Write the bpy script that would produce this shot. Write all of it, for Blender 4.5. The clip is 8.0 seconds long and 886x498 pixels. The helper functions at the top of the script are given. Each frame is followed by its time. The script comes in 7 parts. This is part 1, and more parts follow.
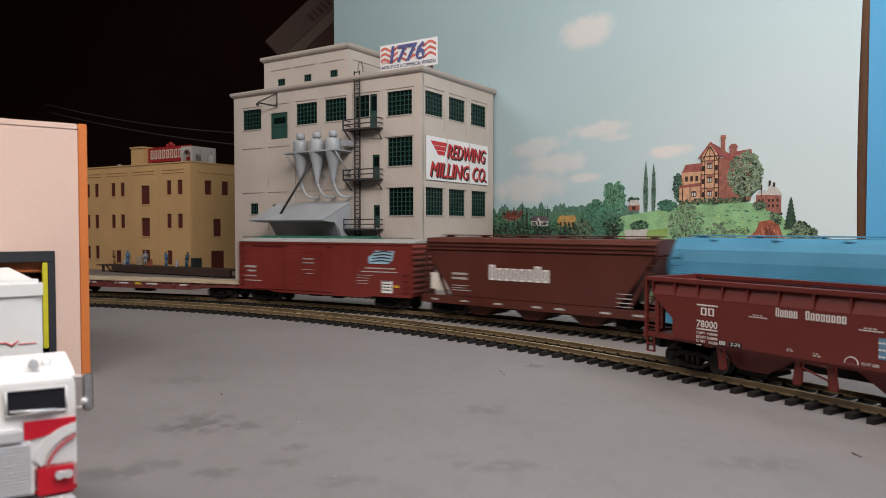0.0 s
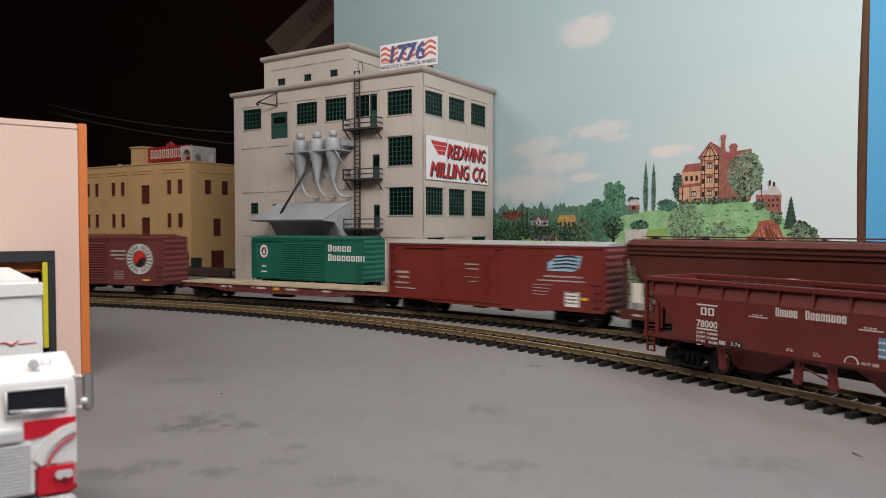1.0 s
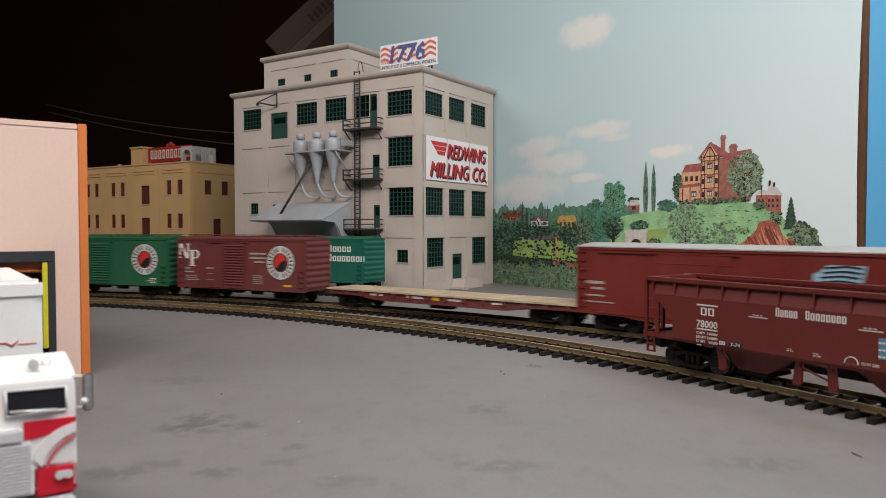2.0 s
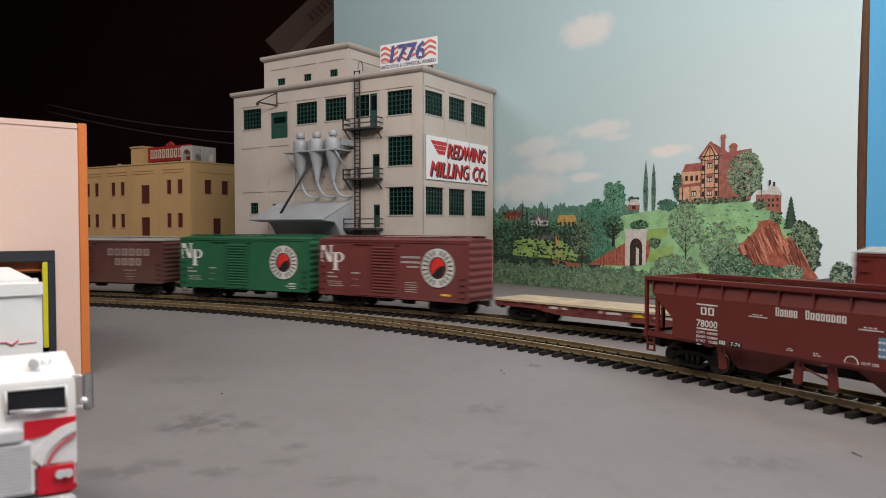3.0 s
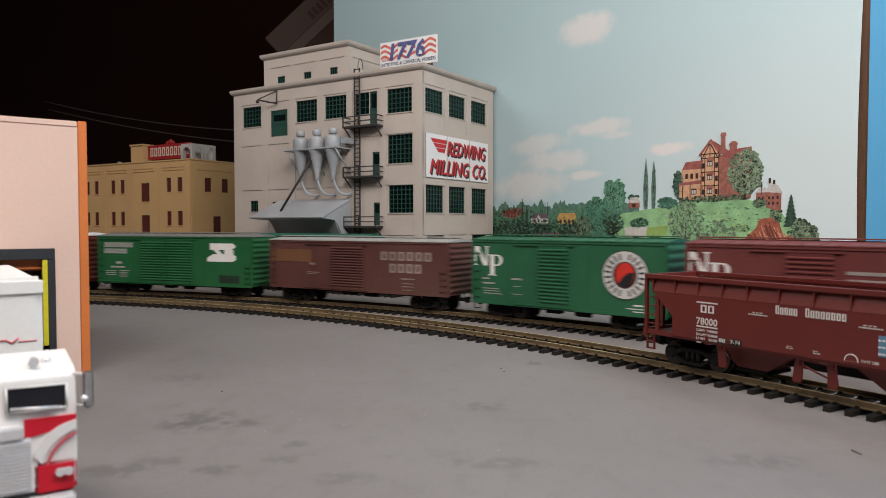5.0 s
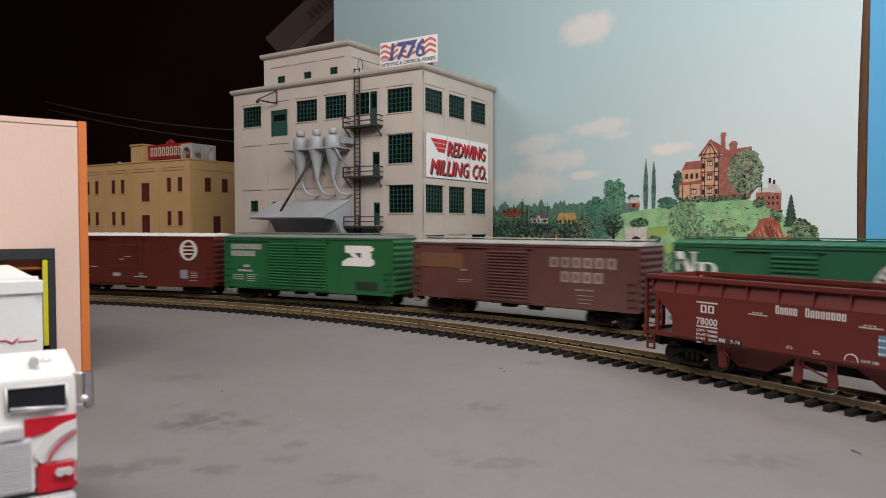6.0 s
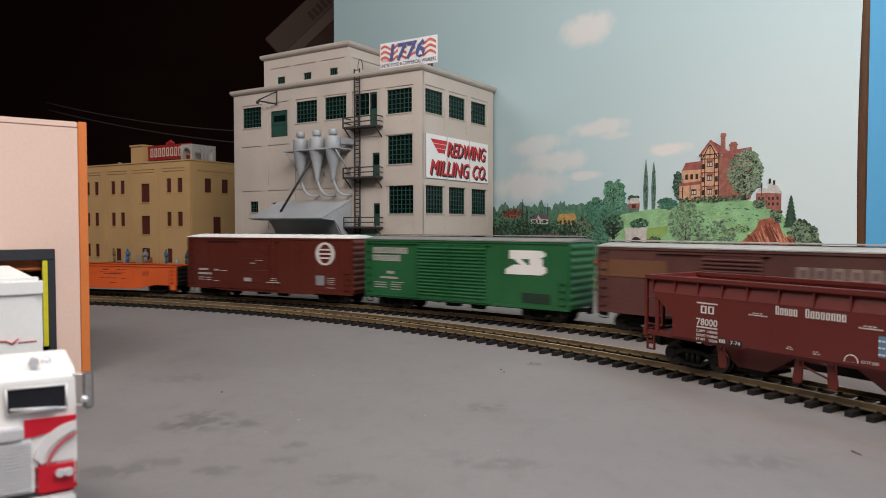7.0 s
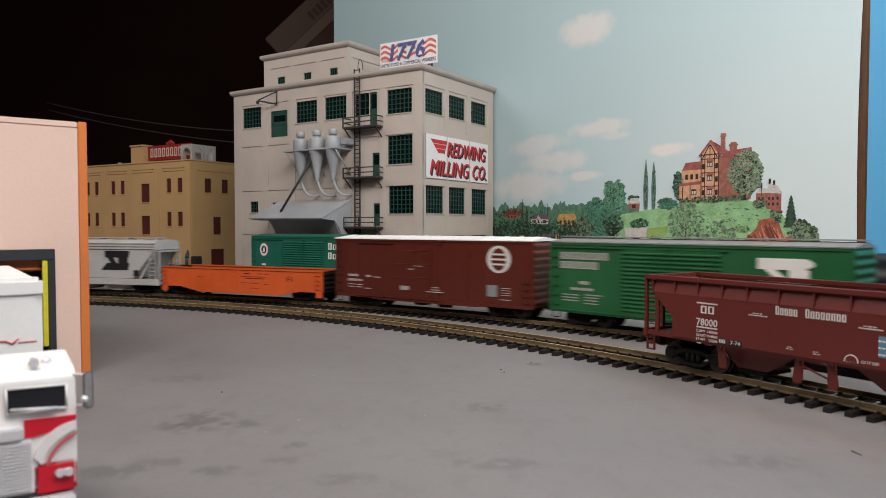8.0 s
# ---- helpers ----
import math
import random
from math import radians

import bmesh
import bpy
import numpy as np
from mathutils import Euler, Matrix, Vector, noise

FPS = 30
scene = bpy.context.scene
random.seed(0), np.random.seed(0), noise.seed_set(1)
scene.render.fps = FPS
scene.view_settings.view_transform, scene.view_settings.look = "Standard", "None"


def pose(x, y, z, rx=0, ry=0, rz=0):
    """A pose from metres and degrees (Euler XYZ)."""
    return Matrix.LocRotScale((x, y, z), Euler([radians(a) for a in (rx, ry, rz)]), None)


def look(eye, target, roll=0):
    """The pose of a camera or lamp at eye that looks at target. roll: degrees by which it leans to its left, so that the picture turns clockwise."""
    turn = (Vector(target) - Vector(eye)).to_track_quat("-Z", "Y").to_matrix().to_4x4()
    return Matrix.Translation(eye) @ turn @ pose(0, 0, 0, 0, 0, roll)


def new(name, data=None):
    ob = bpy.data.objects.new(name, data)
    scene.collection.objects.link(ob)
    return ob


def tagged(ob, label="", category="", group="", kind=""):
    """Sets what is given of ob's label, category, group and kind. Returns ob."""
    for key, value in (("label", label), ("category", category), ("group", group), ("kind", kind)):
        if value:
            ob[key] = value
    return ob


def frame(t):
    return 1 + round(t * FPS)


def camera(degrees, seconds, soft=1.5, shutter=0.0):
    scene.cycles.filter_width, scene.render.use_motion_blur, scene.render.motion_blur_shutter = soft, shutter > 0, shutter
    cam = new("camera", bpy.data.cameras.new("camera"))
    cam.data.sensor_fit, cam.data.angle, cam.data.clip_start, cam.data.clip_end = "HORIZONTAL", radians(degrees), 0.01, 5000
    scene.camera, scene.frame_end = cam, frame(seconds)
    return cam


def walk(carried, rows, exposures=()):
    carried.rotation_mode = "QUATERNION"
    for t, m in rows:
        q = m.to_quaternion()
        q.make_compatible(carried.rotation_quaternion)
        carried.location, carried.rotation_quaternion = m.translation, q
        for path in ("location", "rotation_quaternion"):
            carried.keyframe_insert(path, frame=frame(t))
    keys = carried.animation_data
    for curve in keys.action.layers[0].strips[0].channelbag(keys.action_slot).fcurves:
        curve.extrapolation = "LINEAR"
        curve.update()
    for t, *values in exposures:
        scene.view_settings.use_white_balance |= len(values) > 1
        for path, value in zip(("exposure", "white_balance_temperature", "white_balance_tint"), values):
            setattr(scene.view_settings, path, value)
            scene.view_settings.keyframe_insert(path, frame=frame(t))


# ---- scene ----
EYE_Z = 0.065
TILTS = ((0.0, 0.10), (0.5, 0.075), (1.0, 0.075), (1.5, 0.10), (3.0, 0.06), (3.5, 0.0), (4.0, -0.08),
         (4.5, -0.10), (6.0, -0.11), (6.5, -0.055), (7.0, -0.055), (8.0, -0.05))
cam = camera(63.8, 8.0, soft=0.65, shutter=0.65)
walk(cam, [(t, pose(0, 0, EYE_Z, 88.113 + a, 0, 0)) for t, a in TILTS])
cam.data.dof.use_dof, cam.data.dof.focus_distance, cam.data.dof.aperture_fstop = True, 0.47, 28.0

# ---- light: a dim room, unseen ceiling fixtures over the layout and to its left ----
world = bpy.data.worlds.new("room_air")
scene.world = world
world.use_nodes = True
world.node_tree.nodes["Background"].inputs["Color"].default_value = (0.9, 0.85, 0.8, 1)
world.node_tree.nodes["Background"].inputs["Strength"].default_value = 0.05


def ceiling_light(name, size, energy, eye, target):
    data = bpy.data.lights.new(name, "AREA")
    data.shape, data.size, data.size_y = "RECTANGLE", *size
    data.energy, data.color = energy, (1.0, 0.935, 0.905)
    new(name, data).matrix_world = look(eye, target)


ceiling_light("ceiling_tube_over_table", (1.0, 0.20), 8.8, (0.25, 0.02, 0.55), (0.20, 0.60, 0.10))
ceiling_light("ceiling_tube_by_window", (0.9, 0.40), 4.6, (-0.90, 0.34, 0.9), (0.0, 0.60, 0.05))
scene.view_settings.exposure = 0.0


# ---- building blocks ----
class Solid:
    """Collects plain solids into one mesh."""

    def __init__(self):
        self.v, self.f, self.smooth = [], [], []

    def add(self, verts, faces, smooth=False):
        n = len(self.v)
        self.v.extend(verts)
        self.f.extend([tuple(i + n for i in f) for f in faces])
        self.smooth.extend([smooth] * len(faces))
        return self

    def box(self, x0, x1, y0, y1, z0, z1):
        v = [(x, y, z) for z in (z0, z1) for x, y in ((x0, y0), (x1, y0), (x1, y1), (x0, y1))]
        return self.add(v, [(3, 2, 1, 0), (4, 5, 6, 7), (0, 1, 5, 4), (1, 2, 6, 5), (2, 3, 7, 6), (3, 0, 4, 7)])

    def prism(self, poly, a, b, axis="y"):
        """A polygon pushed along an axis from a to b. The polygon is (x, z) for y, (y, z) for x and (x, y) for z."""
        if axis == "y":
            v = [(p, q, r) for q in (a, b) for p, r in poly]
        elif axis == "x":
            v = [(q, p, r) for q in (a, b) for p, r in poly]
        else:
            v = [(p, r, q) for q in (a, b) for p, r in poly]
        n = len(poly)
        f = [tuple(range(n)), tuple(reversed(range(n, 2 * n)))]
        f += [(i, n + i, n + (i + 1) % n, (i + 1) % n) for i in range(n)]
        return self.add(v, f)

    def cyl(self, p0, p1, r0, r1=None, seg=12, smooth=True):
        p0, p1 = Vector(p0), Vector(p1)
        r1 = r0 if r1 is None else r1
        d = (p1 - p0).normalized()
        a = d.orthogonal().normalized()
        b = d.cross(a)
        v = []
        for p, r in ((p0, r0), (p1, r1)):
            for i in range(seg):
                w = math.tau * i / seg
                v.append(tuple(p + (a * math.cos(w) + b * math.sin(w)) * r))
        self.add(v, [(i, (i + 1) % seg, seg + (i + 1) % seg, seg + i) for i in range(seg)], smooth)
        n = len(self.v) - 2 * seg
        self.f += [tuple(n + i for i in reversed(range(seg))), tuple(n + seg + i for i in range(seg))]
        self.smooth += [False, False]
        return self

    def tube(self, pts, r, seg=8):
        """One round tube swept along the points."""
        pts = [Vector(p) for p in pts]
        n, v = len(pts), []
        a = (pts[1] - pts[0]).orthogonal().normalized()
        for i, p in enumerate(pts):
            d = (pts[min(i + 1, n - 1)] - pts[max(i - 1, 0)]).normalized()
            a = (a - d * a.dot(d)).normalized()
            b = d.cross(a)
            v += [tuple(p + (a * math.cos(math.tau * j / seg) + b * math.sin(math.tau * j / seg)) * r) for j in range(seg)]
        f = [(i * seg + j, i * seg + (j + 1) % seg, (i + 1) * seg + (j + 1) % seg, (i + 1) * seg + j) for i in range(n - 1) for j in range(seg)]
        return self.add(v, f + [tuple(reversed(range(seg))), tuple((n - 1) * seg + j for j in range(seg))], True)

    def lathe(self, profile, x=0, y=0, z=0, seg=16):
        v = [(x + r * math.cos(math.tau * i / seg), y + r * math.sin(math.tau * i / seg), z + h) for r, h in profile for i in range(seg)]
        f = [(k * seg + i, k * seg + (i + 1) % seg, (k + 1) * seg + (i + 1) % seg, (k + 1) * seg + i)
             for k in range(len(profile) - 1) for i in range(seg)]
        self.add(v, f, True)
        n = len(self.v) - len(v)
        self.f += [tuple(n + i for i in reversed(range(seg))), tuple(n + (len(profile) - 1) * seg + i for i in range(seg))]
        self.smooth += [False, False]
        return self

    def ball(self, p, r, sx=1, sy=1, sz=1, seg=10, rings=6):
        prof = [(max(r * math.sin(math.pi * k / rings), r * 0.02), -r * math.cos(math.pi * k / rings)) for k in range(rings + 1)]
        v = [(p[0] + q * sx * math.cos(math.tau * i / seg), p[1] + q * sy * math.sin(math.tau * i / seg), p[2] + h * sz) for q, h in prof for i in range(seg)]
        f = [(k * seg + i, k * seg + (i + 1) % seg, (k + 1) * seg + (i + 1) % seg, (k + 1) * seg + i) for k in range(rings) for i in range(seg)]
        f += [tuple(reversed(range(seg))), tuple(rings * seg + i for i in range(seg))]
        return self.add(v, f, True)

    def moved(self, m):
        self.v = [tuple(m @ Vector(p)) for p in self.v]
        return self

    def mesh(self, name, material, bevel=0.0):
        me = bpy.data.meshes.new(name)
        me.from_pydata([tuple(p) for p in self.v], [], self.f)
        bm = bmesh.new()
        bm.from_mesh(me)
        bmesh.ops.recalc_face_normals(bm, faces=bm.faces)
        if bevel:
            edges = [e for e in bm.edges if len(e.link_faces) == 2 and e.calc_face_angle(0) > 0.6]
            bmesh.ops.bevel(bm, geom=edges, offset=bevel, segments=2, affect="EDGES", clamp_overlap=True)
        bm.to_mesh(me)
        bm.free()
        if not bevel:
            me.polygons.foreach_set("use_smooth", self.smooth)
        me.materials.append(material)
        me.update()
        return me


def thing(name, label, category, m=None, group="", kind=""):
    ob = new(name)
    ob.empty_display_size = 0.01
    if m is not None:
        ob.matrix_basis = m
    return tagged(ob, label, category, group, kind)


def part(name, solid, material, parent, label="", bevel=0.0, m=None, kind=""):
    ob = new(name, solid.mesh(name, material, bevel))
    ob.parent = parent
    if m is not None:
        ob.matrix_basis = m
    return tagged(ob, label, kind=kind)


def alike(name, mesh, parent, m):
    ob = new(name, mesh)
    ob.parent = parent
    ob.matrix_basis = m
    return ob


def lettering(name, text, height, material, parent, m, width=None, shear=0.0, bold=0.0, label=""):
    """Raised letters in the built-in font, lying in the local xy plane of m, from the left end of the base line."""
    cu = bpy.data.curves.new(name, "FONT")
    cu.body, cu.size, cu.extrude, cu.shear, cu.offset, cu.resolution_u = text, 1.0, 0.01, shear, bold, 2
    tmp = bpy.data.objects.new(name, cu)
    me = bpy.data.meshes.new_from_object(tmp)
    bpy.data.objects.remove(tmp)
    xs = [v.co.x for v in me.vertices]
    ys = [v.co.y for v in me.vertices]
    sy = height / (max(ys) - max(0.0, min(ys)))
    sx = sy if width is None else width / (max(xs) - min(xs))
    for v in me.vertices:
        v.co = ((v.co.x - min(xs)) * sx, v.co.y * sy, v.co.z * 0.008)
    me.materials.clear()
    me.materials.append(material)
    ob = new(name, me)
    ob.parent = parent
    ob.matrix_basis = m
    return tagged(ob, label)


# ---- materials ----
def paint(name, color, rough=0.55, metal=0.0, vary=0.12, size=0.03, grain=0.0015, bump=0.1, dirt=None, dirt_amount=0.0,
          streak=1.0, spec=0.4, island=0.0):
    """A painted or moulded surface: broad tone changes, fine grain, dirt patches and fine relief."""
    mt = bpy.data.materials.new(name)
    mt.use_nodes = True
    nt = mt.node_tree
    bs = nt.nodes["Principled BSDF"]
    bs.inputs["Roughness"].default_value, bs.inputs["Metallic"].default_value = rough, metal
    bs.inputs["Specular IOR Level"].default_value = spec
    co = nt.nodes.new("ShaderNodeTexCoord")
    mp = nt.nodes.new("ShaderNodeMapping")
    mp.inputs["Scale"].default_value = (1, 1, streak)
    nt.links.new(co.outputs["Object"], mp.inputs["Vector"])

    def noise_at(scale, detail=3.0):
        n = nt.nodes.new("ShaderNodeTexNoise")
        n.inputs["Scale"].default_value, n.inputs["Detail"].default_value = scale, detail
        nt.links.new(mp.outputs["Vector"], n.inputs["Vector"])
        return n.outputs["Fac"]

    def ramp(src, lo, hi, a, b):
        r = nt.nodes.new("ShaderNodeMapRange")
        r.inputs["From Min"].default_value, r.inputs["From Max"].default_value = lo, hi
        r.inputs["To Min"].default_value, r.inputs["To Max"].default_value = a, b
        nt.links.new(src, r.inputs["Value"])
        return r.outputs["Result"]

    big, fine = noise_at(1.0 / size), noise_at(1.0 / grain, 2.0)
    mul = nt.nodes.new("ShaderNodeMath")
    mul.operation = "MULTIPLY"
    nt.links.new(ramp(big, 0.3, 0.7, 1 - vary, 1 + vary), mul.inputs[0])
    nt.links.new(ramp(fine, 0.3, 0.7, 1 - vary * 0.6, 1 + vary * 0.6), mul.inputs[1])
    tone = mul.outputs["Value"]
    if island:
        info = nt.nodes.new("ShaderNodeObjectInfo")
        m2 = nt.nodes.new("ShaderNodeMath")
        m2.operation = "MULTIPLY"
        nt.links.new(tone, m2.inputs[0])
        nt.links.new(ramp(info.outputs["Random"], 0, 1, 1 - island, 1 + island), m2.inputs[1])
        tone = m2.outputs["Value"]
    sc = nt.nodes.new("ShaderNodeVectorMath")
    sc.operation = "SCALE"
    sc.inputs[0].default_value = color[:3]
    nt.links.new(tone, sc.inputs["Scale"])
    col = sc.outputs["Vector"]
    if dirt is not None:
        mx = nt.nodes.new("ShaderNodeMix")
        mx.data_type = "RGBA"
        nt.links.new(ramp(noise_at(0.6 / size, 5.0), 0.48, 0.72, 0.0, dirt_amount), mx.inputs["Factor"])
        nt.links.new(col, mx.inputs["A"])
        mx.inputs["B"].default_value = (*dirt, 1)
        col = mx.outputs["Result"]
    nt.links.new(col, bs.inputs["Base Color"])
    nt.links.new(ramp(big, 0.3, 0.7, max(rough - 0.08, 0.03), min(rough + 0.08, 1)), bs.inputs["Roughness"])
    if bump:
        bp = nt.nodes.new("ShaderNodeBump")
        bp.inputs["Strength"].default_value, bp.inputs["Distance"].default_value = bump, 0.0004
        nt.links.new(fine, bp.inputs["Height"])
        nt.links.new(bp.outputs["Normal"], bs.inputs["Normal"])
    return mt


DUST = (0.22, 0.19, 0.16)
M_BOX_RED = paint("red_car_paint", (0.152, 0.019, 0.014), 0.5, dirt=(0.12, 0.023, 0.019), dirt_amount=0.5)
M_OXIDE = paint("oxide_brown_paint", (0.075, 0.018, 0.011), 0.45, dirt=(0.055, 0.016, 0.012), dirt_amount=0.4)
M_SHINY_OXIDE = paint("glossy_oxide_paint", (0.084, 0.016, 0.0105), 0.34, vary=0.06, bump=0.03)
M_HOPPER = paint("hopper_oxide_paint", (0.115, 0.017, 0.013), 0.45, vary=0.06)
M_TUSCAN = paint("tuscan_paint", (0.135, 0.03, 0.027), 0.6, dirt=(0.10, 0.04, 0.035), dirt_amount=0.5)
M_WORN = paint("worn_brown_paint", (0.085, 0.028, 0.023), 0.7, vary=0.2, dirt=(0.10, 0.055, 0.04), dirt_amount=0.5)
M_NPGREEN = paint("deep_green_paint", (0.017, 0.100, 0.045), 0.5, dirt=(0.015, 0.09, 0.035), dirt_amount=0.4)
M_BNGREEN = paint("bright_green_paint", (0.013, 0.098, 0.032), 0.48, dirt=(0.02, 0.09, 0.03), dirt_amount=0.4)
M_TEAL = paint("blue_green_paint", (0.01, 0.115, 0.075), 0.5, dirt=(0.015, 0.085, 0.06), dirt_amount=0.4)
M_BLUE = paint("light_blue_paint", (0.06, 0.215, 0.33), 0.40, dirt=(0.045, 0.16, 0.26), dirt_amount=0.5)
M_ORANGE = paint("orange_car_paint", (0.62, 0.10, 0.02), 0.5, dirt=(0.40, 0.07, 0.02), dirt_amount=0.5)
M_SILVER = paint("pale_grey_car_paint", (0.46, 0.45, 0.44), 0.5, dirt=(0.36, 0.34, 0.32), dirt_amount=0.5)
M_ROOF = paint("galvanised_roof_paint", (0.34, 0.33, 0.31), 0.5, dirt=DUST, dirt_amount=0.4)
M_GREYROOF = paint("dull_grey_roof_paint", (0.20, 0.20, 0.19), 0.5, dirt=DUST, dirt_amount=0.4)
M_BRIGHT_ROOF = paint("bright_metal_roof", (0.85, 0.83, 0.80), 0.4, vary=0.05)
M_BLACK = paint("black_plastic", (0.006, 0.0055, 0.005), 0.7, dirt=(0.018, 0.016, 0.014), dirt_amount=0.35, spec=0.15)
M_PRINT = paint("small_print_white", (0.36, 0.34, 0.32), 0.6, vary=0.15, bump=0)
M_TANK = paint("gloss_black_paint", (0.008, 0.008, 0.009), 0.28, vary=0.05, bump=0.02)
M_WHEEL = paint("blackened_wheel_metal", (0.05, 0.045, 0.04), 0.45, 0.6)
M_DECAL = paint("white_decal", (0.70, 0.68, 0.65), 0.5, vary=0.08, bump=0)
M_YDECAL = paint("yellow_decal", (0.75, 0.45, 0.03), 0.5, bump=0)
M_RDECAL = paint("red_decal", (0.55, 0.03, 0.02), 0.5, bump=0)
M_BDECAL = paint("black_decal", (0.012, 0.012, 0.014), 0.5, bump=0)
M_PBLUE = paint("pale_blue_decal", (0.28, 0.45, 0.55), 0.5, bump=0)
M_OCHRE = paint("ochre_patch", (0.135, 0.058, 0.026), 0.65, bump=0)
M_DECK = paint("flatcar_deck_wood", (0.42, 0.33, 0.22), 0.75, vary=0.2, size=0.01, dirt=(0.30, 0.23, 0.16), dirt_amount=0.5)
M_RAILTOP = paint("worn_rail_top", (0.66, 0.53, 0.30), 0.36, 0.2, size=0.012, dirt=(0.30, 0.22, 0.11), dirt_amount=0.7)
M_RAIL = paint("brown_rail_side", (0.17, 0.122, 0.066), 0.45, 0.2, size=0.012, dirt=(0.10, 0.07, 0.04), dirt_amount=0.8)
M_TIE = paint("black_tie_plastic", (0.007, 0.0062, 0.0058), 0.6, dirt=(0.03, 0.026, 0.022), dirt_amount=0.3, island=0.3, spec=0.25)
M_WALL = paint("beige_mill_plaster", (0.485, 0.425, 0.375), 0.75, vary=0.06, size=0.05, dirt=(0.41, 0.355, 0.31), dirt_amount=0.4)
M_TRIM = paint("grey_beige_trim", (0.40, 0.35, 0.31), 0.7, vary=0.06)
M_WINGREEN = paint("dark_green_sash", (0.015, 0.060, 0.046), 0.5)
M_GLASSDARK = paint("dark_window_glass", (0.004, 0.009, 0.009), 0.18, vary=0.05, bump=0)
M_IRON = paint("dark_iron", (0.035, 0.032, 0.032), 0.6)
M_TIN = paint("grey_sheet_metal", (0.36, 0.38, 0.40), 0.5, 0.1, dirt=(0.28, 0.29, 0.30), dirt_amount=0.4)
M_YELLOW = paint("ochre_yellow_plaster", (0.55, 0.345, 0.155), 0.8, vary=0.06, size=0.05, dirt=(0.50, 0.31, 0.14), dirt_amount=0.4)
M_MAROON = paint("maroon_shutter", (0.085, 0.015, 0.010), 0.65)
M_WOODDOCK = paint("dark_dock_wood", (0.045, 0.025, 0.018), 0.75, vary=0.2, size=0.01)
M_CREAM = paint("cream_card", (0.66, 0.47, 0.385), 0.6, vary=0.03, size=0.08)
M_EDGEORANGE = paint("orange_card_edge", (0.56, 0.16, 0.035), 0.6, vary=0.05)
M_CHARCOAL = paint("charcoal_trim", (0.02, 0.022, 0.026), 0.6)
M_YELLOWTRIM = paint("yellow_trim", (0.55, 0.48, 0.02), 0.55)
M_CABWHITE = paint("white_truck_plastic", (0.82, 0.80, 0.78), 0.35, vary=0.03, bump=0.02)
M_CABRED = paint("red_truck_plastic", (0.62, 0.012, 0.03), 0.35, vary=0.05, bump=0.02)
M_CHROME = paint("chrome_plating", (0.84, 0.84, 0.85), 0.22, 0.4, vary=0.03, bump=0.03)
M_WOODSTRIP = paint("brown_wood_strip", (0.11, 0.05, 0.022), 0.6, vary=0.25, size=0.02, streak=0.15)
M_BLUEWALL = paint("sky_blue_wall_paint", (0.10, 0.38, 0.66), 0.7, vary=0.03, size=0.1)
# The unlit room's darkness is put into this brown wall colour.
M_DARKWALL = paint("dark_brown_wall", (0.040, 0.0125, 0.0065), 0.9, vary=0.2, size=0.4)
# Carton colours darkened to carry the shade of the unlit room.
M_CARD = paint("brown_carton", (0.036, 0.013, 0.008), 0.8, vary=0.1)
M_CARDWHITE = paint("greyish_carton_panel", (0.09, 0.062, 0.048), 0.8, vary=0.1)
M_WIRE = paint("grey_wire", (0.05, 0.042, 0.04), 0.6)

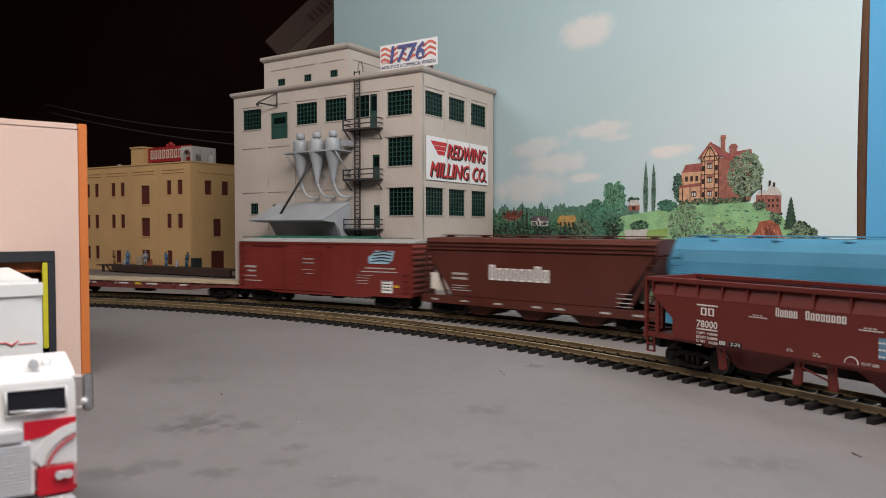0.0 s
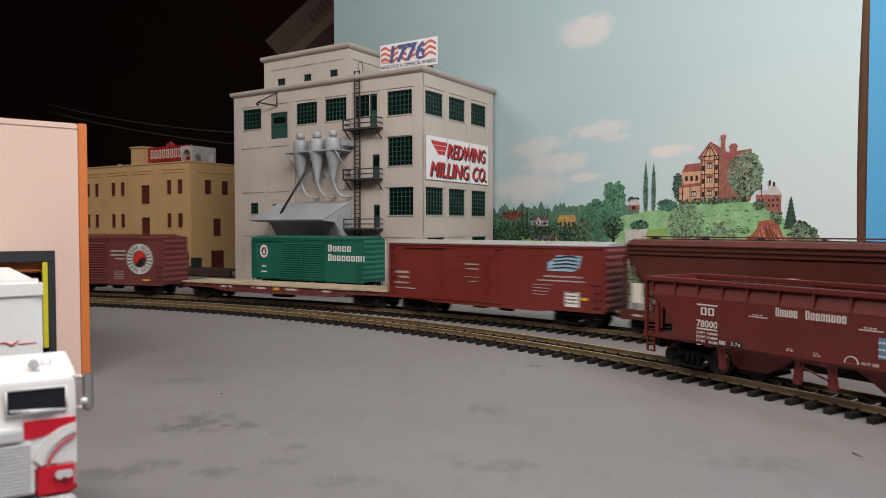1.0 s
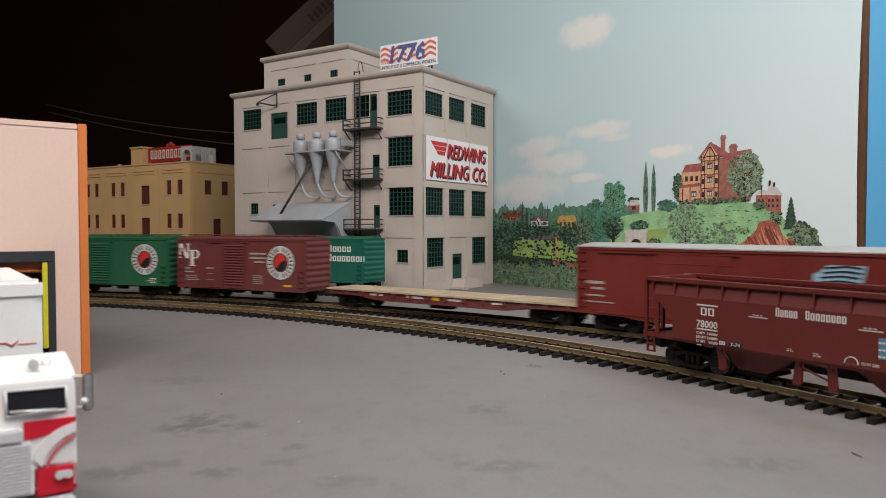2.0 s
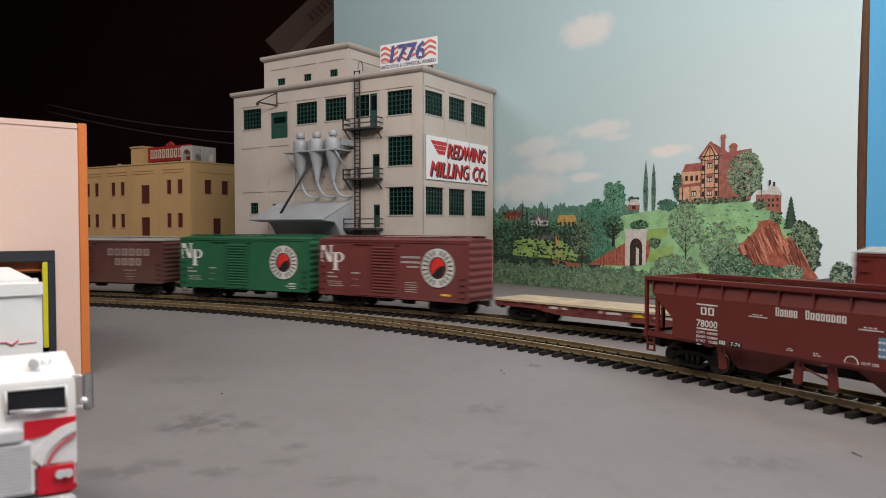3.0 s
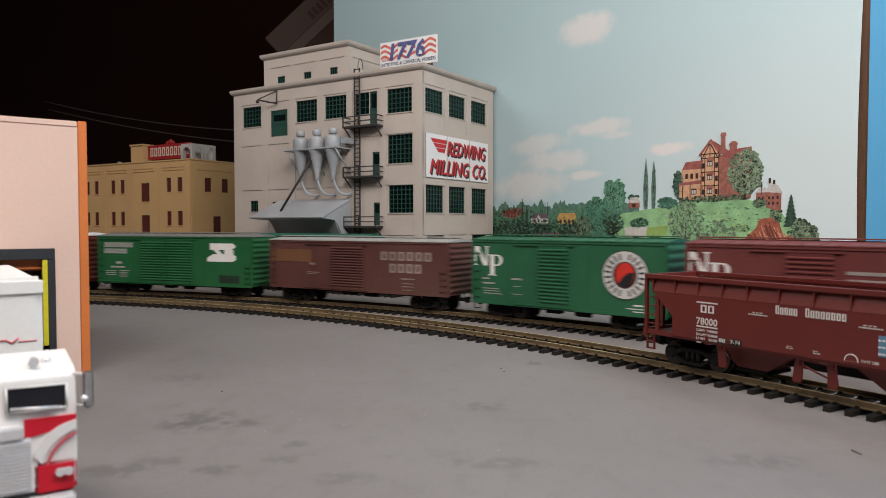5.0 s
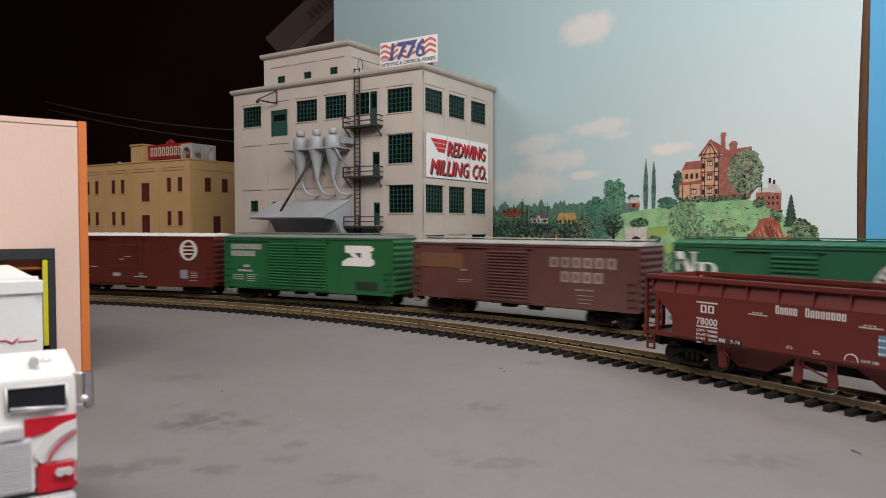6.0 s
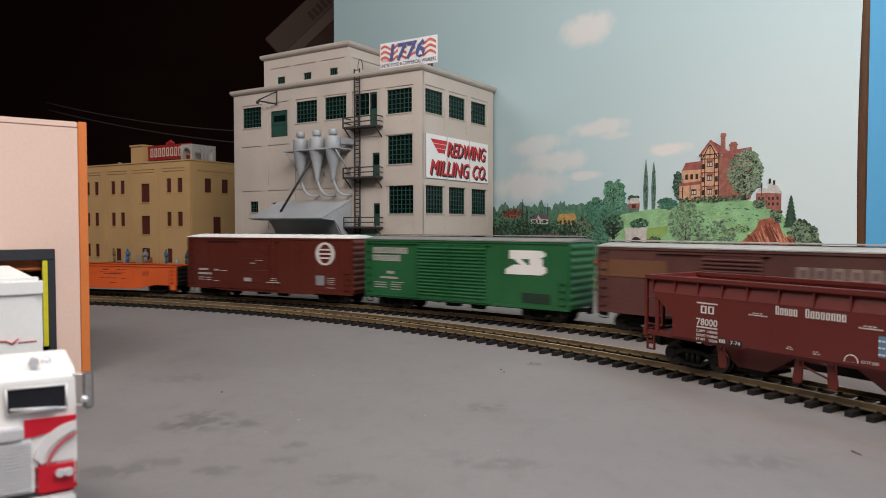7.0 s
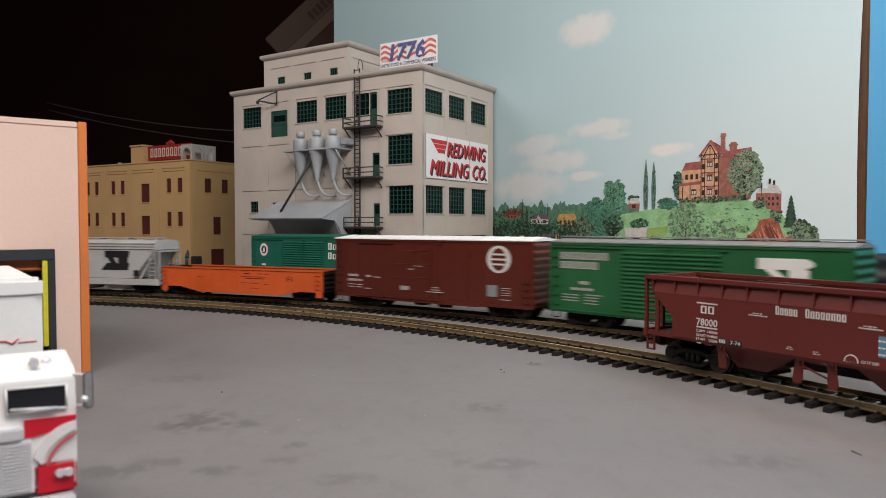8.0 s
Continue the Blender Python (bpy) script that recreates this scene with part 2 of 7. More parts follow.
# ---- the room and the layout table ----
def table_material():
    mt = bpy.data.materials.new("grey_painted_board")
    mt.use_nodes = True
    nt = mt.node_tree
    bs = nt.nodes["Principled BSDF"]
    co = nt.nodes.new("ShaderNodeTexCoord")

    def tex(scale, detail, lo, hi, sx=1.0):
        mp = nt.nodes.new("ShaderNodeMapping")
        mp.inputs["Scale"].default_value = (1, sx, 1)
        n = nt.nodes.new("ShaderNodeTexNoise")
        n.inputs["Scale"].default_value, n.inputs["Detail"].default_value = scale, detail
        r = nt.nodes.new("ShaderNodeMapRange")
        r.inputs["From Min"].default_value, r.inputs["From Max"].default_value = lo, hi
        nt.links.new(co.outputs["Object"], mp.inputs["Vector"])
        nt.links.new(mp.outputs["Vector"], n.inputs["Vector"])
        nt.links.new(n.outputs["Fac"], r.inputs["Value"])
        return r.outputs["Result"]

    def mix(a, b, fac, amount):
        mx = nt.nodes.new("ShaderNodeMix")
        mx.data_type = "RGBA"
        k = nt.nodes.new("ShaderNodeMath")
        k.operation = "MULTIPLY"
        nt.links.new(fac, k.inputs[0])
        k.inputs[1].default_value = amount
        nt.links.new(k.outputs["Value"], mx.inputs["Factor"])
        if isinstance(a, tuple):
            mx.inputs["A"].default_value = a
        else:
            nt.links.new(a, mx.inputs["A"])
        mx.inputs["B"].default_value = b
        return mx.outputs["Result"]

    c = mix((0.174, 0.160, 0.155, 1), (0.204, 0.189, 0.184, 1), tex(9, 4, 0.3, 0.7), 1.0)
    c = mix(c, (0.130, 0.124, 0.121, 1), tex(34, 4, 0.56, 0.78, 0.7), 0.34)
    c = mix(c, (0.125, 0.116, 0.110, 1), tex(130, 5, 0.52, 0.74, 0.6), 0.28)
    c = mix(c, (0.20, 0.192, 0.184, 1), tex(60, 5, 0.62, 0.75), 0.5)
    for x, y, w, d, k in ((-0.0805, 0.2345, 0.014, 0.0115, 0.62), (-0.066, 0.2310, 0.011, 0.004, 0.55), (-0.0890, 0.2285, 0.007, 0.004, 0.4), (-0.0865, 0.1855, 0.013, 0.005, 0.5), (-0.0770, 0.1925, 0.010, 0.004, 0.4),
                          (-0.0600, 0.1860, 0.009, 0.004, 0.5), (-0.0436, 0.2077, 0.005, 0.003, 0.5), (-0.0447, 0.1945, 0.007, 0.003, 0.4), (0.0425, 0.3304, 0.005, 0.003, 0.7), (0.0133, 0.2520, 0.013, 0.005, 0.4),
                          (0.0155, 0.1918, 0.020, 0.004, 0.35), (0.0860, 0.1930, 0.020, 0.005, 0.3), (-0.110, 0.300, 0.020, 0.008, 0.3), (-0.0250, 0.1800, 0.012, 0.004, 0.35)):
        mp = nt.nodes.new("ShaderNodeMapping")
        mp.vector_type = "TEXTURE"
        mp.inputs["Location"].default_value, mp.inputs["Scale"].default_value = (x, y, 0), (w, d * 1.6, 1)
        nt.links.new(co.outputs["Object"], mp.inputs["Vector"])
        gr = nt.nodes.new("ShaderNodeTexGradient")
        gr.gradient_type = "SPHERICAL"
        nt.links.new(mp.outputs["Vector"], gr.inputs["Vector"])
        ad = nt.nodes.new("ShaderNodeMath")
        ad.operation = "MULTIPLY"
        nt.links.new(gr.outputs["Fac"], ad.inputs[0])
        nt.links.new(tex(210, 5, 0.38, 0.60, 0.8), ad.inputs[1])
        rg = nt.nodes.new("ShaderNodeMapRange")
        rg.inputs["From Min"].default_value, rg.inputs["From Max"].default_value = 0.05, 0.45
        nt.links.new(ad.outputs["Value"], rg.inputs["Value"])
        c = mix(c, (0.062, 0.058, 0.057, 1), rg.outputs["Result"], k * 0.8)
    c = mix(c, (0.12, 0.115, 0.11, 1), tex(900, 2, 0.5, 0.8), 0.35)
    c = mix(c, (0.45, 0.44, 0.42, 1), tex(420, 2, 0.785, 0.82), 0.6)
    nt.links.new(c, bs.inputs["Base Color"])
    bs.inputs["Roughness"].default_value = 0.55
    bp = nt.nodes.new("ShaderNodeBump")
    bp.inputs["Strength"].default_value, bp.inputs["Distance"].default_value = 0.15, 0.0005
    nt.links.new(tex(250, 4, 0.2, 0.8), bp.inputs["Height"])
    nt.links.new(bp.outputs["Normal"], bs.inputs["Normal"])
    return mt


M_TABLE = table_material()
ground = new("ground", Solid().box(-2.2, 1.3, -1.6, 2.0, -0.02, 0.0).mesh("ground", M_TABLE))
tagged(ground, "grey painted layout board with scuffs and dark stains", "table top", kind="structure")
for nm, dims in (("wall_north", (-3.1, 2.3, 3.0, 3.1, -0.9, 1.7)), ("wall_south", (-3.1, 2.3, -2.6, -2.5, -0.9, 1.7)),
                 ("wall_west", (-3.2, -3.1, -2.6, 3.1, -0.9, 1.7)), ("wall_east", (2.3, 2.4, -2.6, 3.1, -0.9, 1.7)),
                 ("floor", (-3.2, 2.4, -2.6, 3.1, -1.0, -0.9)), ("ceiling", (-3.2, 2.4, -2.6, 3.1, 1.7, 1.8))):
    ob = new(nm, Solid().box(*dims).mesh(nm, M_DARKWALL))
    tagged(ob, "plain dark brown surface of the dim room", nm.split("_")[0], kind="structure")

# ---- tracks: two curves about fixed centres ----
RAIL_TOP = 0.0047
MAIN = (-0.6097, -0.3509, 1.0492)
NEAR = (-0.5243, -0.1585, 0.7862)
TIE_STEP = 0.0075


def on_arc(arc, s, side=0.0, z=0.0):
    """The pose at the distance s along an arc, x ahead, y away from the arc's centre."""
    a = s / arc[2]
    return pose(arc[0] + (arc[2] + side) * math.sin(a), arc[1] + (arc[2] + side) * math.cos(a), z, 0, 0, -math.degrees(a))


def rail_solid(arc, s0, s1, side):
    so = Solid()
    prof = ((-0.0011, 0.0), (0.0011, 0.0), (0.0011, 0.0004), (0.0003, 0.0006), (0.0003, 0.0017), (0.00045, 0.0018), (0.00045, 0.0025),
            (-0.00045, 0.0025), (-0.00045, 0.0018), (-0.0003, 0.0017), (-0.0003, 0.0006), (-0.0011, 0.0004))
    n = int((s1 - s0) / 0.02)
    v, f, k = [], [], len(prof)
    for i in range(n + 1):
        m = on_arc(arc, s0 + (s1 - s0) * i / n, side, RAIL_TOP - 0.0025)
        v += [tuple(m @ Vector((0, y, z))) for y, z in prof]
    for i in range(n):
        f += [(i * k + j, (i + 1) * k + j, (i + 1) * k + (j + 1) % k, i * k + (j + 1) % k) for j in range(k)]
    f += [tuple(range(k)), tuple(n * k + j for j in reversed(range(k)))]
    return so.add(v, f)


def tie_solid():
    so = Solid().prism(((-0.0152, 0), (0.0152, 0), (0.0150, 0.0019), (-0.0150, 0.0019)), -0.0013, 0.0013, "x")
    for y in (-0.0083, 0.0083):
        for d in (-0.0017, 0.0013):
            so.box(-0.0007, 0.0007, y + d, y + d + 0.0005, 0.0019, 0.0029)
        so.box(-0.0011, 0.0011, y - 0.0019, y + 0.0019, 0.0019, 0.00225)
    return so


TIE_MESH = tie_solid().mesh("tie", M_TIE)


def track(arc, s0, s1, seen0, seen1, label):
    ob = thing("railway_track", label, "track")
    for side in (-0.0083, 0.0083):
        rail = part("rail", rail_solid(arc, s0, s1, side), M_RAIL, ob, "brass-brown metal rail with a worn pale top")
        rail.data.materials.append(M_RAILTOP)
        for p in rail.data.polygons:
            p.material_index = 1 if p.normal.z > 0.75 and p.center.z > RAIL_TOP - 0.0004 else 0
    rest = Solid()
    for i in range(int((s1 - s0) / TIE_STEP)):
        s = s0 + i * TIE_STEP
        m = on_arc(arc, s) @ pose(0, 0.0004 * math.sin(i * 2.3), 0, 0, 0, 1.2 * math.sin(i * 5.1))
        if seen0 < s < seen1:
            alike("tie", TIE_MESH, ob, m)
        else:
            so = tie_solid().moved(m)
            rest.add(so.v, so.f)
    part("far_ties", rest, M_TIE, ob, kind="stuff")
    return ob


track(MAIN, -0.98, 2.2, 0.22, 1.30, "curved main track with brown rails on black ties")
track(NEAR, -0.75, 1.35, 0.05, 0.95, "curved siding track with brass-brown rails on black ties")


# ---- freight cars; x ahead, the side towards the viewer is -y, z from the rail top ----
WR = 0.0048


def wheel_solid():
    so = Solid()
    for y0, y1, r in ((0.0072, 0.0094, WR), (0.0066, 0.0072, WR + 0.0007)):
        for s in (-1, 1):
            so.cyl((0, s * y0, 0), (0, s * y1, 0), r, seg=20)
    for s in (-1, 1):
        for k in range(5):
            w = math.tau * k / 5
            so.box(-0.0004, 0.0004, 0.0094 if s > 0 else -0.0097, 0.0097 if s > 0 else -0.0094, 0.0012, 0.0036)
            so.v[-8:] = [(x * math.cos(w) - z * math.sin(w), y, x * math.sin(w) + z * math.cos(w)) for x, y, z in so.v[-8:]]
    return so.cyl((0, -0.0112, 0), (0, 0.0112, 0), 0.0009, seg=8)


WHEEL_MESH = wheel_solid().mesh("wheelset", M_WHEEL)


def bogie_frame():
    so = Solid()
    for s in (-1, 1):
        y0, y1 = (0.0100, 0.0122) if s > 0 else (-0.0122, -0.0100)
        so.prism(((-0.0128, 0.0040), (-0.0128, 0.0068), (-0.0085, 0.0072), (-0.0042, 0.0084), (0.0042, 0.0084), (0.0085, 0.0072), (0.0128, 0.0068),
                  (0.0128, 0.0040), (0.0085, 0.0042), (0.0070, 0.0056), (0.0042, 0.0068), (-0.0042, 0.0068), (-0.0070, 0.0056), (-0.0085, 0.0042)), y0, y1)
        so.prism(((-0.0085, 0.0044), (-0.0046, 0.0016), (0.0046, 0.0016), (0.0085, 0.0044), (0.0070, 0.0046), (0.0038, 0.0028), (-0.0038, 0.0028), (-0.0070, 0.0046)), y0, y1)
        for x in (-0.0026, 0.0, 0.0026):
            so.cyl((x, (y0 + y1) / 2, 0.0026), (x, (y0 + y1) / 2, 0.0070), 0.0011, seg=8)
        for x in (-0.0105, 0.0105):
            so.cyl((x, y0 - 0.0004, 0.0052), (x, y1 + 0.0004, 0.0052), 0.0019, seg=10)
            so.box(x - 0.0021, x + 0.0021, y0 - 0.0002, y1 + 0.0002, 0.0052, 0.0076)
    return so.box(-0.003, 0.003, -0.0105, 0.0105, 0.0040, 0.0088)


BOGIE_MESH = bogie_frame().mesh("bogie", M_BLACK)
WHEELS, CARS = [], []


def running_gear(car, half, reach, turn):
    """Two bogies at +-half, with wheels, and a coupler at each end, reach ahead of the middle."""
    for s in (-1, 1):
        bg = alike("bogie", BOGIE_MESH, car, pose(s * half, 0, 0, 0, 0, -s * turn))
        for x in (-0.0105, 0.0105):
            WHEELS.append((alike("wheelset", WHEEL_MESH, bg, pose(x, 0, WR)), x))
        co = Solid().box(s * reach - 0.006, s * reach + 0.0005, -0.0014, 0.0014, 0.0068, 0.0092)
        co.box(s * (reach + 0.001) - 0.0014, s * (reach + 0.001) + 0.0014, -0.0024, 0.0018, 0.0060, 0.0100)
        part("coupler", co, M_BLACK, car, bevel=0.0003)


def bars(so, x, z, rows, y):
    """Small print as plain short bars: rows of (dx, dz, width, height) from the point x, z."""
    for dx, dz, w, h in rows:
        n = max(1, round(w / 0.0013))
        for i in range(n):
            a = x + dx + w * i / n
            so.box(a, a + w / n * 0.72, y - 0.00012, y + 0.0003, z + dz + h * 0.15, z + dz + h * 0.85)
    return so


def ring(so, x, z, r0, r1, y, seg=28, sx=1.0):
    v = [(x + r * sx * math.sin(math.tau * i / seg), q, z + r * math.cos(math.tau * i / seg)) for q in (y - 0.00015, y + 0.0003) for r in (r0, r1) for i in range(seg)]
    f = []
    for i in range(seg):
        j = (i + 1) % seg
        f += [(i, j, seg + j, seg + i), (2 * seg + i, 3 * seg + i, 3 * seg + j, 2 * seg + j), (seg + i, seg + j, 3 * seg + j, 3 * seg + i)]
    return so.add(v, f)


def word(so, x, z, letters, h, y, pitch=None, thick=0.26):
    """A brand word as a row of plain outlined blocks of letter size."""
    pitch = pitch or h * 0.8
    for i, ch in enumerate(letters):
        hh = h * (1.0 if ch == "X" else 0.8)
        x0, w = x + i * pitch, pitch * 0.76
        t = min(w * 0.34, hh * thick)
        for a, b, c, d in ((0, t, 0, hh), (w - t, w, 0, hh), (t, w - t, 0, t * 0.7), (t, w - t, hh - t * 0.7, hh)):
            so.box(x0 + a, x0 + b, y - 0.00015, y + 0.0003, z + c, z + d)
    return so


HW = 0.0163
M_LETTER = paint("white_lettering", (0.62, 0.60, 0.57), 0.55, vary=0.1, bump=0)
M_RINGDECAL = paint("grey_white_decal", (0.55, 0.54, 0.51), 0.5, vary=0.1, bump=0)


def ladder(car, x, y, z0, z1, width, n, material, gap=0.0006):
    """Grab irons on a side face: two stiles and n rungs, standing off the wall."""
    so, s = Solid(), (-1 if y < 0 else 1)
    yo = y + s * gap
    for k in (-1, 1):
        so.box(x + k * width / 2 - 0.00025, x + k * width / 2 + 0.00025, min(y - s * 0.0002, yo), max(y - s * 0.0002, yo), z0, z1)
    for i in range(n):
        z = z0 + (z1 - z0) * (i + 0.5) / n
        so.box(x - width / 2, x + width / 2, yo - 0.00022, yo + 0.00022, z - 0.00022, z + 0.00022)
    return part("ladder", so, material, car)


def end_ribs(car, x, w, z0, z1, n, material):
    """The pressed ridges across a car's end."""
    s = 1 if x > 0 else -1
    poly = [(x - s * 0.0002, z1), (x - s * 0.0002, z0)]
    for i in range(n):
        z, h = z0 + (z1 - z0) * (i + 0.5) / n, (z1 - z0) / n * 0.40
        poly += [(x + s * 0.00005, z - h), (x + s * 0.0006, z - h * 0.45), (x + s * 0.0008, z), (x + s * 0.0006, z + h * 0.45), (x + s * 0.00005, z + h)]
    return part("end_panel", Solid().prism(poly, -w, w), material, car)


def boxcar(label, length, material, roof_material, eave, sill, doors, rib_ends=9, half=None, seams=7, fishbelly=0.0, walkway=True, group="cars of the moving train"):
    """A closed boxcar; doors: (x0, x1, kind) with kind ribbed or plain."""
    car = thing("boxcar", label, "freight car", group=group)
    h = length / 2
    body = Solid().box(-h, h, -HW, HW, sill, eave)
    for s in (-1, 1):
        y0, y1 = (HW, HW + 0.0005) if s > 0 else (-HW - 0.0005, -HW)
        part("eave_strip", Solid().box(-h + 0.0002, h - 0.0002, y0, y1, eave - 0.0013, eave - 0.0002), material, car)
        ss = Solid().box(-h, h, y0, y1, sill - 0.0007, sill + 0.0009)
        if fishbelly:
            ss = Solid().prism(((-h, sill - 0.0007), (-h * 0.62, sill - 0.0007), (-h * 0.5, sill - fishbelly), (h * 0.5, sill - fishbelly), (h * 0.62, sill - 0.0007), (h, sill - 0.0007), (h, sill + 0.0009), (-h, sill + 0.0009)), y0, y1)
        part("side_sill", ss, material, car)
        for x in (-h + 0.0006, h - 0.0006):
            part("corner_post", Solid().box(x - 0.0006, x + 0.0006, y0, y1, sill + 0.001, eave - 0.0014), material, car)
    part("body", body, material, car, bevel=0.00025)
    seam = Solid()
    for i in range(1, 2 * seams):
        x = -h + length * i / (2 * seams)
        if all(x < a - 0.002 or x > b + 0.002 for a, b, _ in doors):
            for s in (-1, 1):
                seam.box(x - 0.00022, x + 0.00022, s * HW - 0.00014, s * HW + 0.00014, sill + 0.001, eave - 0.0013)
    part("panel_seams", seam, material, car, kind="stuff")
    for s in (-1, 1):
        end_ribs(car, s * h, HW - 0.0006, sill + 0.001, eave - 0.001, rib_ends, material)
        for a, b, kind in doors:
            d = Solid()
            y0, y1 = (HW + 0.00005, HW + 0.0008) if s > 0 else (-HW - 0.0008, -HW - 0.00005)
            yi, yo = (y0, y1) if s > 0 else (y1, y0)
            poly = [(yi, eave - 0.0030), (yi, sill + 0.0012), (yo, sill + 0.0012)]
            if kind == "ribbed":
                n = 15
                for i in range(n):
                    z = sill + 0.0025 + (eave - sill - 0.0068) * (i + 0.5) / n
                    poly += [(yo - s * 0.0001, z - 0.0008), (yo + s * 0.0006, z - 0.0002), (yo + s * 0.0006, z + 0.0003), (yo - s * 0.0001, z + 0.0008)]
            else:
                for i in range(4):
                    z = sill + 0.006 + (eave - sill - 0.014) * i / 3
                    poly += [(yo, z), (yo + s * 0.00015, z + 0.0001), (yo + s * 0.00015, z + 0.0004), (yo, z + 0.0005)]
            d.prism(poly + [(yo, eave - 0.0030)], a, b, "x")
            door = part("door", d, material, car)
            bar = Solid().box((a + b) / 2 + (b - a) * 0.36, (a + b) / 2 + (b - a) * 0.36 + 0.0005, min(yo, yo + s * 0.0009), max(yo, yo + s * 0.0009), sill + 0.003, eave - 0.005)
            part("lock_bar", bar, material, door)
        a, b = doors[0][0], doors[-1][1]
        ext = (b - a) * 0.9
        for z in (eave - 0.0029, sill + 0.0004):
            part("door_track", Solid().box(max(a - ext, -h + 0.003), min(b + 0.004, h - 0.003), min(s * HW, s * (HW + 0.0010)), max(s * HW, s * (HW + 0.0010)), z, z + 0.0007), material, car)
        for e in (-1, 1):
            ladder(car, e * (h - 0.0045), s * HW, sill + 0.001, (eave if e * s > 0 else sill + 0.018), 0.0052, 7 if e * s > 0 else 4, material)
            st = Solid().box(e * (h - 0.0045) - 0.0026, e * (h - 0.0045) - 0.0022, s * HW - 0.0003, s * HW + 0.0003, sill - 0.004, sill)
            st.box(e * (h - 0.0045) + 0.0022, e * (h - 0.0045) + 0.0026, s * HW - 0.0003, s * HW + 0.0003, sill - 0.004, sill)
            st.box(e * (h - 0.0045) - 0.0026, e * (h - 0.0045) + 0.0026, s * HW - 0.0003, s * HW + 0.0003, sill - 0.0043, sill - 0.0038)
            part("stirrup_step", st, M_BLACK, car)
    prof, roof, xs = ((-HW - 0.0007, 0.0), (HW + 0.0007, 0.0), (HW + 0.0007, 0.0006), (0, 0.0026), (-HW - 0.0007, 0.0006)), Solid(), [(-h - 0.0004, 0)]
    for i in range(15):
        x = -h + length * (i + 0.5) / 15
        xs += [(x - 0.00045, 0), (x - 0.0004, 1), (x + 0.0004, 1), (x + 0.00045, 0)]
    xs.append((h + 0.0004, 0))
    v = [(x, y, eave + z + (0.00025 * up if z else 0)) for x, up in xs for y, z in prof]
    f = [(5 * i + j, 5 * i + (j + 1) % 5, 5 * i + 5 + (j + 1) % 5, 5 * i + 5 + j) for i in range(len(xs) - 1) for j in range(5)]
    roof.add(v, f + [(0, 1, 2, 3, 4), tuple(5 * len(xs) - 5 + j for j in (4, 3, 2, 1, 0))])
    part("roof", roof, roof_material, car)
    if walkway:
        part("roof_walkway", Solid().box(-h - 0.001, h + 0.001, -0.0032, 0.0032, eave + 0.0031, eave + 0.0037), roof_material, car)
    under = Solid().box(-h + 0.002, h - 0.002, -0.0030, 0.0030, sill - 0.0030, sill + 0.0002)
    under.box(-0.014, -0.004, -0.010, -0.004, sill - 0.0040, sill - 0.0002).cyl((0.006, -0.007, sill - 0.0025), (0.016, -0.007, sill - 0.0025), 0.0024)
    for x in (-0.3, -0.1, 0.1, 0.3):
        under.box(x * length - 0.0006, x * length + 0.0006, -HW + 0.001, HW - 0.001, sill - 0.0018, sill)
    part("underframe", under, M_BLACK, car)
    if half is None:
        half = h - 0.022
    running_gear(car, half, h + 0.0045, math.degrees(half / MAIN[2]))
    return car


YS = -HW - 0.0001


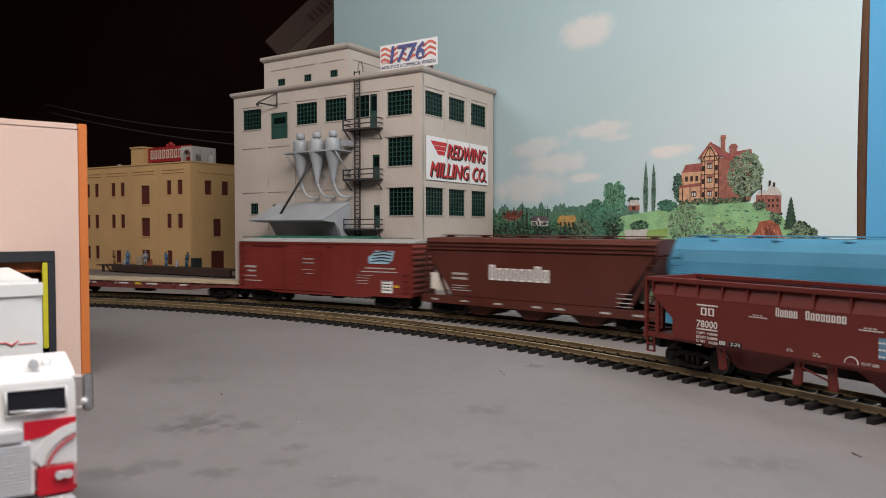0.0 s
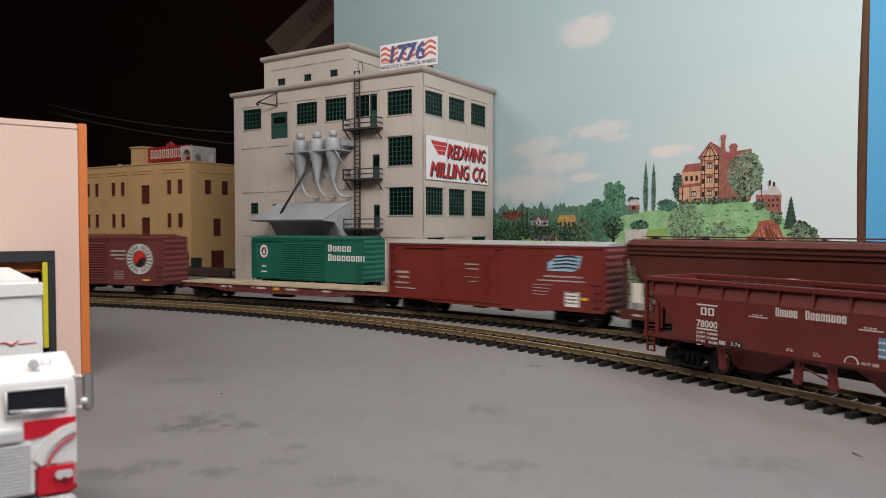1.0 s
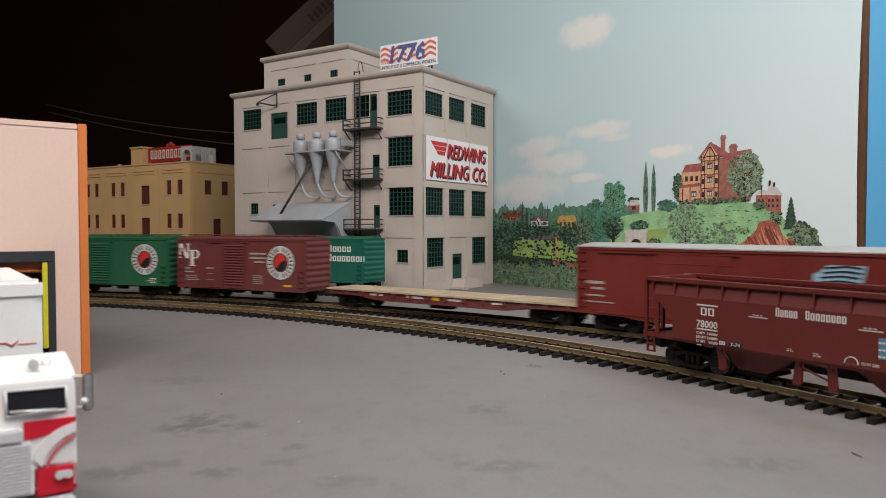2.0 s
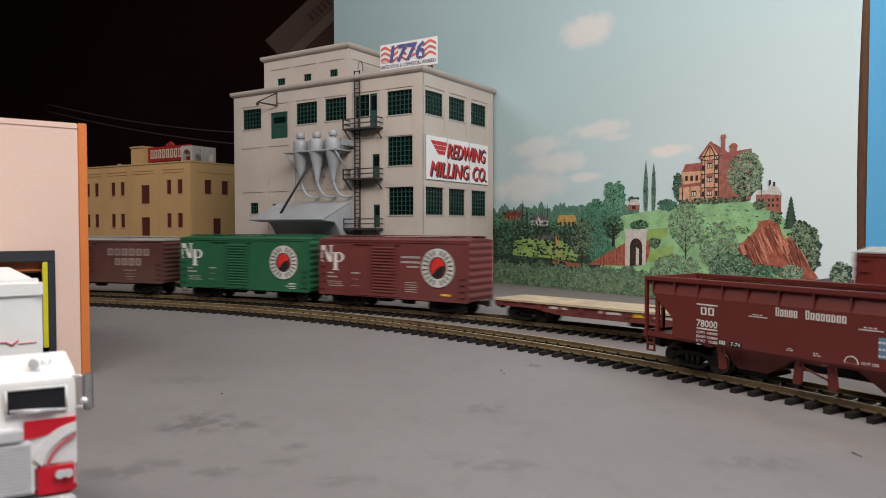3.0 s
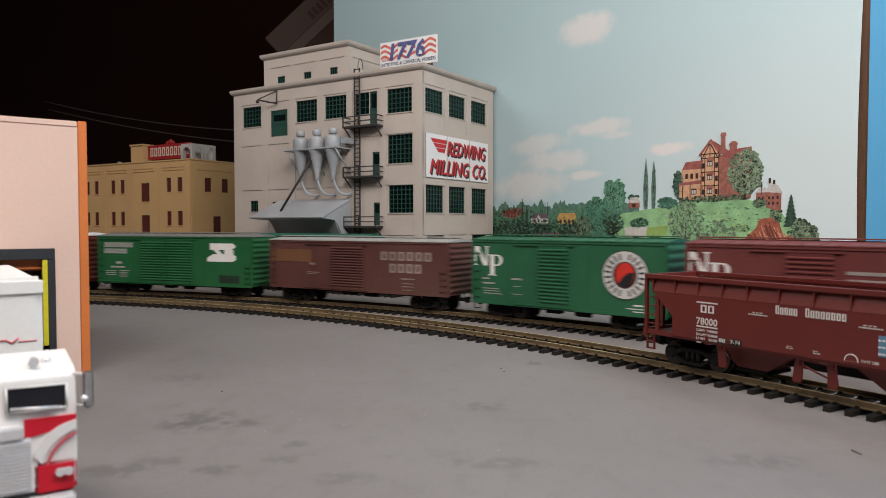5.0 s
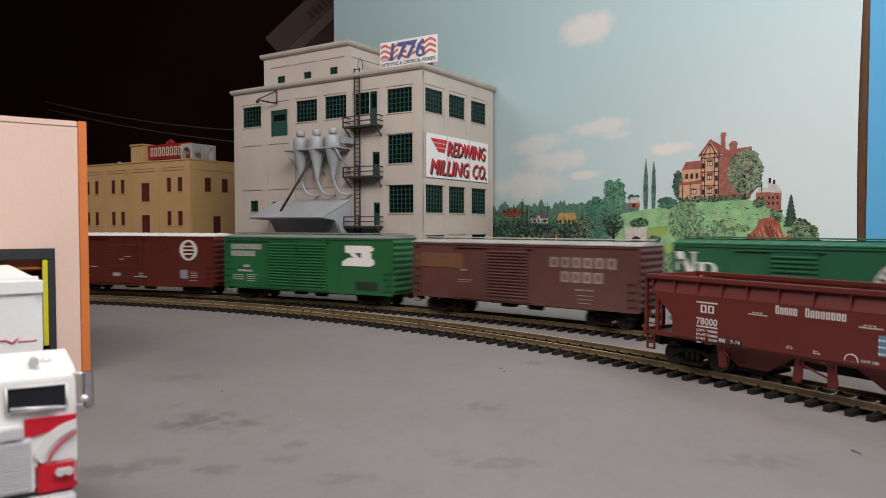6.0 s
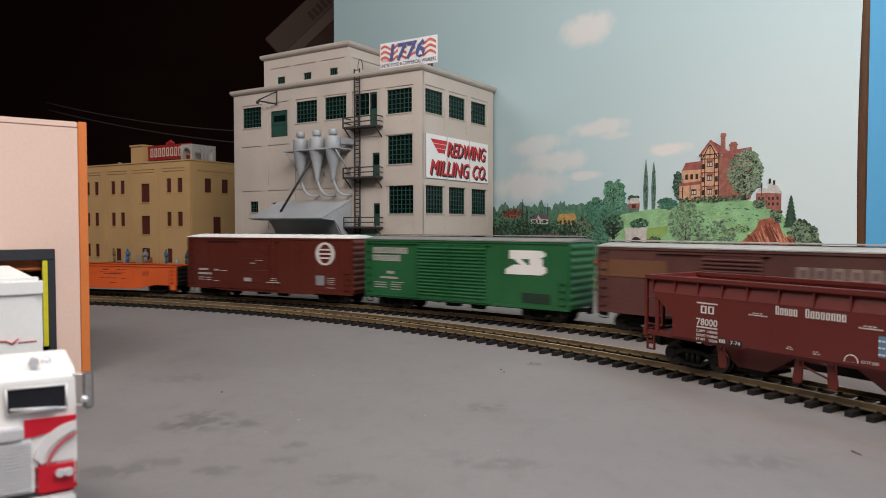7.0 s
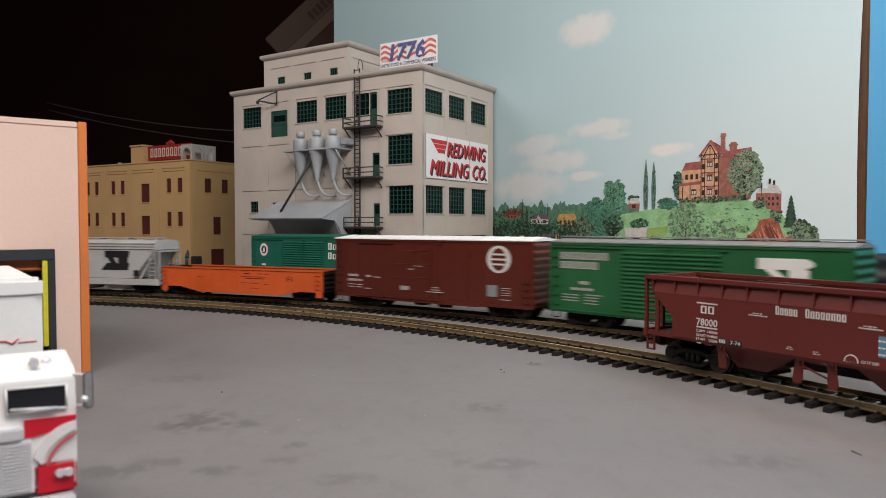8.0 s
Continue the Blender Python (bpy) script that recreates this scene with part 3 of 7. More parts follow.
def np_boxcar(label, material):
    c = boxcar(label, 0.134, material, material, 0.0500, 0.0095, ((-0.0145, 0.0060, "ribbed"),), 8)
    d = Solid()
    y0, y1 = YS - 0.00016, YS + 0.0003
    for x in (-0.0652, -0.0556):
        d.box(x, x + 0.0013, y0, y1, 0.0335, 0.0460)
        d.box(x - 0.0014, x + 0.0027, y0, y1, 0.0454, 0.0460)
    d.box(-0.0664, -0.0625, y0, y1, 0.0335, 0.0341)
    d.prism(((-0.0652, 0.0460), (-0.0612, 0.0460), (-0.0543, 0.0335), (-0.0574, 0.0335)), y0 - 0.00003, y1)
    d.box(-0.0520, -0.0490, y0, y1, 0.0272, 0.0408)
    d.box(-0.0536, -0.0474, y0, y1, 0.0272, 0.0279)
    d.box(-0.0536, -0.0490, y0, y1, 0.0401, 0.0408)
    bowl = [(math.sin(math.radians(k)), math.cos(math.radians(k))) for k in range(0, 181, 18)]
    d.prism([(-0.0490, 0.0408)] + [(-0.0466 + 0.0042 * p, 0.0372 + 0.0036 * q) for p, q in bowl] + [(-0.0490, 0.0336), (-0.0490, 0.0344)] +
            [(-0.0466 + 0.0020 * p, 0.0372 + 0.0028 * q) for p, q in reversed(bowl)] + [(-0.0490, 0.0400)], y0, y1)
    part("road_mark", d, M_DECAL, c, "large white two-letter mark as plain strokes")
    d = bars(Solid(), -0.0585, 0.0140, ((0, 0.0105, 0.006, 0.0015), (0, 0.0075, 0.010, 0.0016), (0, 0.0045, 0.014, 0.0007), (0.001, 0.0030, 0.013, 0.0007), (0.001, 0.0012, 0.015, 0.0009)), YS)
    bars(d, -0.0350, 0.0160, ((0, 0.0090, 0.008, 0.0016), (0.001, 0.005, 0.006, 0.0005), (0, 0, 0.008, 0.0006)), YS)
    part("small_print", d, M_PRINT, c, "small white stencilled print")
    if material is M_TUSCAN:
        d = bars(Solid(), 0.0115, 0.0300, ((0, 0.0075, 0.0165, 0.0022), (0, 0.0040, 0.0165, 0.0022), (0.005, 0.0010, 0.0100, 0.0018)), YS)
        bars(d, 0.0150, 0.0140, [(0, 0.0016 * i, 0.0100, 0.0007) for i in range(5)], YS)
        part("stencilled_lines", d, M_PRINT, c, "white stencilled lines")
        part("yellow_plate", bars(Solid(), 0.0455, 0.0125, ((0, 0, 0.0075, 0.0020),), YS), M_YDECAL, c, "small yellow plate")
    else:
        part("stencilled_lines", bars(Solid(), 0.0440, 0.0120, ((0.004, 0.0024, 0.006, 0.0014), (0, 0.0008, 0.010, 0.0007), (0.004, -0.0008, 0.006, 0.0008)), YS), M_DECAL, c)
    lx, lz = 0.0425, 0.0318
    part("emblem", ring(Solid(), lx, lz, 0.0001, 0.0139, YS, 40), M_BDECAL, c, "round black-edged railway emblem")
    part("emblem_ring", ring(Solid(), lx, lz, 0.0076, 0.0134, YS - 0.00012, 40), M_RINGDECAL, c, "white ring of the emblem")
    marks = Solid()
    for k in range(22):
        w = math.tau * k / 22
        if k in (0, 11):
            continue
        so = Solid().box(-0.00055, 0.00055, YS - 0.0005, YS, 0.0088, 0.0122)
        marks.add([(lx + x * math.cos(w) + z * math.sin(w), y, lz - x * math.sin(w) + z * math.cos(w)) for x, y, z in so.v], so.f)
    part("emblem_marks", marks, M_BDECAL, c)
    part("emblem_heart", ring(Solid(), lx, lz, 0.0001, 0.0070, YS - 0.00024, 30, 0.82), M_RDECAL, c, "red oval heart of the emblem")
    pts = [(lx + 0.0056 * math.sin(w) * 0.98, lz + 0.0068 * math.cos(w)) for w in [math.radians(a) for a in range(75, 226, 15)]]
    part("emblem_swirl", Solid().prism(pts + [(lx - 0.001, lz - 0.001), (lx + 0.002, lz + 0.0012)], YS - 0.0007, YS - 0.0002), M_BDECAL, c)
    return c


def cotton_boxcar():
    c = boxcar("weathered brown boxcar with a ribbed door and faded lettering", 0.168, M_WORN, M_ROOF, 0.0478, 0.0112, ((-0.0195, 0.0105, "ribbed"),), 9)
    d = word(Solid(), 0.0265, 0.0345, "XXXXXX", 0.0062, YS, 0.0075, 0.34)
    word(d, 0.0342, 0.0258, "XXXX", 0.0064, YS, 0.0072, 0.34)
    bars(d, 0.0440, 0.0130, ((0, 0.0080, 0.012, 0.0013), (0.001, 0.0050, 0.010, 0.0008), (0.001, 0.0028, 0.010, 0.0008), (0.002, 0.0005, 0.008, 0.0008)), YS)
    bars(d, -0.0440, 0.0220, ((0.002, 0.007, 0.006, 0.0022), (0, 0.0012, 0.012, 0.0008), (0, 0, 0.010, 0.0006)), YS)
    part("faded_lettering", d, paint("faded_decal", (0.25, 0.185, 0.16), 0.7, vary=0.2, bump=0), c, "faded white lettering blocks")
    part("ochre_patch", Solid().box(-0.0820, -0.0400, YS - 0.00015, YS + 0.0003, 0.0312, 0.0408), M_OCHRE, c, "brown ochre overpainted patch")
    return c


def bn_boxcar():
    c = boxcar("bright green boxcar with wide ribbed doors and a white emblem", 0.166, M_BNGREEN, M_GREYROOF, 0.0498, 0.0090,
               ((-0.0330, -0.0055, "ribbed"), (-0.0045, 0.0230, "ribbed")), 9)
    d, y0, y1 = Solid(), YS - 0.00016, YS + 0.0003
    # the emblem: two stacked lobes on the right of a slanted bar
    x, z = 0.0380, 0.0292
    d.prism(((x + 0.003, z + 0.0098), (x + 0.024, z + 0.0098), (x + 0.0285, z + 0.0120), (x + 0.0285, z + 0.0135), (x + 0.0255, z + 0.0152), (x + 0.003, z + 0.0152)), y0, y1)
    d.prism(((x, z), (x + 0.0255, z), (x + 0.0290, z + 0.0018), (x + 0.0290, z + 0.0048), (x + 0.0255, z + 0.0062), (x + 0.006, z + 0.0062), (x, z + 0.0030)), y0, y1)
    d.prism(((x + 0.0175, z + 0.0060), (x + 0.0265, z + 0.0060), (x + 0.0265, z + 0.0100), (x + 0.0175, z + 0.0100)), y0 - 0.00004, y1)
    d.prism(((x + 0.0060, z + 0.0100), (x + 0.0110, z + 0.0100), (x + 0.0160, z + 0.0060), (x + 0.0110, z + 0.0060)), y0 - 0.00004, y1)
    part("white_emblem", d, M_DECAL, c, "white angular emblem")
    part("dark_plate", Solid().box(0.0500, 0.0700, YS - 0.0001, YS + 0.0003, 0.0118, 0.0180), paint("dark_green_patch", (0.012, 0.03, 0.016), 0.6, vary=0.3, size=0.004, bump=0), c, "dark weathered plate")
    d = Solid()
    word(d, -0.0760, 0.0400, "XXXXXXXXXX", 0.0042, YS, 0.0034, 0.36)
    word(d, -0.0760, 0.0345, "XXXXXXXX", 0.0042, YS, 0.0034, 0.36)
    bars(d, -0.0680, 0.0140, ((0.006, 0.0110, 0.007, 0.0028), (0, 0.0075, 0.016, 0.0022), (-0.006, 0.0045, 0.012, 0.0009), (-0.006, 0.0028, 0.012, 0.0009),
                              (-0.006, 0.0011, 0.012, 0.0009), (0.010, 0.0050, 0.012, 0.0009), (0.010, 0.0034, 0.009, 0.0009), (0.010, 0.0018, 0.009, 0.0009), (0.010, 0.0, 0.009, 0.0009)), YS)
    part("white_lettering", d, M_PRINT, c, "white lettering blocks and small print")
    return c


def sp_boxcar():
    c = boxcar("dark brown boxcar with a round white emblem and bright roof", 0.168, M_SHINY_OXIDE, M_BRIGHT_ROOF, 0.0500, 0.0080,
               ((-0.0270, 0.0110, "plain"),), 9, fishbelly=0.0016, walkway=False)
    ex, ez = 0.0592, 0.0382
    part("emblem_disc", ring(Solid(), ex, ez, 0.0001, 0.0088, YS, 40), M_RINGDECAL, c, "round white emblem")
    lens = [(ex + 0.0056 * math.sin(w), ez + 0.0072 * math.cos(w)) for w in [math.tau * k / 24 for k in range(24)]]
    part("emblem_lens", Solid().prism(lens, YS - 0.0003, YS), M_SHINY_OXIDE, c, "dark oval inside the emblem")
    for z, w in ((ez + 0.0032, 0.0092), (ez, 0.0116), (ez - 0.0032, 0.0092)):
        part("emblem_bar", Solid().box(ex - w / 2, ex + w / 2, YS - 0.0005, YS - 0.0001, z - 0.0006, z + 0.0006), M_RINGDECAL, c)
    d = Solid()
    bars(d, -0.0720, 0.0130, ((0.001, 0.0090, 0.010, 0.0024), (0, 0.0055, 0.015, 0.0024), (0.001, 0.0030, 0.006, 0.0009), (0.001, 0.0012, 0.006, 0.0009), (0.009, 0.0030, 0.006, 0.0009),
                              (0.009, 0.0012, 0.006, 0.0009), (0.018, 0.0090, 0.005, 0.0020), (0.025, 0.0090, 0.007, 0.0010), (0.017, 0.0005, 0.006, 0.0009)), YS)
    bars(d, -0.0200, 0.0130, ((-0.0010, 0.0010, 0.008, 0.0042), (0.006, 0.0160, 0.005, 0.0010), (0.011, 0.0185, 0.008, 0.0006), (0.022, 0.0010, 0.014, 0.0010), (0.026, 0.0026, 0.007, 0.0008), (0.027, 0.0042, 0.005, 0.0008)), YS - 0.0009)
    bars(d, 0.0520, 0.0110, ((0.008, 0.0010, 0.008, 0.0007), (0.009, 0.0040, 0.007, 0.0006), (0.009, 0.0055, 0.007, 0.0006), (0.009, 0.0070, 0.007, 0.0006), (0.009, 0.0085, 0.007, 0.0006), (0.009, -0.0030, 0.008, 0.0008)), YS)
    part("small_print", d, M_PRINT, c, "small white stencilled print")
    part("notice_plate", Solid().box(0.0505, 0.0580, YS - 0.0002, YS + 0.0003, 0.0140, 0.0215), paint("grey_notice", (0.20, 0.20, 0.22), 0.5, bump=0), c, "framed grey notice")
    return c


def cnw_boxcar():
    c = boxcar("bright oxide red boxcar with a pale blue emblem", 0.168, M_BOX_RED, M_ROOF, 0.0485, 0.0105, ((-0.0320, 0.0090, "plain"),), 9, fishbelly=0.0020, walkway=False)
    d = Solid().prism(((0.0470, 0.0335), (0.0640, 0.0335), (0.0675, 0.0360), (0.0690, 0.0430), (0.0530, 0.0430), (0.0500, 0.0400), (0.0470, 0.0385)), YS - 0.00015, YS + 0.0003)
    part("pale_blue_emblem", d, M_PBLUE, c, "pale blue slanted emblem")
    d = Solid()
    for i in range(4):
        z = 0.0348 + 0.0022 * i
        d.prism(((0.0490 + 0.001 * i, z), (0.0580 + 0.001 * i, z + 0.0010), (0.0660 + 0.0005 * i, z + 0.0003), (0.0660 + 0.0005 * i, z + 0.0009), (0.0580 + 0.001 * i, z + 0.0016), (0.0490 + 0.001 * i, z + 0.0006)), YS - 0.0005, YS - 0.0001)
    part("emblem_lines", d, M_BDECAL, c)
    d = bars(Solid(), 0.0420, 0.0140, ((0.002, 0.0155, 0.026, 0.0014), (-0.002, 0.0130, 0.032, 0.0012), (-0.006, 0.0105, 0.014, 0.0006), (-0.006, 0.0085, 0.012, 0.0006), (-0.006, 0.0065, 0.011, 0.0006), (-0.006, 0.0045, 0.010, 0.0006)), YS)
    bars(d, -0.0780, 0.0140, ((0, 0.0130, 0.013, 0.0024), (0.004, 0.0098, 0.009, 0.0020), (0, 0.0060, 0.013, 0.0014), (0, 0.0025, 0.019, 0.0010)), YS)
    bars(d, -0.0150, 0.0240, ((0, 0.0110, 0.011, 0.0012), (0, 0.0080, 0.011, 0.0012), (-0.0005, 0.0030, 0.012, 0.0005), (0.003, 0.0, 0.007, 0.0008)), YS - 0.0009)
    part("white_print", d, M_PRINT, c, "white stencilled lines")
    part("notice_plate", Solid().box(0.0585, 0.0675, YS - 0.0002, YS + 0.0003, 0.0125, 0.0215), M_DECAL, c, "white framed notice")
    part("notice_print", bars(Solid(), 0.0592, 0.0130, [(0, 0.0012 + 0.0021 * i, 0.0075, 0.0012) for i in range(4)], YS - 0.0002), M_BDECAL, c)
    part("yellow_plate", bars(Solid(), 0.0690, 0.0165, ((0, 0, 0.0045, 0.0022),), YS), M_YDECAL, c, "small yellow plate")
    return c


def slope_hopper(label, length, material, top, waist, sill, kind):
    """A covered hopper with sloping ends: wide body, side sill, three bays underneath, end platforms with ladders."""
    c = thing("covered_hopper", label, "freight car", group="cars of the moving train")
    h, w = length / 2, 0.0168
    if kind == "straight":
        body = Solid().prism(((-h, top - 0.009), (h, top - 0.009), (h * 0.72, sill), (-h * 0.72, sill)), -w, w)
        part("body", body, material, c, bevel=0.0004)
        flank = [(w, top - 0.0090)]
        for z in (top - 0.0085, top - 0.0062, top - 0.0038):
            flank += [(w, z), (w + 0.0007, z + 0.0001), (w + 0.0007, z + 0.0007), (w, z + 0.0008)]
        flank += [(w * 0.80, top - 0.0008)]
        roof = Solid().prism([(-y, z) for y, z in reversed(flank)] + flank + [(0, top)], -h, h, "x")
        part("roof", roof, material, c)
    else:
        prof = [(w * 0.90, sill), (w * 1.02, sill + (top - sill) * 0.30), (w * 1.02, sill + (top - sill) * 0.56), (w * 0.985, sill + (top - sill) * 0.70), (w * 0.90, sill + (top - sill) * 0.85), (w * 0.74, top - 0.0022), (w * 0.62, top)]
        prof = [(-y, z) for y, z in prof] + [(y, z) for y, z in reversed(prof)]
        reach = [h * (0.70 + 0.30 * min(1.0, (z - sill) / (top - sill) * 1.7)) for _, z in prof]
        n = len(prof)
        body = Solid().add([(-q, y, z) for (y, z), q in zip(prof, reach)] + [(q, y, z) for (y, z), q in zip(prof, reach)],
                           [(i, (i + 1) % n, n + (i + 1) % n, n + i) for i in range(n)] + [(i, n - 1 - i, n - 2 - i, i + 1) for i in range(n // 2 - 1)] + [(n + i, n + i + 1, 2 * n - 2 - i, 2 * n - 1 - i) for i in range(n // 2 - 1)])
        part("body", body, material, c)
        trims = Solid()
        for s in (-1, 1):
            trims.box(-h + 0.001, h - 0.001, min(s * w * 1.02, s * (w * 1.02 + 0.0008)), max(s * w * 1.02, s * (w * 1.02 + 0.0008)), sill + (top - sill) * 0.52, sill + (top - sill) * 0.55)
        part("side_seam", trims, material, c)
    for s in (-1, 1):
        part("side_sill", Solid().box(-h - 0.004, h + 0.004, min(s * (w - 0.001), s * (w + 0.0006)), max(s * (w - 0.001), s * (w + 0.0006)), sill - 0.0055, sill), material, c, bevel=0.0002)
        part("end_platform", Solid().box(min(s * h * 0.7, s * (h + 0.004)), max(s * h * 0.7, s * (h + 0.004)), -w + 0.0012, w - 0.0012, sill - 0.0045, sill - 0.0030), material, c)
        for y in (-1, 1):
            ladder(c, s * (h - 0.003), y * (w - 0.0006), sill - 0.002, top - 0.008, 0.0062, 8, material)
        brace = Solid().prism(((s * h, top - 0.010), (s * (h - 0.002), top - 0.010), (s * (h * 0.78), sill), (s * (h * 0.81), sill)), -w + 0.002, -w + 0.003)
        brace.prism(((s * h, top - 0.010), (s * (h - 0.002), top - 0.010), (s * (h * 0.78), sill), (s * (h * 0.81), sill)), w - 0.003, w - 0.002)
        brace.box(min(s * (h + 0.002), s * (h + 0.003)), max(s * (h + 0.002), s * (h + 0.003)), -w + 0.002, -w + 0.003, sill - 0.003, top - 0.010)
        brace.box(min(s * (h + 0.002), s * (h + 0.003)), max(s * (h + 0.002), s * (h + 0.003)), w - 0.003, w - 0.002, sill - 0.003, top - 0.010)
        brace.box(min(s * h * 0.98, s * (h + 0.003)), max(s * h * 0.98, s * (h + 0.003)), -w + 0.002, w - 0.002, top - 0.011, top - 0.010)
        part("end_frame", brace, material, c)
    for x in (-h * 0.48, 0, h * 0.48):
        bay = Solid().prism(((x - 0.020, sill - 0.001), (x + 0.020, sill - 0.001), (x + 0.005, 0.0022), (x - 0.005, 0.0022)), -w * 0.75, w * 0.75)
        part("discharge_bay", bay, material, c, bevel=0.0003)
    deck = Solid().box(-h * 0.96, h * 0.96, -0.0042, 0.0042, top + 0.0008, top + 0.0014)
    for i in range(6):
        x = -h * 0.9 + h * 1.8 * i / 5
        deck.box(x - 0.0006, x + 0.0006, -0.0042, 0.0042, top - 0.001, top + 0.0010)
    part("roof_walkway", deck, material, c)
    for i in range(5):
        x = -h * 0.75 + h * 1.5 * i / 4
        for y in (-0.009, 0.009):
            part("roof_hatch", Solid().lathe(((0.0034, 0), (0.0034, 0.0010), (0.0028, 0.0016)), x, y, top - 0.0016, 14), material, c)
    part("centre_sill", Solid().box(-h, h, -0.0028, 0.0028, 0.0060, sill - 0.002), M_BLACK, c)
    running_gear(c, h - 0.013, h + 0.0085, math.degrees((h - 0.013) / MAIN[2]))
    return c


def santa_fe_hopper():
    c = slope_hopper("dark brown covered hopper with white lettering", 0.166, M_OXIDE, 0.0535, 0.042, 0.0140, "straight")
    y = -0.0169
    d = word(Solid(), -0.0290, 0.0262, "XxxxxxXx", 0.0098, y, 0.0057, 0.42)
    part("white_lettering", d, M_DECAL, c, "bold white lettering blocks")
    d = bars(Solid(), -0.0700, 0.0160, ((0.010, 0.0120, 0.013, 0.0022), (0.010, 0.0090, 0.013, 0.0022), (0.010, 0.0050, 0.014, 0.0007), (0.010, 0.0034, 0.012, 0.0007), (0.010, 0.0018, 0.016, 0.0007)), y)
    bars(d, 0.060, 0.0150, ((0, 0.0072, 0.009, 0.0006), (0, 0.0000, 0.009, 0.0006), (0, 0.0020, 0.009, 0.0009), (0, 0.0045, 0.009, 0.0009)), y)
    for x in (-0.078, -0.052, -0.025, 0.004, 0.020, 0.050, 0.070):
        d.box(x, x + 0.006, -0.01755, -0.0170, 0.0105, 0.0117)
    part("small_print", d, M_PRINT, c, "small white print", kind="stuff")
    part("card_plate", Solid().box(-0.0785, -0.0720, y - 0.0004, y + 0.0002, 0.0180, 0.0290), paint("cream_plate", (0.62, 0.58, 0.50), 0.6, bump=0), c, "cream coloured plate")
    return c


def blue_hopper():
    c = slope_hopper("light blue covered hopper with rounded sides", 0.172, M_BLUE, 0.0545, 0.042, 0.0140, "round")
    part("white_stripe", bars(Solid(), -0.070, 0.0335, ((0, 0, 0.022, 0.0022),), -0.0174), M_DECAL, c, "white print stripe")
    return c


def grey_hopper():
    c = slope_hopper("pale grey covered hopper with a black emblem", 0.168, M_SILVER, 0.0475, 0.038, 0.0130, "straight")
    y, x, z = -0.0169, 0.0280, 0.0205
    d = Solid().prism(((x + 0.004, z + 0.0110), (x + 0.029, z + 0.0110), (x + 0.030, z + 0.0170), (x + 0.004, z + 0.0170)), y - 0.00015, y + 0.0003)
    d.prism(((x, z), (x + 0.028, z), (x + 0.030, z + 0.0060), (x + 0.006, z + 0.0060)), y - 0.00015, y + 0.0003)
    d.prism(((x + 0.018, z + 0.005), (x + 0.028, z + 0.005), (x + 0.028, z + 0.012), (x + 0.018, z + 0.012)), y - 0.0002, y + 0.0003)
    d.prism(((x + 0.006, z + 0.012), (x + 0.012, z + 0.012), (x + 0.017, z + 0.005), (x + 0.011, z + 0.005)), y - 0.0002, y + 0.0003)
    d.box(x + 0.034, x + 0.039, y - 0.00015, y + 0.0003, 0.0155, 0.0205)
    part("black_emblem", d, M_BDECAL, c, "black emblem")
    return c


def orange_gondola():
    c = thing("gondola", "low orange gondola with fishbelly sides and black floor", "freight car", group="cars of the moving train")
    h, w, top = 0.0835, 0.0163, 0.0248
    for s in (-1, 1):
        side = Solid().prism(((-h, 0.0080), (-h + 0.022, 0.0080), (-h + 0.042, 0.0042), (h - 0.042, 0.0042), (h - 0.022, 0.0080), (h, 0.0080), (h, top), (-h, top)), min(s * w, s * (w - 0.0010)), max(s * w, s * (w - 0.0010)))
        side.box(-h, h, min(s * (w - 0.0016), s * (w + 0.0006)), max(s * (w - 0.0016), s * (w + 0.0006)), top - 0.0010, top)
        for i in range(13):
            x = -h + 0.004 + (2 * h - 0.008) * i / 12
            side.box(x - 0.0003, x + 0.0003, min(s * w, s * (w + 0.0003)), max(s * w, s * (w + 0.0003)), 0.0085, top - 0.001)
        part("side", side, M_ORANGE, c)
        e = Solid().box(min(s * h, s * (h - 0.001)), max(s * h, s * (h - 0.001)), -w + 0.001, w - 0.001, 0.0080, top - 0.0006)
        part("end", e, M_BLACK, c, "black end wall")
        end_ribs(c, s * h, w - 0.001, 0.009, top - 0.001, 4, M_BLACK)
        for y in (-1, 1):
            part("corner_step", Solid().box(s * (h - 0.003) - 0.0026, s * (h - 0.003) + 0.0026, y * w - 0.0006, y * w + 0.0006, 0.0040, 0.0085), M_ORANGE, c)
            ladder(c, s * (h - 0.004), y * w, 0.0090, top - 0.002, 0.005, 4, M_ORANGE)
    part("floor_pan", Solid().box(-h + 0.001, h - 0.001, -w + 0.001, w - 0.001, 0.0080, 0.0095), M_BLACK, c, "black floor")
    part("centre_sill", Solid().box(-h + 0.01, h - 0.01, -0.003, 0.003, 0.0060, 0.0080), M_BLACK, c)
    d = bars(Solid(), 0.004, 0.0120, ((0.003, 0.0082, 0.006, 0.0013), (0.018, 0.0085, 0.010, 0.0008), (0, 0.0062, 0.026, 0.0006), (0.004, 0.0046, 0.020, 0.0010), (0, 0.001, 0.004, 0.0006), (0.006, 0.001, 0.012, 0.0006),
                                      (0.022, 0.0005, 0.006, 0.0006), (0.010, -0.0030, 0.008, 0.0005), (-0.048, 0.0045, 0.008, 0.0006), (0.046, 0.003, 0.0012, 0.0055), (0.050, 0.003, 0.0012, 0.0055), (0.047, 0.005, 0.004, 0.0008)), -w)
    part("black_print", d, M_BDECAL, c, "small black print")
    running_gear(c, h - 0.019, h + 0.0045, math.degrees((h - 0.019) / MAIN[2]))
    return c


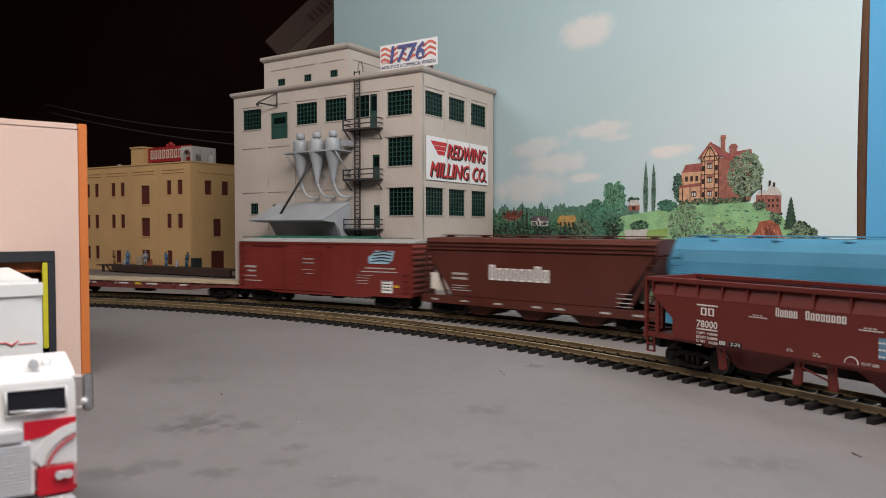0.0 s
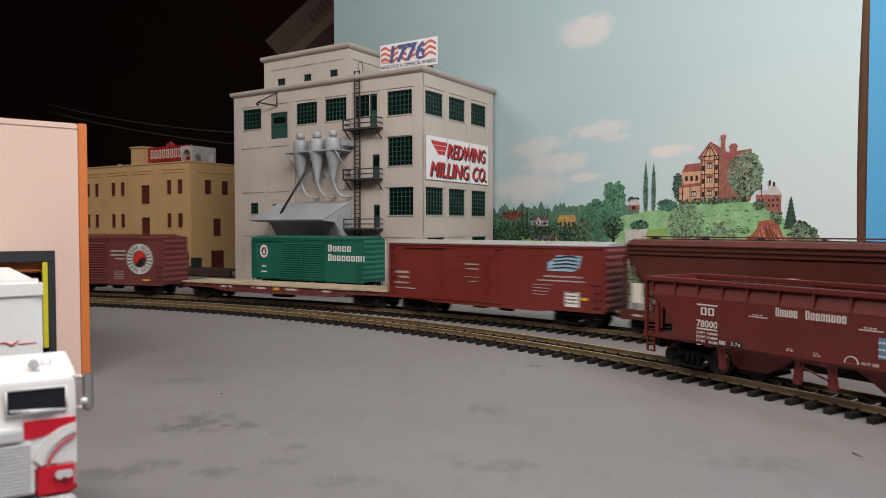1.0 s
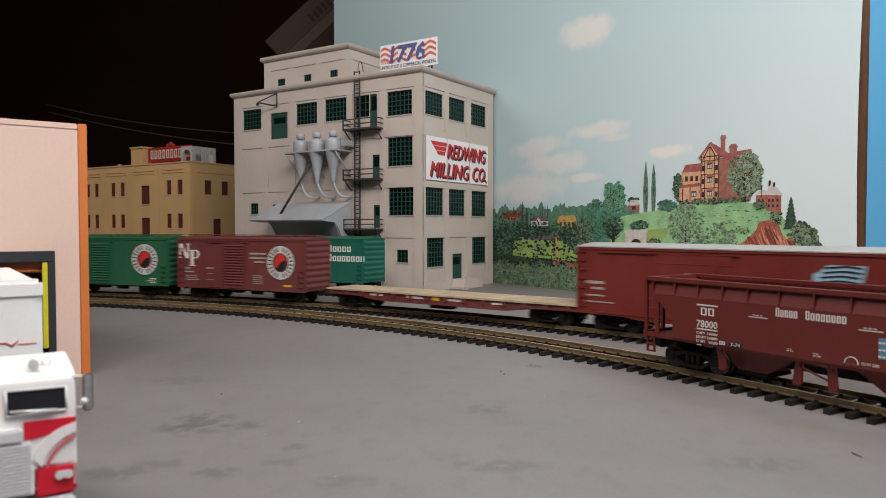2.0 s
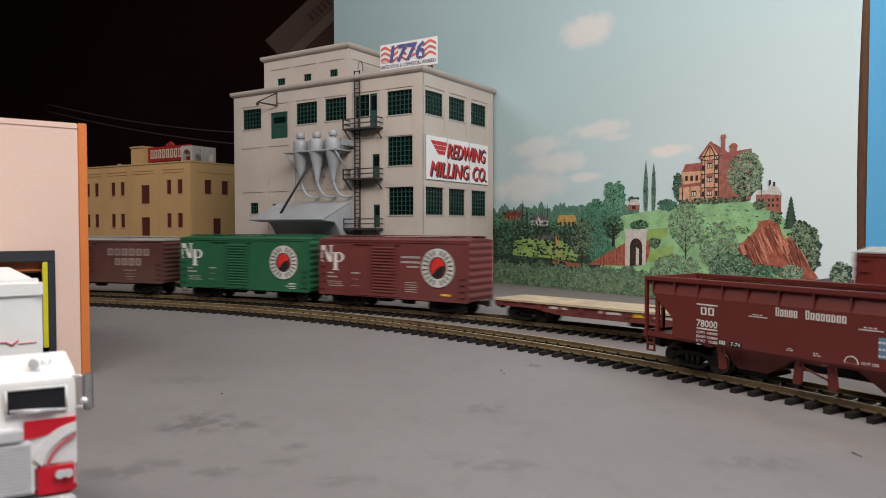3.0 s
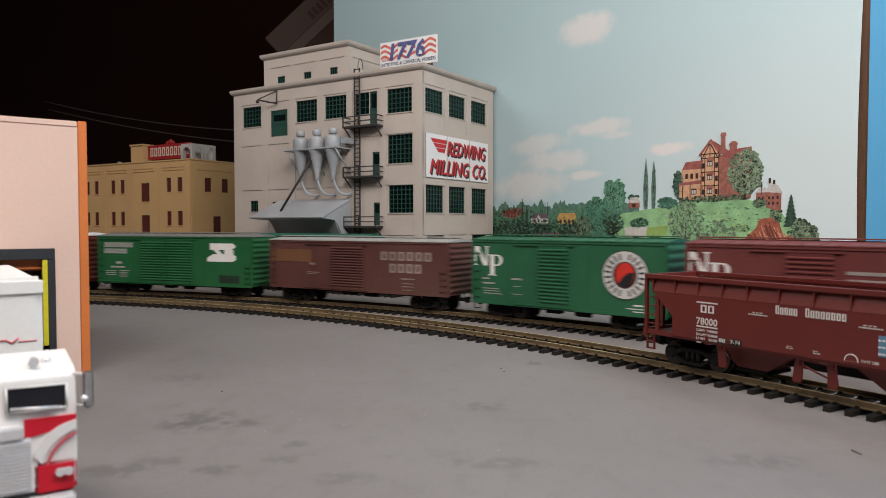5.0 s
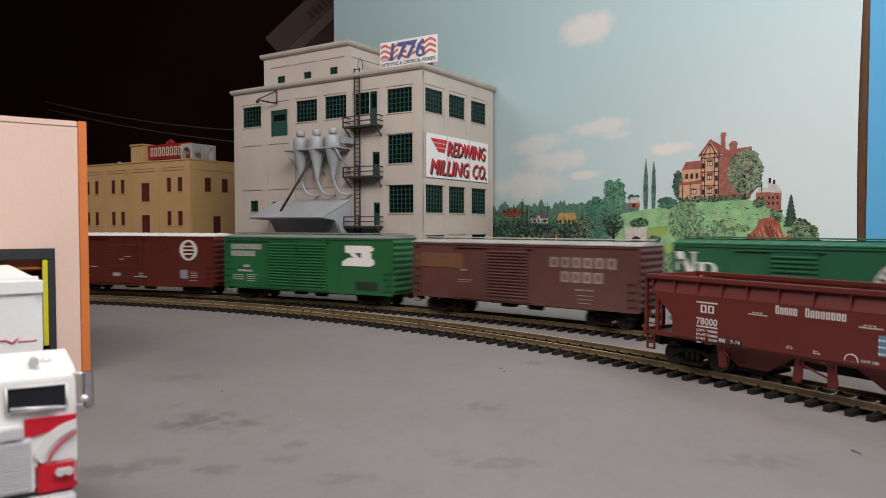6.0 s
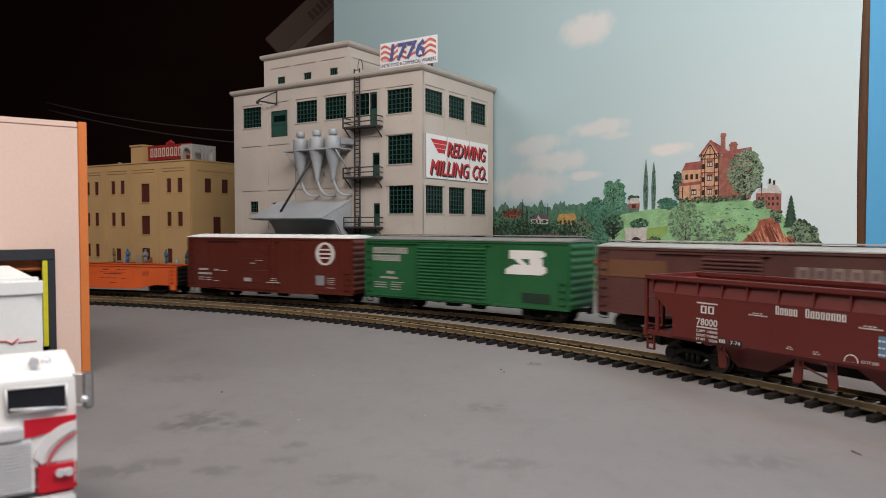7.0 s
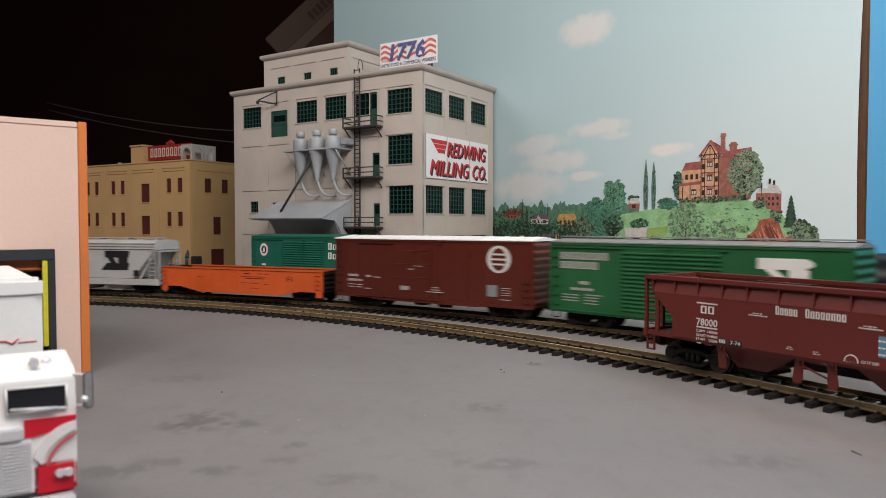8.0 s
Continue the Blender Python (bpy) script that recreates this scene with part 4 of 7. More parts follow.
def flatcar():
    c = thing("flatcar", "empty flatcar with a pale wooden deck and brown sides", "freight car", group="cars of the moving train")
    h, w = 0.104, 0.0165
    for i in range(44):
        x = -h + 2 * h * i / 44
        part("deck_board", Solid().box(x + 0.00012, x + 2 * h / 44 - 0.00012, -w, w, 0.0128, 0.0140), M_DECK, c)
    frame_so = Solid().prism(((-h, 0.0095), (-h + 0.030, 0.0092), (-h + 0.050, 0.0068), (h - 0.050, 0.0068), (h - 0.030, 0.0092), (h, 0.0095), (h, 0.0128), (-h, 0.0128)), -w + 0.0012, w - 0.0012)
    part("frame", frame_so, M_TUSCAN, c, bevel=0.0002)
    for i in range(14):
        x = -h + 0.006 + (2 * h - 0.012) * i / 13
        for y in (-w + 0.0008, w - 0.0008):
            part("stake_pocket", Solid().box(x - 0.0012, x + 0.0012, y - 0.0006, y + 0.0006, 0.0098, 0.0128), M_TUSCAN, c)
    d = bars(Solid(), -0.060, 0.0100, ((0.0, 0, 0.012, 0.0022), (0.034, 0, 0.014, 0.0022), (0.066, 0, 0.014, 0.0022), (0.104, 0, 0.010, 0.0018)), -w + 0.0011)
    part("white_plates", d, M_DECAL, c, "white print plates")
    part("yellow_plate", bars(Solid(), -0.004, 0.0095, ((0, 0, 0.006, 0.0032),), -w + 0.0010), M_YDECAL, c, "yellow plate")
    part("brake_gear", Solid().box(-0.010, 0.008, -0.010, -0.003, 0.0040, 0.0070), M_BLACK, c)
    running_gear(c, h - 0.021, h + 0.0045, math.degrees((h - 0.021) / MAIN[2]))
    return c


def open_hopper():
    """The standing ore-brown open hopper with overhanging top panels."""
    c = thing("open_hopper", "oxide brown open hopper car with white lettering", "freight car", on_arc(NEAR, 0.7975, -0.0012, RAIL_TOP))
    h, w, crease = 0.0748, 0.0172, 0.0314
    ribs = (-0.0702, -0.0585, -0.0470, -0.0355, -0.0245, -0.0117, 0.0014, 0.0141, 0.0270, 0.0385, 0.0500, 0.0605, 0.0702)
    for s in (-1, 1):
        y0, y1 = sorted((s * w, s * (w - 0.0009)))
        part("side_sheet", Solid().prism(((-0.0702, crease), (-0.0690, 0.0302), (-0.0596, 0.0218), (-0.0596, 0.0136), (0.0596, 0.0136), (0.0596, 0.0218), (0.0690, 0.0302), (0.0702, crease)), y0, y1), M_HOPPER, c, bevel=0.00015)
        # panels leaning inwards under the rim, between gussets
        yi, yo = s * (w - 0.00005), s * (w - 0.0016)
        for xa, xb in zip(ribs[:-1], ribs[1:]):
            up = Solid().prism(((yi, crease + 0.00005), (yo, 0.0368), (yo - s * 0.0008, 0.0368), (yi - s * 0.0008, crease + 0.00005)), xa + 0.0003, xb - 0.0003, "x")
            part("upper_panel", up, M_HOPPER, c)
        for x in ribs:
            rib = Solid().prism(((yi, crease), (yi + s * 0.0001, 0.0367), (yo - s * 0.0006, 0.0367), (yi - s * 0.0008, crease)), x - 0.0003, x + 0.0003, "x")
            part("side_gusset", rib, M_HOPPER, c)
        rim = Solid().box(-h, h, min(s * (w - 0.0026), s * (w + 0.0003)), max(s * (w - 0.0026), s * (w + 0.0003)), 0.0369, 0.0388)
        part("top_rim", rim, M_HOPPER, c, bevel=0.0003)
        part("side_sill", Solid().box(-h + 0.0010, h - 0.0010, min(s * (w - 0.0016), s * (w - 0.0006)), max(s * (w - 0.0016), s * (w - 0.0006)), 0.0126, 0.0148), M_HOPPER, c, bevel=0.0002)
        # ends: slope sheet, corner posts, braces, platform, rungs
        sl = Solid().prism(((s * (h - 0.0010), 0.0368), (s * (h - 0.0026), 0.0368), (s * (h - 0.0330), 0.0120), (s * (h - 0.0310), 0.0120)), -w + 0.0010, w - 0.0010)
        part("slope_sheet", sl, M_HOPPER, c)
        part("end_rim", Solid().box(min(s * h, s * (h - 0.0022)), max(s * h, s * (h - 0.0022)), -w + 0.0027, w - 0.0027, 0.0350, 0.0387), M_HOPPER, c, bevel=0.0003)
        part("end_platform", Solid().box(min(s * (h + 0.0004), s * (h - 0.020)), max(s * (h + 0.0004), s * (h - 0.020)), -w + 0.0014, w - 0.0014, 0.0128, 0.0142), M_HOPPER, c)
        part("end_beam", Solid().box(min(s * (h + 0.0008), s * (h - 0.0014)), max(s * (h + 0.0008), s * (h - 0.0014)), -w, w, 0.0120, 0.0152), M_HOPPER, c, bevel=0.0002)
        for y in (-w + 0.0008, w - 0.0008, -0.006, 0.006):
            part("end_post", Solid().box(min(s * h, s * (h - 0.0013)), max(s * h, s * (h - 0.0013)), y - 0.0007, y + 0.0007, 0.0140, 0.0370), M_HOPPER, c)
        for y in (-w + 0.0010, w - 0.0010):
            x = s * (h - 0.0066)
            part("end_brace", Solid().box(x - 0.0009, x + 0.0009, y - 0.0006, y + 0.0006, 0.0140, 0.0320), M_HOPPER, c)
            rungs = Solid()
            for i in range(4):
                z = 0.0172 + 0.0038 * i
                rungs.box(min(s * (h + 0.0002), s * (h - 0.0090)), max(s * (h + 0.0002), s * (h - 0.0090)), y - 0.00025, y + 0.00025, z, z + 0.0005)
            part("grab_irons", rungs, M_HOPPER, c)
            st = Solid().box(s * (h - 0.003) - 0.0022, s * (h - 0.003) - 0.0016, y - 0.0004, y + 0.0004, 0.0065, 0.0125)
            st.box(s * (h - 0.003) + 0.0016, s * (h - 0.003) + 0.0022, y - 0.0004, y + 0.0004, 0.0065, 0.0125)
            st.box(s * (h - 0.003) - 0.0022, s * (h - 0.003) + 0.0022, y - 0.0005, y + 0.0005, 0.0062, 0.0068)
            st.box(s * (h - 0.003) - 0.0022, s * (h - 0.003) + 0.0022, y - 0.0005, y + 0.0005, 0.0092, 0.0098)
            part("stirrup_step", st, M_HOPPER, c)
    for x in (-0.0285, 0.0285):
        bay = Solid().prism(((x - 0.0215, 0.0136), (x + 0.0215, 0.0136), (x + 0.0062, 0.0036), (x - 0.0062, 0.0036)), -0.0075, 0.0075)
        part("discharge_bay", bay, M_HOPPER, c, bevel=0.0003)
        part("bay_outlet", Solid().box(x - 0.0066, x + 0.0066, -0.0080, 0.0080, 0.0022, 0.0035), M_BLACK, c, bevel=0.0002)
    for x, lean in ((-0.0385, 0.0012), (-0.0054, -0.0008), (0.0060, 0.0008), (0.0385, -0.0012)):
        for s in (-1, 1):
            y0, y1 = sorted((s * (w - 0.0030), s * (w - 0.0042)))
            hanger = Solid().prism(((x - 0.0013, 0.0134), (x + 0.0013, 0.0134), (x + lean + 0.0017, 0.0045), (x + lean + 0.0014, 0.0036), (x + lean - 0.0014, 0.0036), (x + lean - 0.0017, 0.0045)), y0, y1)
            plate = part("bay_hanger", hanger, M_HOPPER, c, bevel=0.0001)
            part("pivot_bolt", Solid().cyl((x, s * (w - 0.0029), 0.0116), (x, s * (w - 0.0022), 0.0116), 0.0010, seg=12), M_HOPPER, plate)
    for za, zb, inset in ((0.0124, 0.0118, 0.0024), (0.0104, 0.0070, 0.0030)):
        part("latch_rod", Solid().cyl((-0.0050, -w + inset, za), (0.0056, -w + inset, zb), 0.0004, seg=8), M_HOPPER, c)
    part("centre_sill", Solid().box(-h, h, -0.0032, 0.0032, 0.0066, 0.0128), M_BLACK, c)
    y = -w
    d = word(Solid(), -0.0452, 0.0249, "XX", 0.0030, y, 0.0035, 0.22)
    for z in (0.0287, 0.0190):
        d.box(-0.0472, -0.0374, y - 0.00015, y + 0.0002, z, z + 0.0005)
    word(d, -0.0127, 0.0278, "Xxxxx", 0.0031, y, 0.00172, 0.42)
    word(d, -0.0014, 0.0278, "Xxxxxxxx", 0.0031, y, 0.00182, 0.42)
    for x in (-0.0237, 0.0168):
        d.box(x, x + 0.0077, y - 0.00015, y + 0.0002, 0.0264, 0.0267)
        bars(d, x + 0.0016, 0.0271, ((0, 0, 0.0045, 0.0004),), y)
    bars(d, -0.0085, 0.0158, ((0, 0, 0.0030, 0.0004), (0.0004, 0.0007, 0.0020, 0.0003), (0.0100, -0.0004, 0.0030, 0.0004), (0.0100, 0.0004, 0.0022, 0.0003), (-0.0385, -0.0033, 0.0022, 0.0004)), y)
    part("white_lettering", d, M_LETTER, c, "white lettering blocks, lines and small print")
    side = lambda x, z: Matrix.Translation((x, y - 0.0001, z)) @ pose(0, 0, 0, 90)
    lettering("car_number", "78000", 0.0028, M_LETTER, c, side(-0.0472, 0.0200), 0.0098, bold=0.01)
    for z, a, b in ((0.0172, "CAPY", "140000"), (0.0155, "LD LMT", "154800"), (0.0138, "LT WT", "55200")):
        lettering("weight_line", a, 0.0010, M_LETTER, c, side(-0.0472, z), 0.0042 if len(a) < 6 else 0.0046)
        lettering("weight_line", b, 0.0010, M_LETTER, c, side(-0.0421, z) if len(b) > 5 else side(-0.0413, z), 0.0048 if len(b) > 5 else 0.0040)
    lettering("volume_line", "CU FT 2385", 0.0009, M_LETTER, c, side(0.0178, 0.0150), 0.0056)
    d = ring(Solid(), 0.0146, 0.0150, 0.00205, 0.00235, y, 24)
    d.v = [(px, py, max(pz, 0.0148)) for px, py, pz in d.v]
    part("badge", d, M_DECAL, c)
    part("reweigh_patch", Solid().box(-0.0369, -0.0334, y - 0.00012, y + 0.0002, 0.0139, 0.0159).box(-0.0320, -0.0264, y - 0.00012, y + 0.0002, 0.0139, 0.0159), M_BDECAL, c, "black overpainted patch")
    part("reweigh_print", word(Solid(), -0.0364, 0.0142, "XX", 0.0014, y - 0.00014, 0.0015), M_LETTER, c)
    lettering("reweigh_date", "7-74", 0.0014, M_LETTER, c, Matrix.Translation((-0.0313, y - 0.00022, 0.0142)) @ pose(0, 0, 0, 90), 0.0042)
    part("route_placard", Solid().box(0.0232, 0.0268, y - 0.0002, y + 0.0002, 0.0178, 0.0246), paint("placard_blue", (0.10, 0.20, 0.30), 0.5, bump=0), c, "blue and white placard")
    part("placard_stripes", bars(Solid(), 0.0232, 0.0178, [(0, 0.0005 + 0.0022 * i, 0.0036, 0.0007) for i in range(3)], y - 0.0002), M_DECAL, c)
    n0 = len(WHEELS)
    running_gear(c, h - 0.0205, h + 0.0040, math.degrees((h - 0.0205) / NEAR[2]))
    del WHEELS[n0:]
    return c


def teal_boxcar():
    c = boxcar("blue-green boxcar with white lettering standing by the mill", 0.140, M_TEAL, M_TEAL, 0.0488, 0.0095, ((-0.0270, -0.0010, "ribbed"), (-0.0005, 0.0250, "ribbed")), 8, group="", walkway=False)
    d = word(Solid(), 0.0290, 0.0372, "Xxxxx", 0.0062, YS, 0.0056, 0.26)
    word(d, 0.0290, 0.0285, "Xxxxxxxx", 0.0062, YS, 0.0054, 0.26)
    bars(d, -0.0560, 0.0200, ((0, 0, 0.0060, 0.0025), (-0.001, -0.005, 0.0080, 0.0018)), YS)
    part("white_lettering", d, M_DECAL, c, "white lettering blocks")
    part("emblem", ring(Solid(), -0.0530, 0.0360, 0.0001, 0.0066, YS, 30, 0.85), M_RDECAL, c, "red round emblem")
    part("emblem_ring", ring(Solid(), -0.0530, 0.0360, 0.0040, 0.0062, YS - 0.0001, 30, 0.85), M_DECAL, c)
    part("emblem_heart", ring(Solid(), -0.0530, 0.0360, 0.0001, 0.0040, YS - 0.0001, 24, 0.85), M_BDECAL, c)
    part("emblem_figure", Solid().prism(((-0.0545, 0.0335), (-0.0518, 0.0335), (-0.0515, 0.0362), (-0.0525, 0.0388), (-0.0540, 0.0368)), YS - 0.0004, YS - 0.0002), M_DECAL, c)
    return c


def tank_car(m):
    c = thing("tank_car", "glossy black tank car with a domed end", "freight car", m)
    h, r, z = 0.075, 0.0175, 0.0268
    prof = [(0.001, -h - 0.006), (r * 0.5, -h - 0.0048), (r * 0.82, -h - 0.002), (r * 0.97, -h + 0.002), (r, -h + 0.006), (r, h - 0.006), (r * 0.97, h - 0.002), (r * 0.82, h + 0.002), (r * 0.5, h + 0.0048), (0.001, h + 0.006)]
    tank = Solid().lathe(prof, seg=40)
    tank.v = [(zz, y, x + z) for x, y, zz in tank.v]
    part("tank", tank, M_TANK, c)
    part("dome", Solid().lathe(((0.007, 0), (0.007, 0.006), (0.005, 0.008)), 0, 0, z + r - 0.002, 20), M_TANK, c)
    part("frame", Solid().box(-h - 0.002, h + 0.002, -0.006, 0.006, 0.0068, 0.0098), M_BLACK, c)
    for x in (-0.05, 0.05):
        part("saddle", Solid().box(x - 0.006, x + 0.006, -0.010, 0.010, 0.0085, 0.0130), M_BLACK, c)
    n0 = len(WHEELS)
    running_gear(c, h - 0.018, h + 0.008, 0)
    del WHEELS[n0:]
    return c


TRAIN = ((blue_hopper, (), 0.9120, 0.066), (santa_fe_hopper, (), 0.7320, 0.066), (cnw_boxcar, (), 0.5485, 0.06), (flatcar, (), 0.3570, 0.08),
         (np_boxcar, ("brown boxcar with a round emblem and ribbed door", M_TUSCAN), 0.1635, 0.045), (np_boxcar, ("green boxcar with a round emblem and ribbed door", M_NPGREEN), 0.0169, 0.045),
         (cotton_boxcar, (), -0.1562, 0.06), (bn_boxcar, (), -0.3445, 0.06), (sp_boxcar, (), -0.5268, 0.06), (orange_gondola, (), -0.7105, 0.06), (grey_hopper, (), -0.8880, 0.066))
TRAIN_WHEELS = []
for make, args, s, half in TRAIN:
    WHEELS.clear()
    ob = make(*args)
    CARS.append((ob, s, half))
    TRAIN_WHEELS += [(w, x) for w, x in WHEELS]
open_hopper()


# ---- the mill: x along its short face, y along its long face, the street corner at the origin ----
def facade(w, h, holes, thick, place, x0=0.0, z0=0.0):
    """A wall sheet with real openings. holes: (u0, u1, z0, z1). place turns (u, z, depth) into a point."""
    us = sorted({x0, w, *(q for a in holes for q in a[:2])})
    zs = sorted({z0, h, *(q for a in holes for q in a[2:])})
    so, key = Solid(), {}

    def vert(i, j, k):
        if (i, j, k) not in key:
            key[i, j, k] = len(so.v)
            so.v.append(tuple(place(us[i], zs[j], k * thick)))
        return key[i, j, k]

    def full(i, j):
        if not (0 <= i < len(us) - 1 and 0 <= j < len(zs) - 1):
            return False
        u, z = (us[i] + us[i + 1]) / 2, (zs[j] + zs[j + 1]) / 2
        return not any(a < u < b and c < z < d for a, b, c, d in holes)

    for i in range(len(us) - 1):
        for j in range(len(zs) - 1):
            if full(i, j):
                c = ((i, j), (i + 1, j), (i + 1, j + 1), (i, j + 1))
                for k in (0, 1):
                    so.f.append(tuple(vert(a, b, k) for a, b in c))
                for n, (di, dj) in enumerate(((0, -1), (1, 0), (0, 1), (-1, 0))):
                    if not full(i + di, j + dj):
                        a, b = c[n], c[(n + 1) % 4]
                        so.f.append((vert(*a, 0), vert(*b, 0), vert(*b, 1), vert(*a, 1)))
    so.smooth = [False] * len(so.f)
    return so


def sash(parent, place, u0, u1, z0, z1, cols, rows, green, dark, inset=0.0012, sill=True):
    """A steel window: muntin grid, glass behind it and a sill."""
    def slab(so, a, b, c, d, e, f):
        n = len(so.v)
        so.box(a, b, e, f, c, d)
        so.v[n:] = [tuple(place(x, z, y)) for x, y, z in so.v[n:]]

    t, q = 0.0007, 0.0003
    su = [u0 + t] + [u0 + (u1 - u0) * i / cols for i in range(1, cols)] + [u1 - t]
    sz = [z0 + t] + [z0 + (z1 - z0) * j / rows for j in range(1, rows)] + [z1 - t]
    holes = [(su[i] + (q if i else 0), su[i + 1] - (q if i < cols - 1 else 0), sz[j] + (q if j else 0), sz[j + 1] - (q if j < rows - 1 else 0)) for i in range(cols) for j in range(rows)]
    so = facade(u1, z1, holes, 0.0008, lambda u, z, d: place(u, z, inset + d), u0, z0)
    win = part("window", so, green, parent)
    gl = Solid()
    slab(gl, u0, u1, z0, z1, inset + 0.0010, inset + 0.0014)
    part("pane", gl, dark, win, "dark glass")
    if sill:
        si = Solid()
        slab(si, u0 - 0.0008, u1 + 0.0008, z0 - 0.0011, z0, -0.0007, 0.0012)
        part("sill", si, M_TRIM, win)
    return win


def door_leaf(parent, place, u0, u1, z0, z1, green, panes=True):
    def slab(so, a, b, c, d, e, f):
        n = len(so.v)
        so.box(a, b, e, f, c, d)
        so.v[n:] = [tuple(place(x, z, y)) for x, y, z in so.v[n:]]

    so = Solid()
    slab(so, u0, u1, z0, z1, 0.0013, 0.0020)
    t = (u1 - u0) * 0.10
    mid = z0 + (z1 - z0) * 0.5
    for a, b, c, d in ((u0, u0 + t, z0, z1), (u1 - t, u1, z0, z1), (u0, u1, z0, z0 + t), (u0, u1, z1 - t, z1), (u0, u1, mid - t / 2, mid + t / 2)):
        slab(so, a, b, c, d, 0.0009, 0.0014)
    leaf = part("door", so, green, parent)
    if panes:
        gl = Solid()
        slab(gl, u0 + t * 1.6, u1 - t * 1.6, mid + t, z1 - t * 2, 0.0011, 0.0014)
        part("pane", gl, M_GLASSDARK, leaf, "dark glass")
    return leaf


def mill_building():
    b = thing("mill_building", "beige four-storey mill model with green steel windows", "building", pose(-0.0206, 0.70, 0, 0, 0, 57))
    Lm, Wm, top = 0.2705, 0.1435, 0.2165
    north = lambda u, z, d: (0.0008 + d, u, z)
    north_skin = lambda u, z, d: (d, u, z)
    west = lambda u, z, d: (u, 0.0008 + d, z)
    west_skin = lambda u, z, d: (u, d, z)
    bays = ((0.0100, 0.0458), (0.0525, 0.0888), (0.0960, 0.1292), (0.1378, 0.1712), (0.1808, 0.2142), (0.2232, 0.2575))
    floors = ((0.0085, 0.0540), (0.0605, 0.1045), (0.1105, 0.1558), (0.1620, 0.2035))
    wins = [(0.2258, 0.2559, 0.1777, 0.2010), (0.1391, 0.1701, 0.1775, 0.2008), (0.0974, 0.1274, 0.1778, 0.2015), (0.0665, 0.0857, 0.1785, 0.2010),
            (0.0127, 0.0435, 0.1768, 0.2010), (0.0121, 0.0429, 0.1261, 0.1549), (0.0112, 0.0418, 0.0764, 0.1041), (0.2316, 0.2447, 0.0796, 0.0923),
            (0.1809, 0.2084, 0.0633, 0.0904), (0.0178, 0.0318, 0.0291, 0.0419)]
    doors = [(0.1835, 0.2100, 0.1644, 0.1938), (0.0562, 0.0660, 0.1660, 0.2010), (0.0532, 0.0627, 0.1130, 0.1389), (0.0526, 0.0614, 0.0640, 0.0873)]
    part("long_wall", facade(Lm, top, wins + doors, 0.0024, north), M_WALL, b)
    part("long_wall_relief", facade(Lm, top, [(x0, x1, z0, z1) for x0, x1 in bays for z0, z1 in floors], 0.0008, north_skin), M_WALL, b)
    for q in wins:
        big = q[1] - q[0] > 0.02
        sash(b, north, *q, 6 if big else 3, 5 if q[3] - q[2] < 0.026 else 6, M_WINGREEN, M_GLASSDARK) if big else sash(b, north, *q, 3, 3, M_WINGREEN, M_GLASSDARK)
    for q in doors:
        door_leaf(b, north, *q, M_WINGREEN)
    bays2 = ((0.0055, 0.0415), (0.0492, 0.0848), (0.0938, 0.1302))
    wins2 = [(0.0071, 0.0389, 0.1766, 0.2000), (0.0507, 0.0824, 0.1766, 0.2000), (0.0955, 0.1279, 0.1766, 0.2000), (0.0080, 0.0400, 0.0766, 0.1045), (0.0508, 0.0826, 0.0766, 0.1045),
             (0.0969, 0.1284, 0.0766, 0.1045), (0.0100, 0.0410, 0.0245, 0.0537), (0.0983, 0.1286, 0.0245, 0.0533)]
    doors2 = [(0.0575, 0.0769, 0.0100, 0.0365)]
    part("short_wall", facade(Wm, top, wins2 + doors2, 0.0024, west, 0.0035), M_WALL, b)
    part("short_wall_relief", facade(Wm, top, [(x0, x1, z0, z1) for x0, x1 in bays2 for z0, z1 in floors], 0.0008, west_skin, 0.0009), M_WALL, b)
    for q in wins2:
        sash(b, west, *q, 6, 5 if q[3] - q[2] < 0.026 else 6, M_WINGREEN, M_GLASSDARK)
    door_leaf(b, west, *doors2[0], M_WINGREEN)
    part("back_wall", Solid().box(0.0035, Wm, Lm - 0.003, Lm, 0, top), M_WALL, b)
    part("far_wall", Solid().box(Wm - 0.003, Wm, 0.0035, Lm - 0.0035, 0, top), M_WALL, b)
    part("roof", Solid().box(0.0035, Wm - 0.0035, 0.0035, Lm - 0.0035, 0.2120, 0.2140), M_TRIM, b)
    # rolled cornice round the roof edge
    prof = ((0.0, 0.2160), (-0.0016, 0.2168), (-0.0030, 0.2184), (-0.0034, 0.2202), (-0.0032, 0.2218), (-0.0010, 0.2224), (0.0030, 0.2224), (0.0030, 0.2160))
    so, k = Solid(), len(prof)
    ringp = [((0, 0), (1, 1)), ((Wm, 0), (-1, 1)), ((Wm, Lm), (-1, -1)), ((0, Lm), (1, -1))]
    v = [(x + sx * o, y + sy * o, z) for (x, y), (sx, sy) in ringp for o, z in prof]
    f = [(c * k + j, ((c + 1) % 4) * k + j, ((c + 1) % 4) * k + (j + 1) % k, c * k + (j + 1) % k) for c in range(4) for j in range(k)]
    part("cornice", so.add(v, f), M_TRIM, b)
    # the upper tower
    t0, t1, tx, tt = 0.0975, 0.2240, 0.0850, 0.2540
    tower = part("tower", facade(t1, tt, [(0.1125, 0.1236, 0.2255, 0.2330), (0.1505, 0.1620, 0.2250, 0.2325), (0.1905, 0.2028, 0.2245, 0.2322)], 0.002, lambda u, z, d: (0.0045 + d, u, z), t0, 0.2141), M_WALL, b)
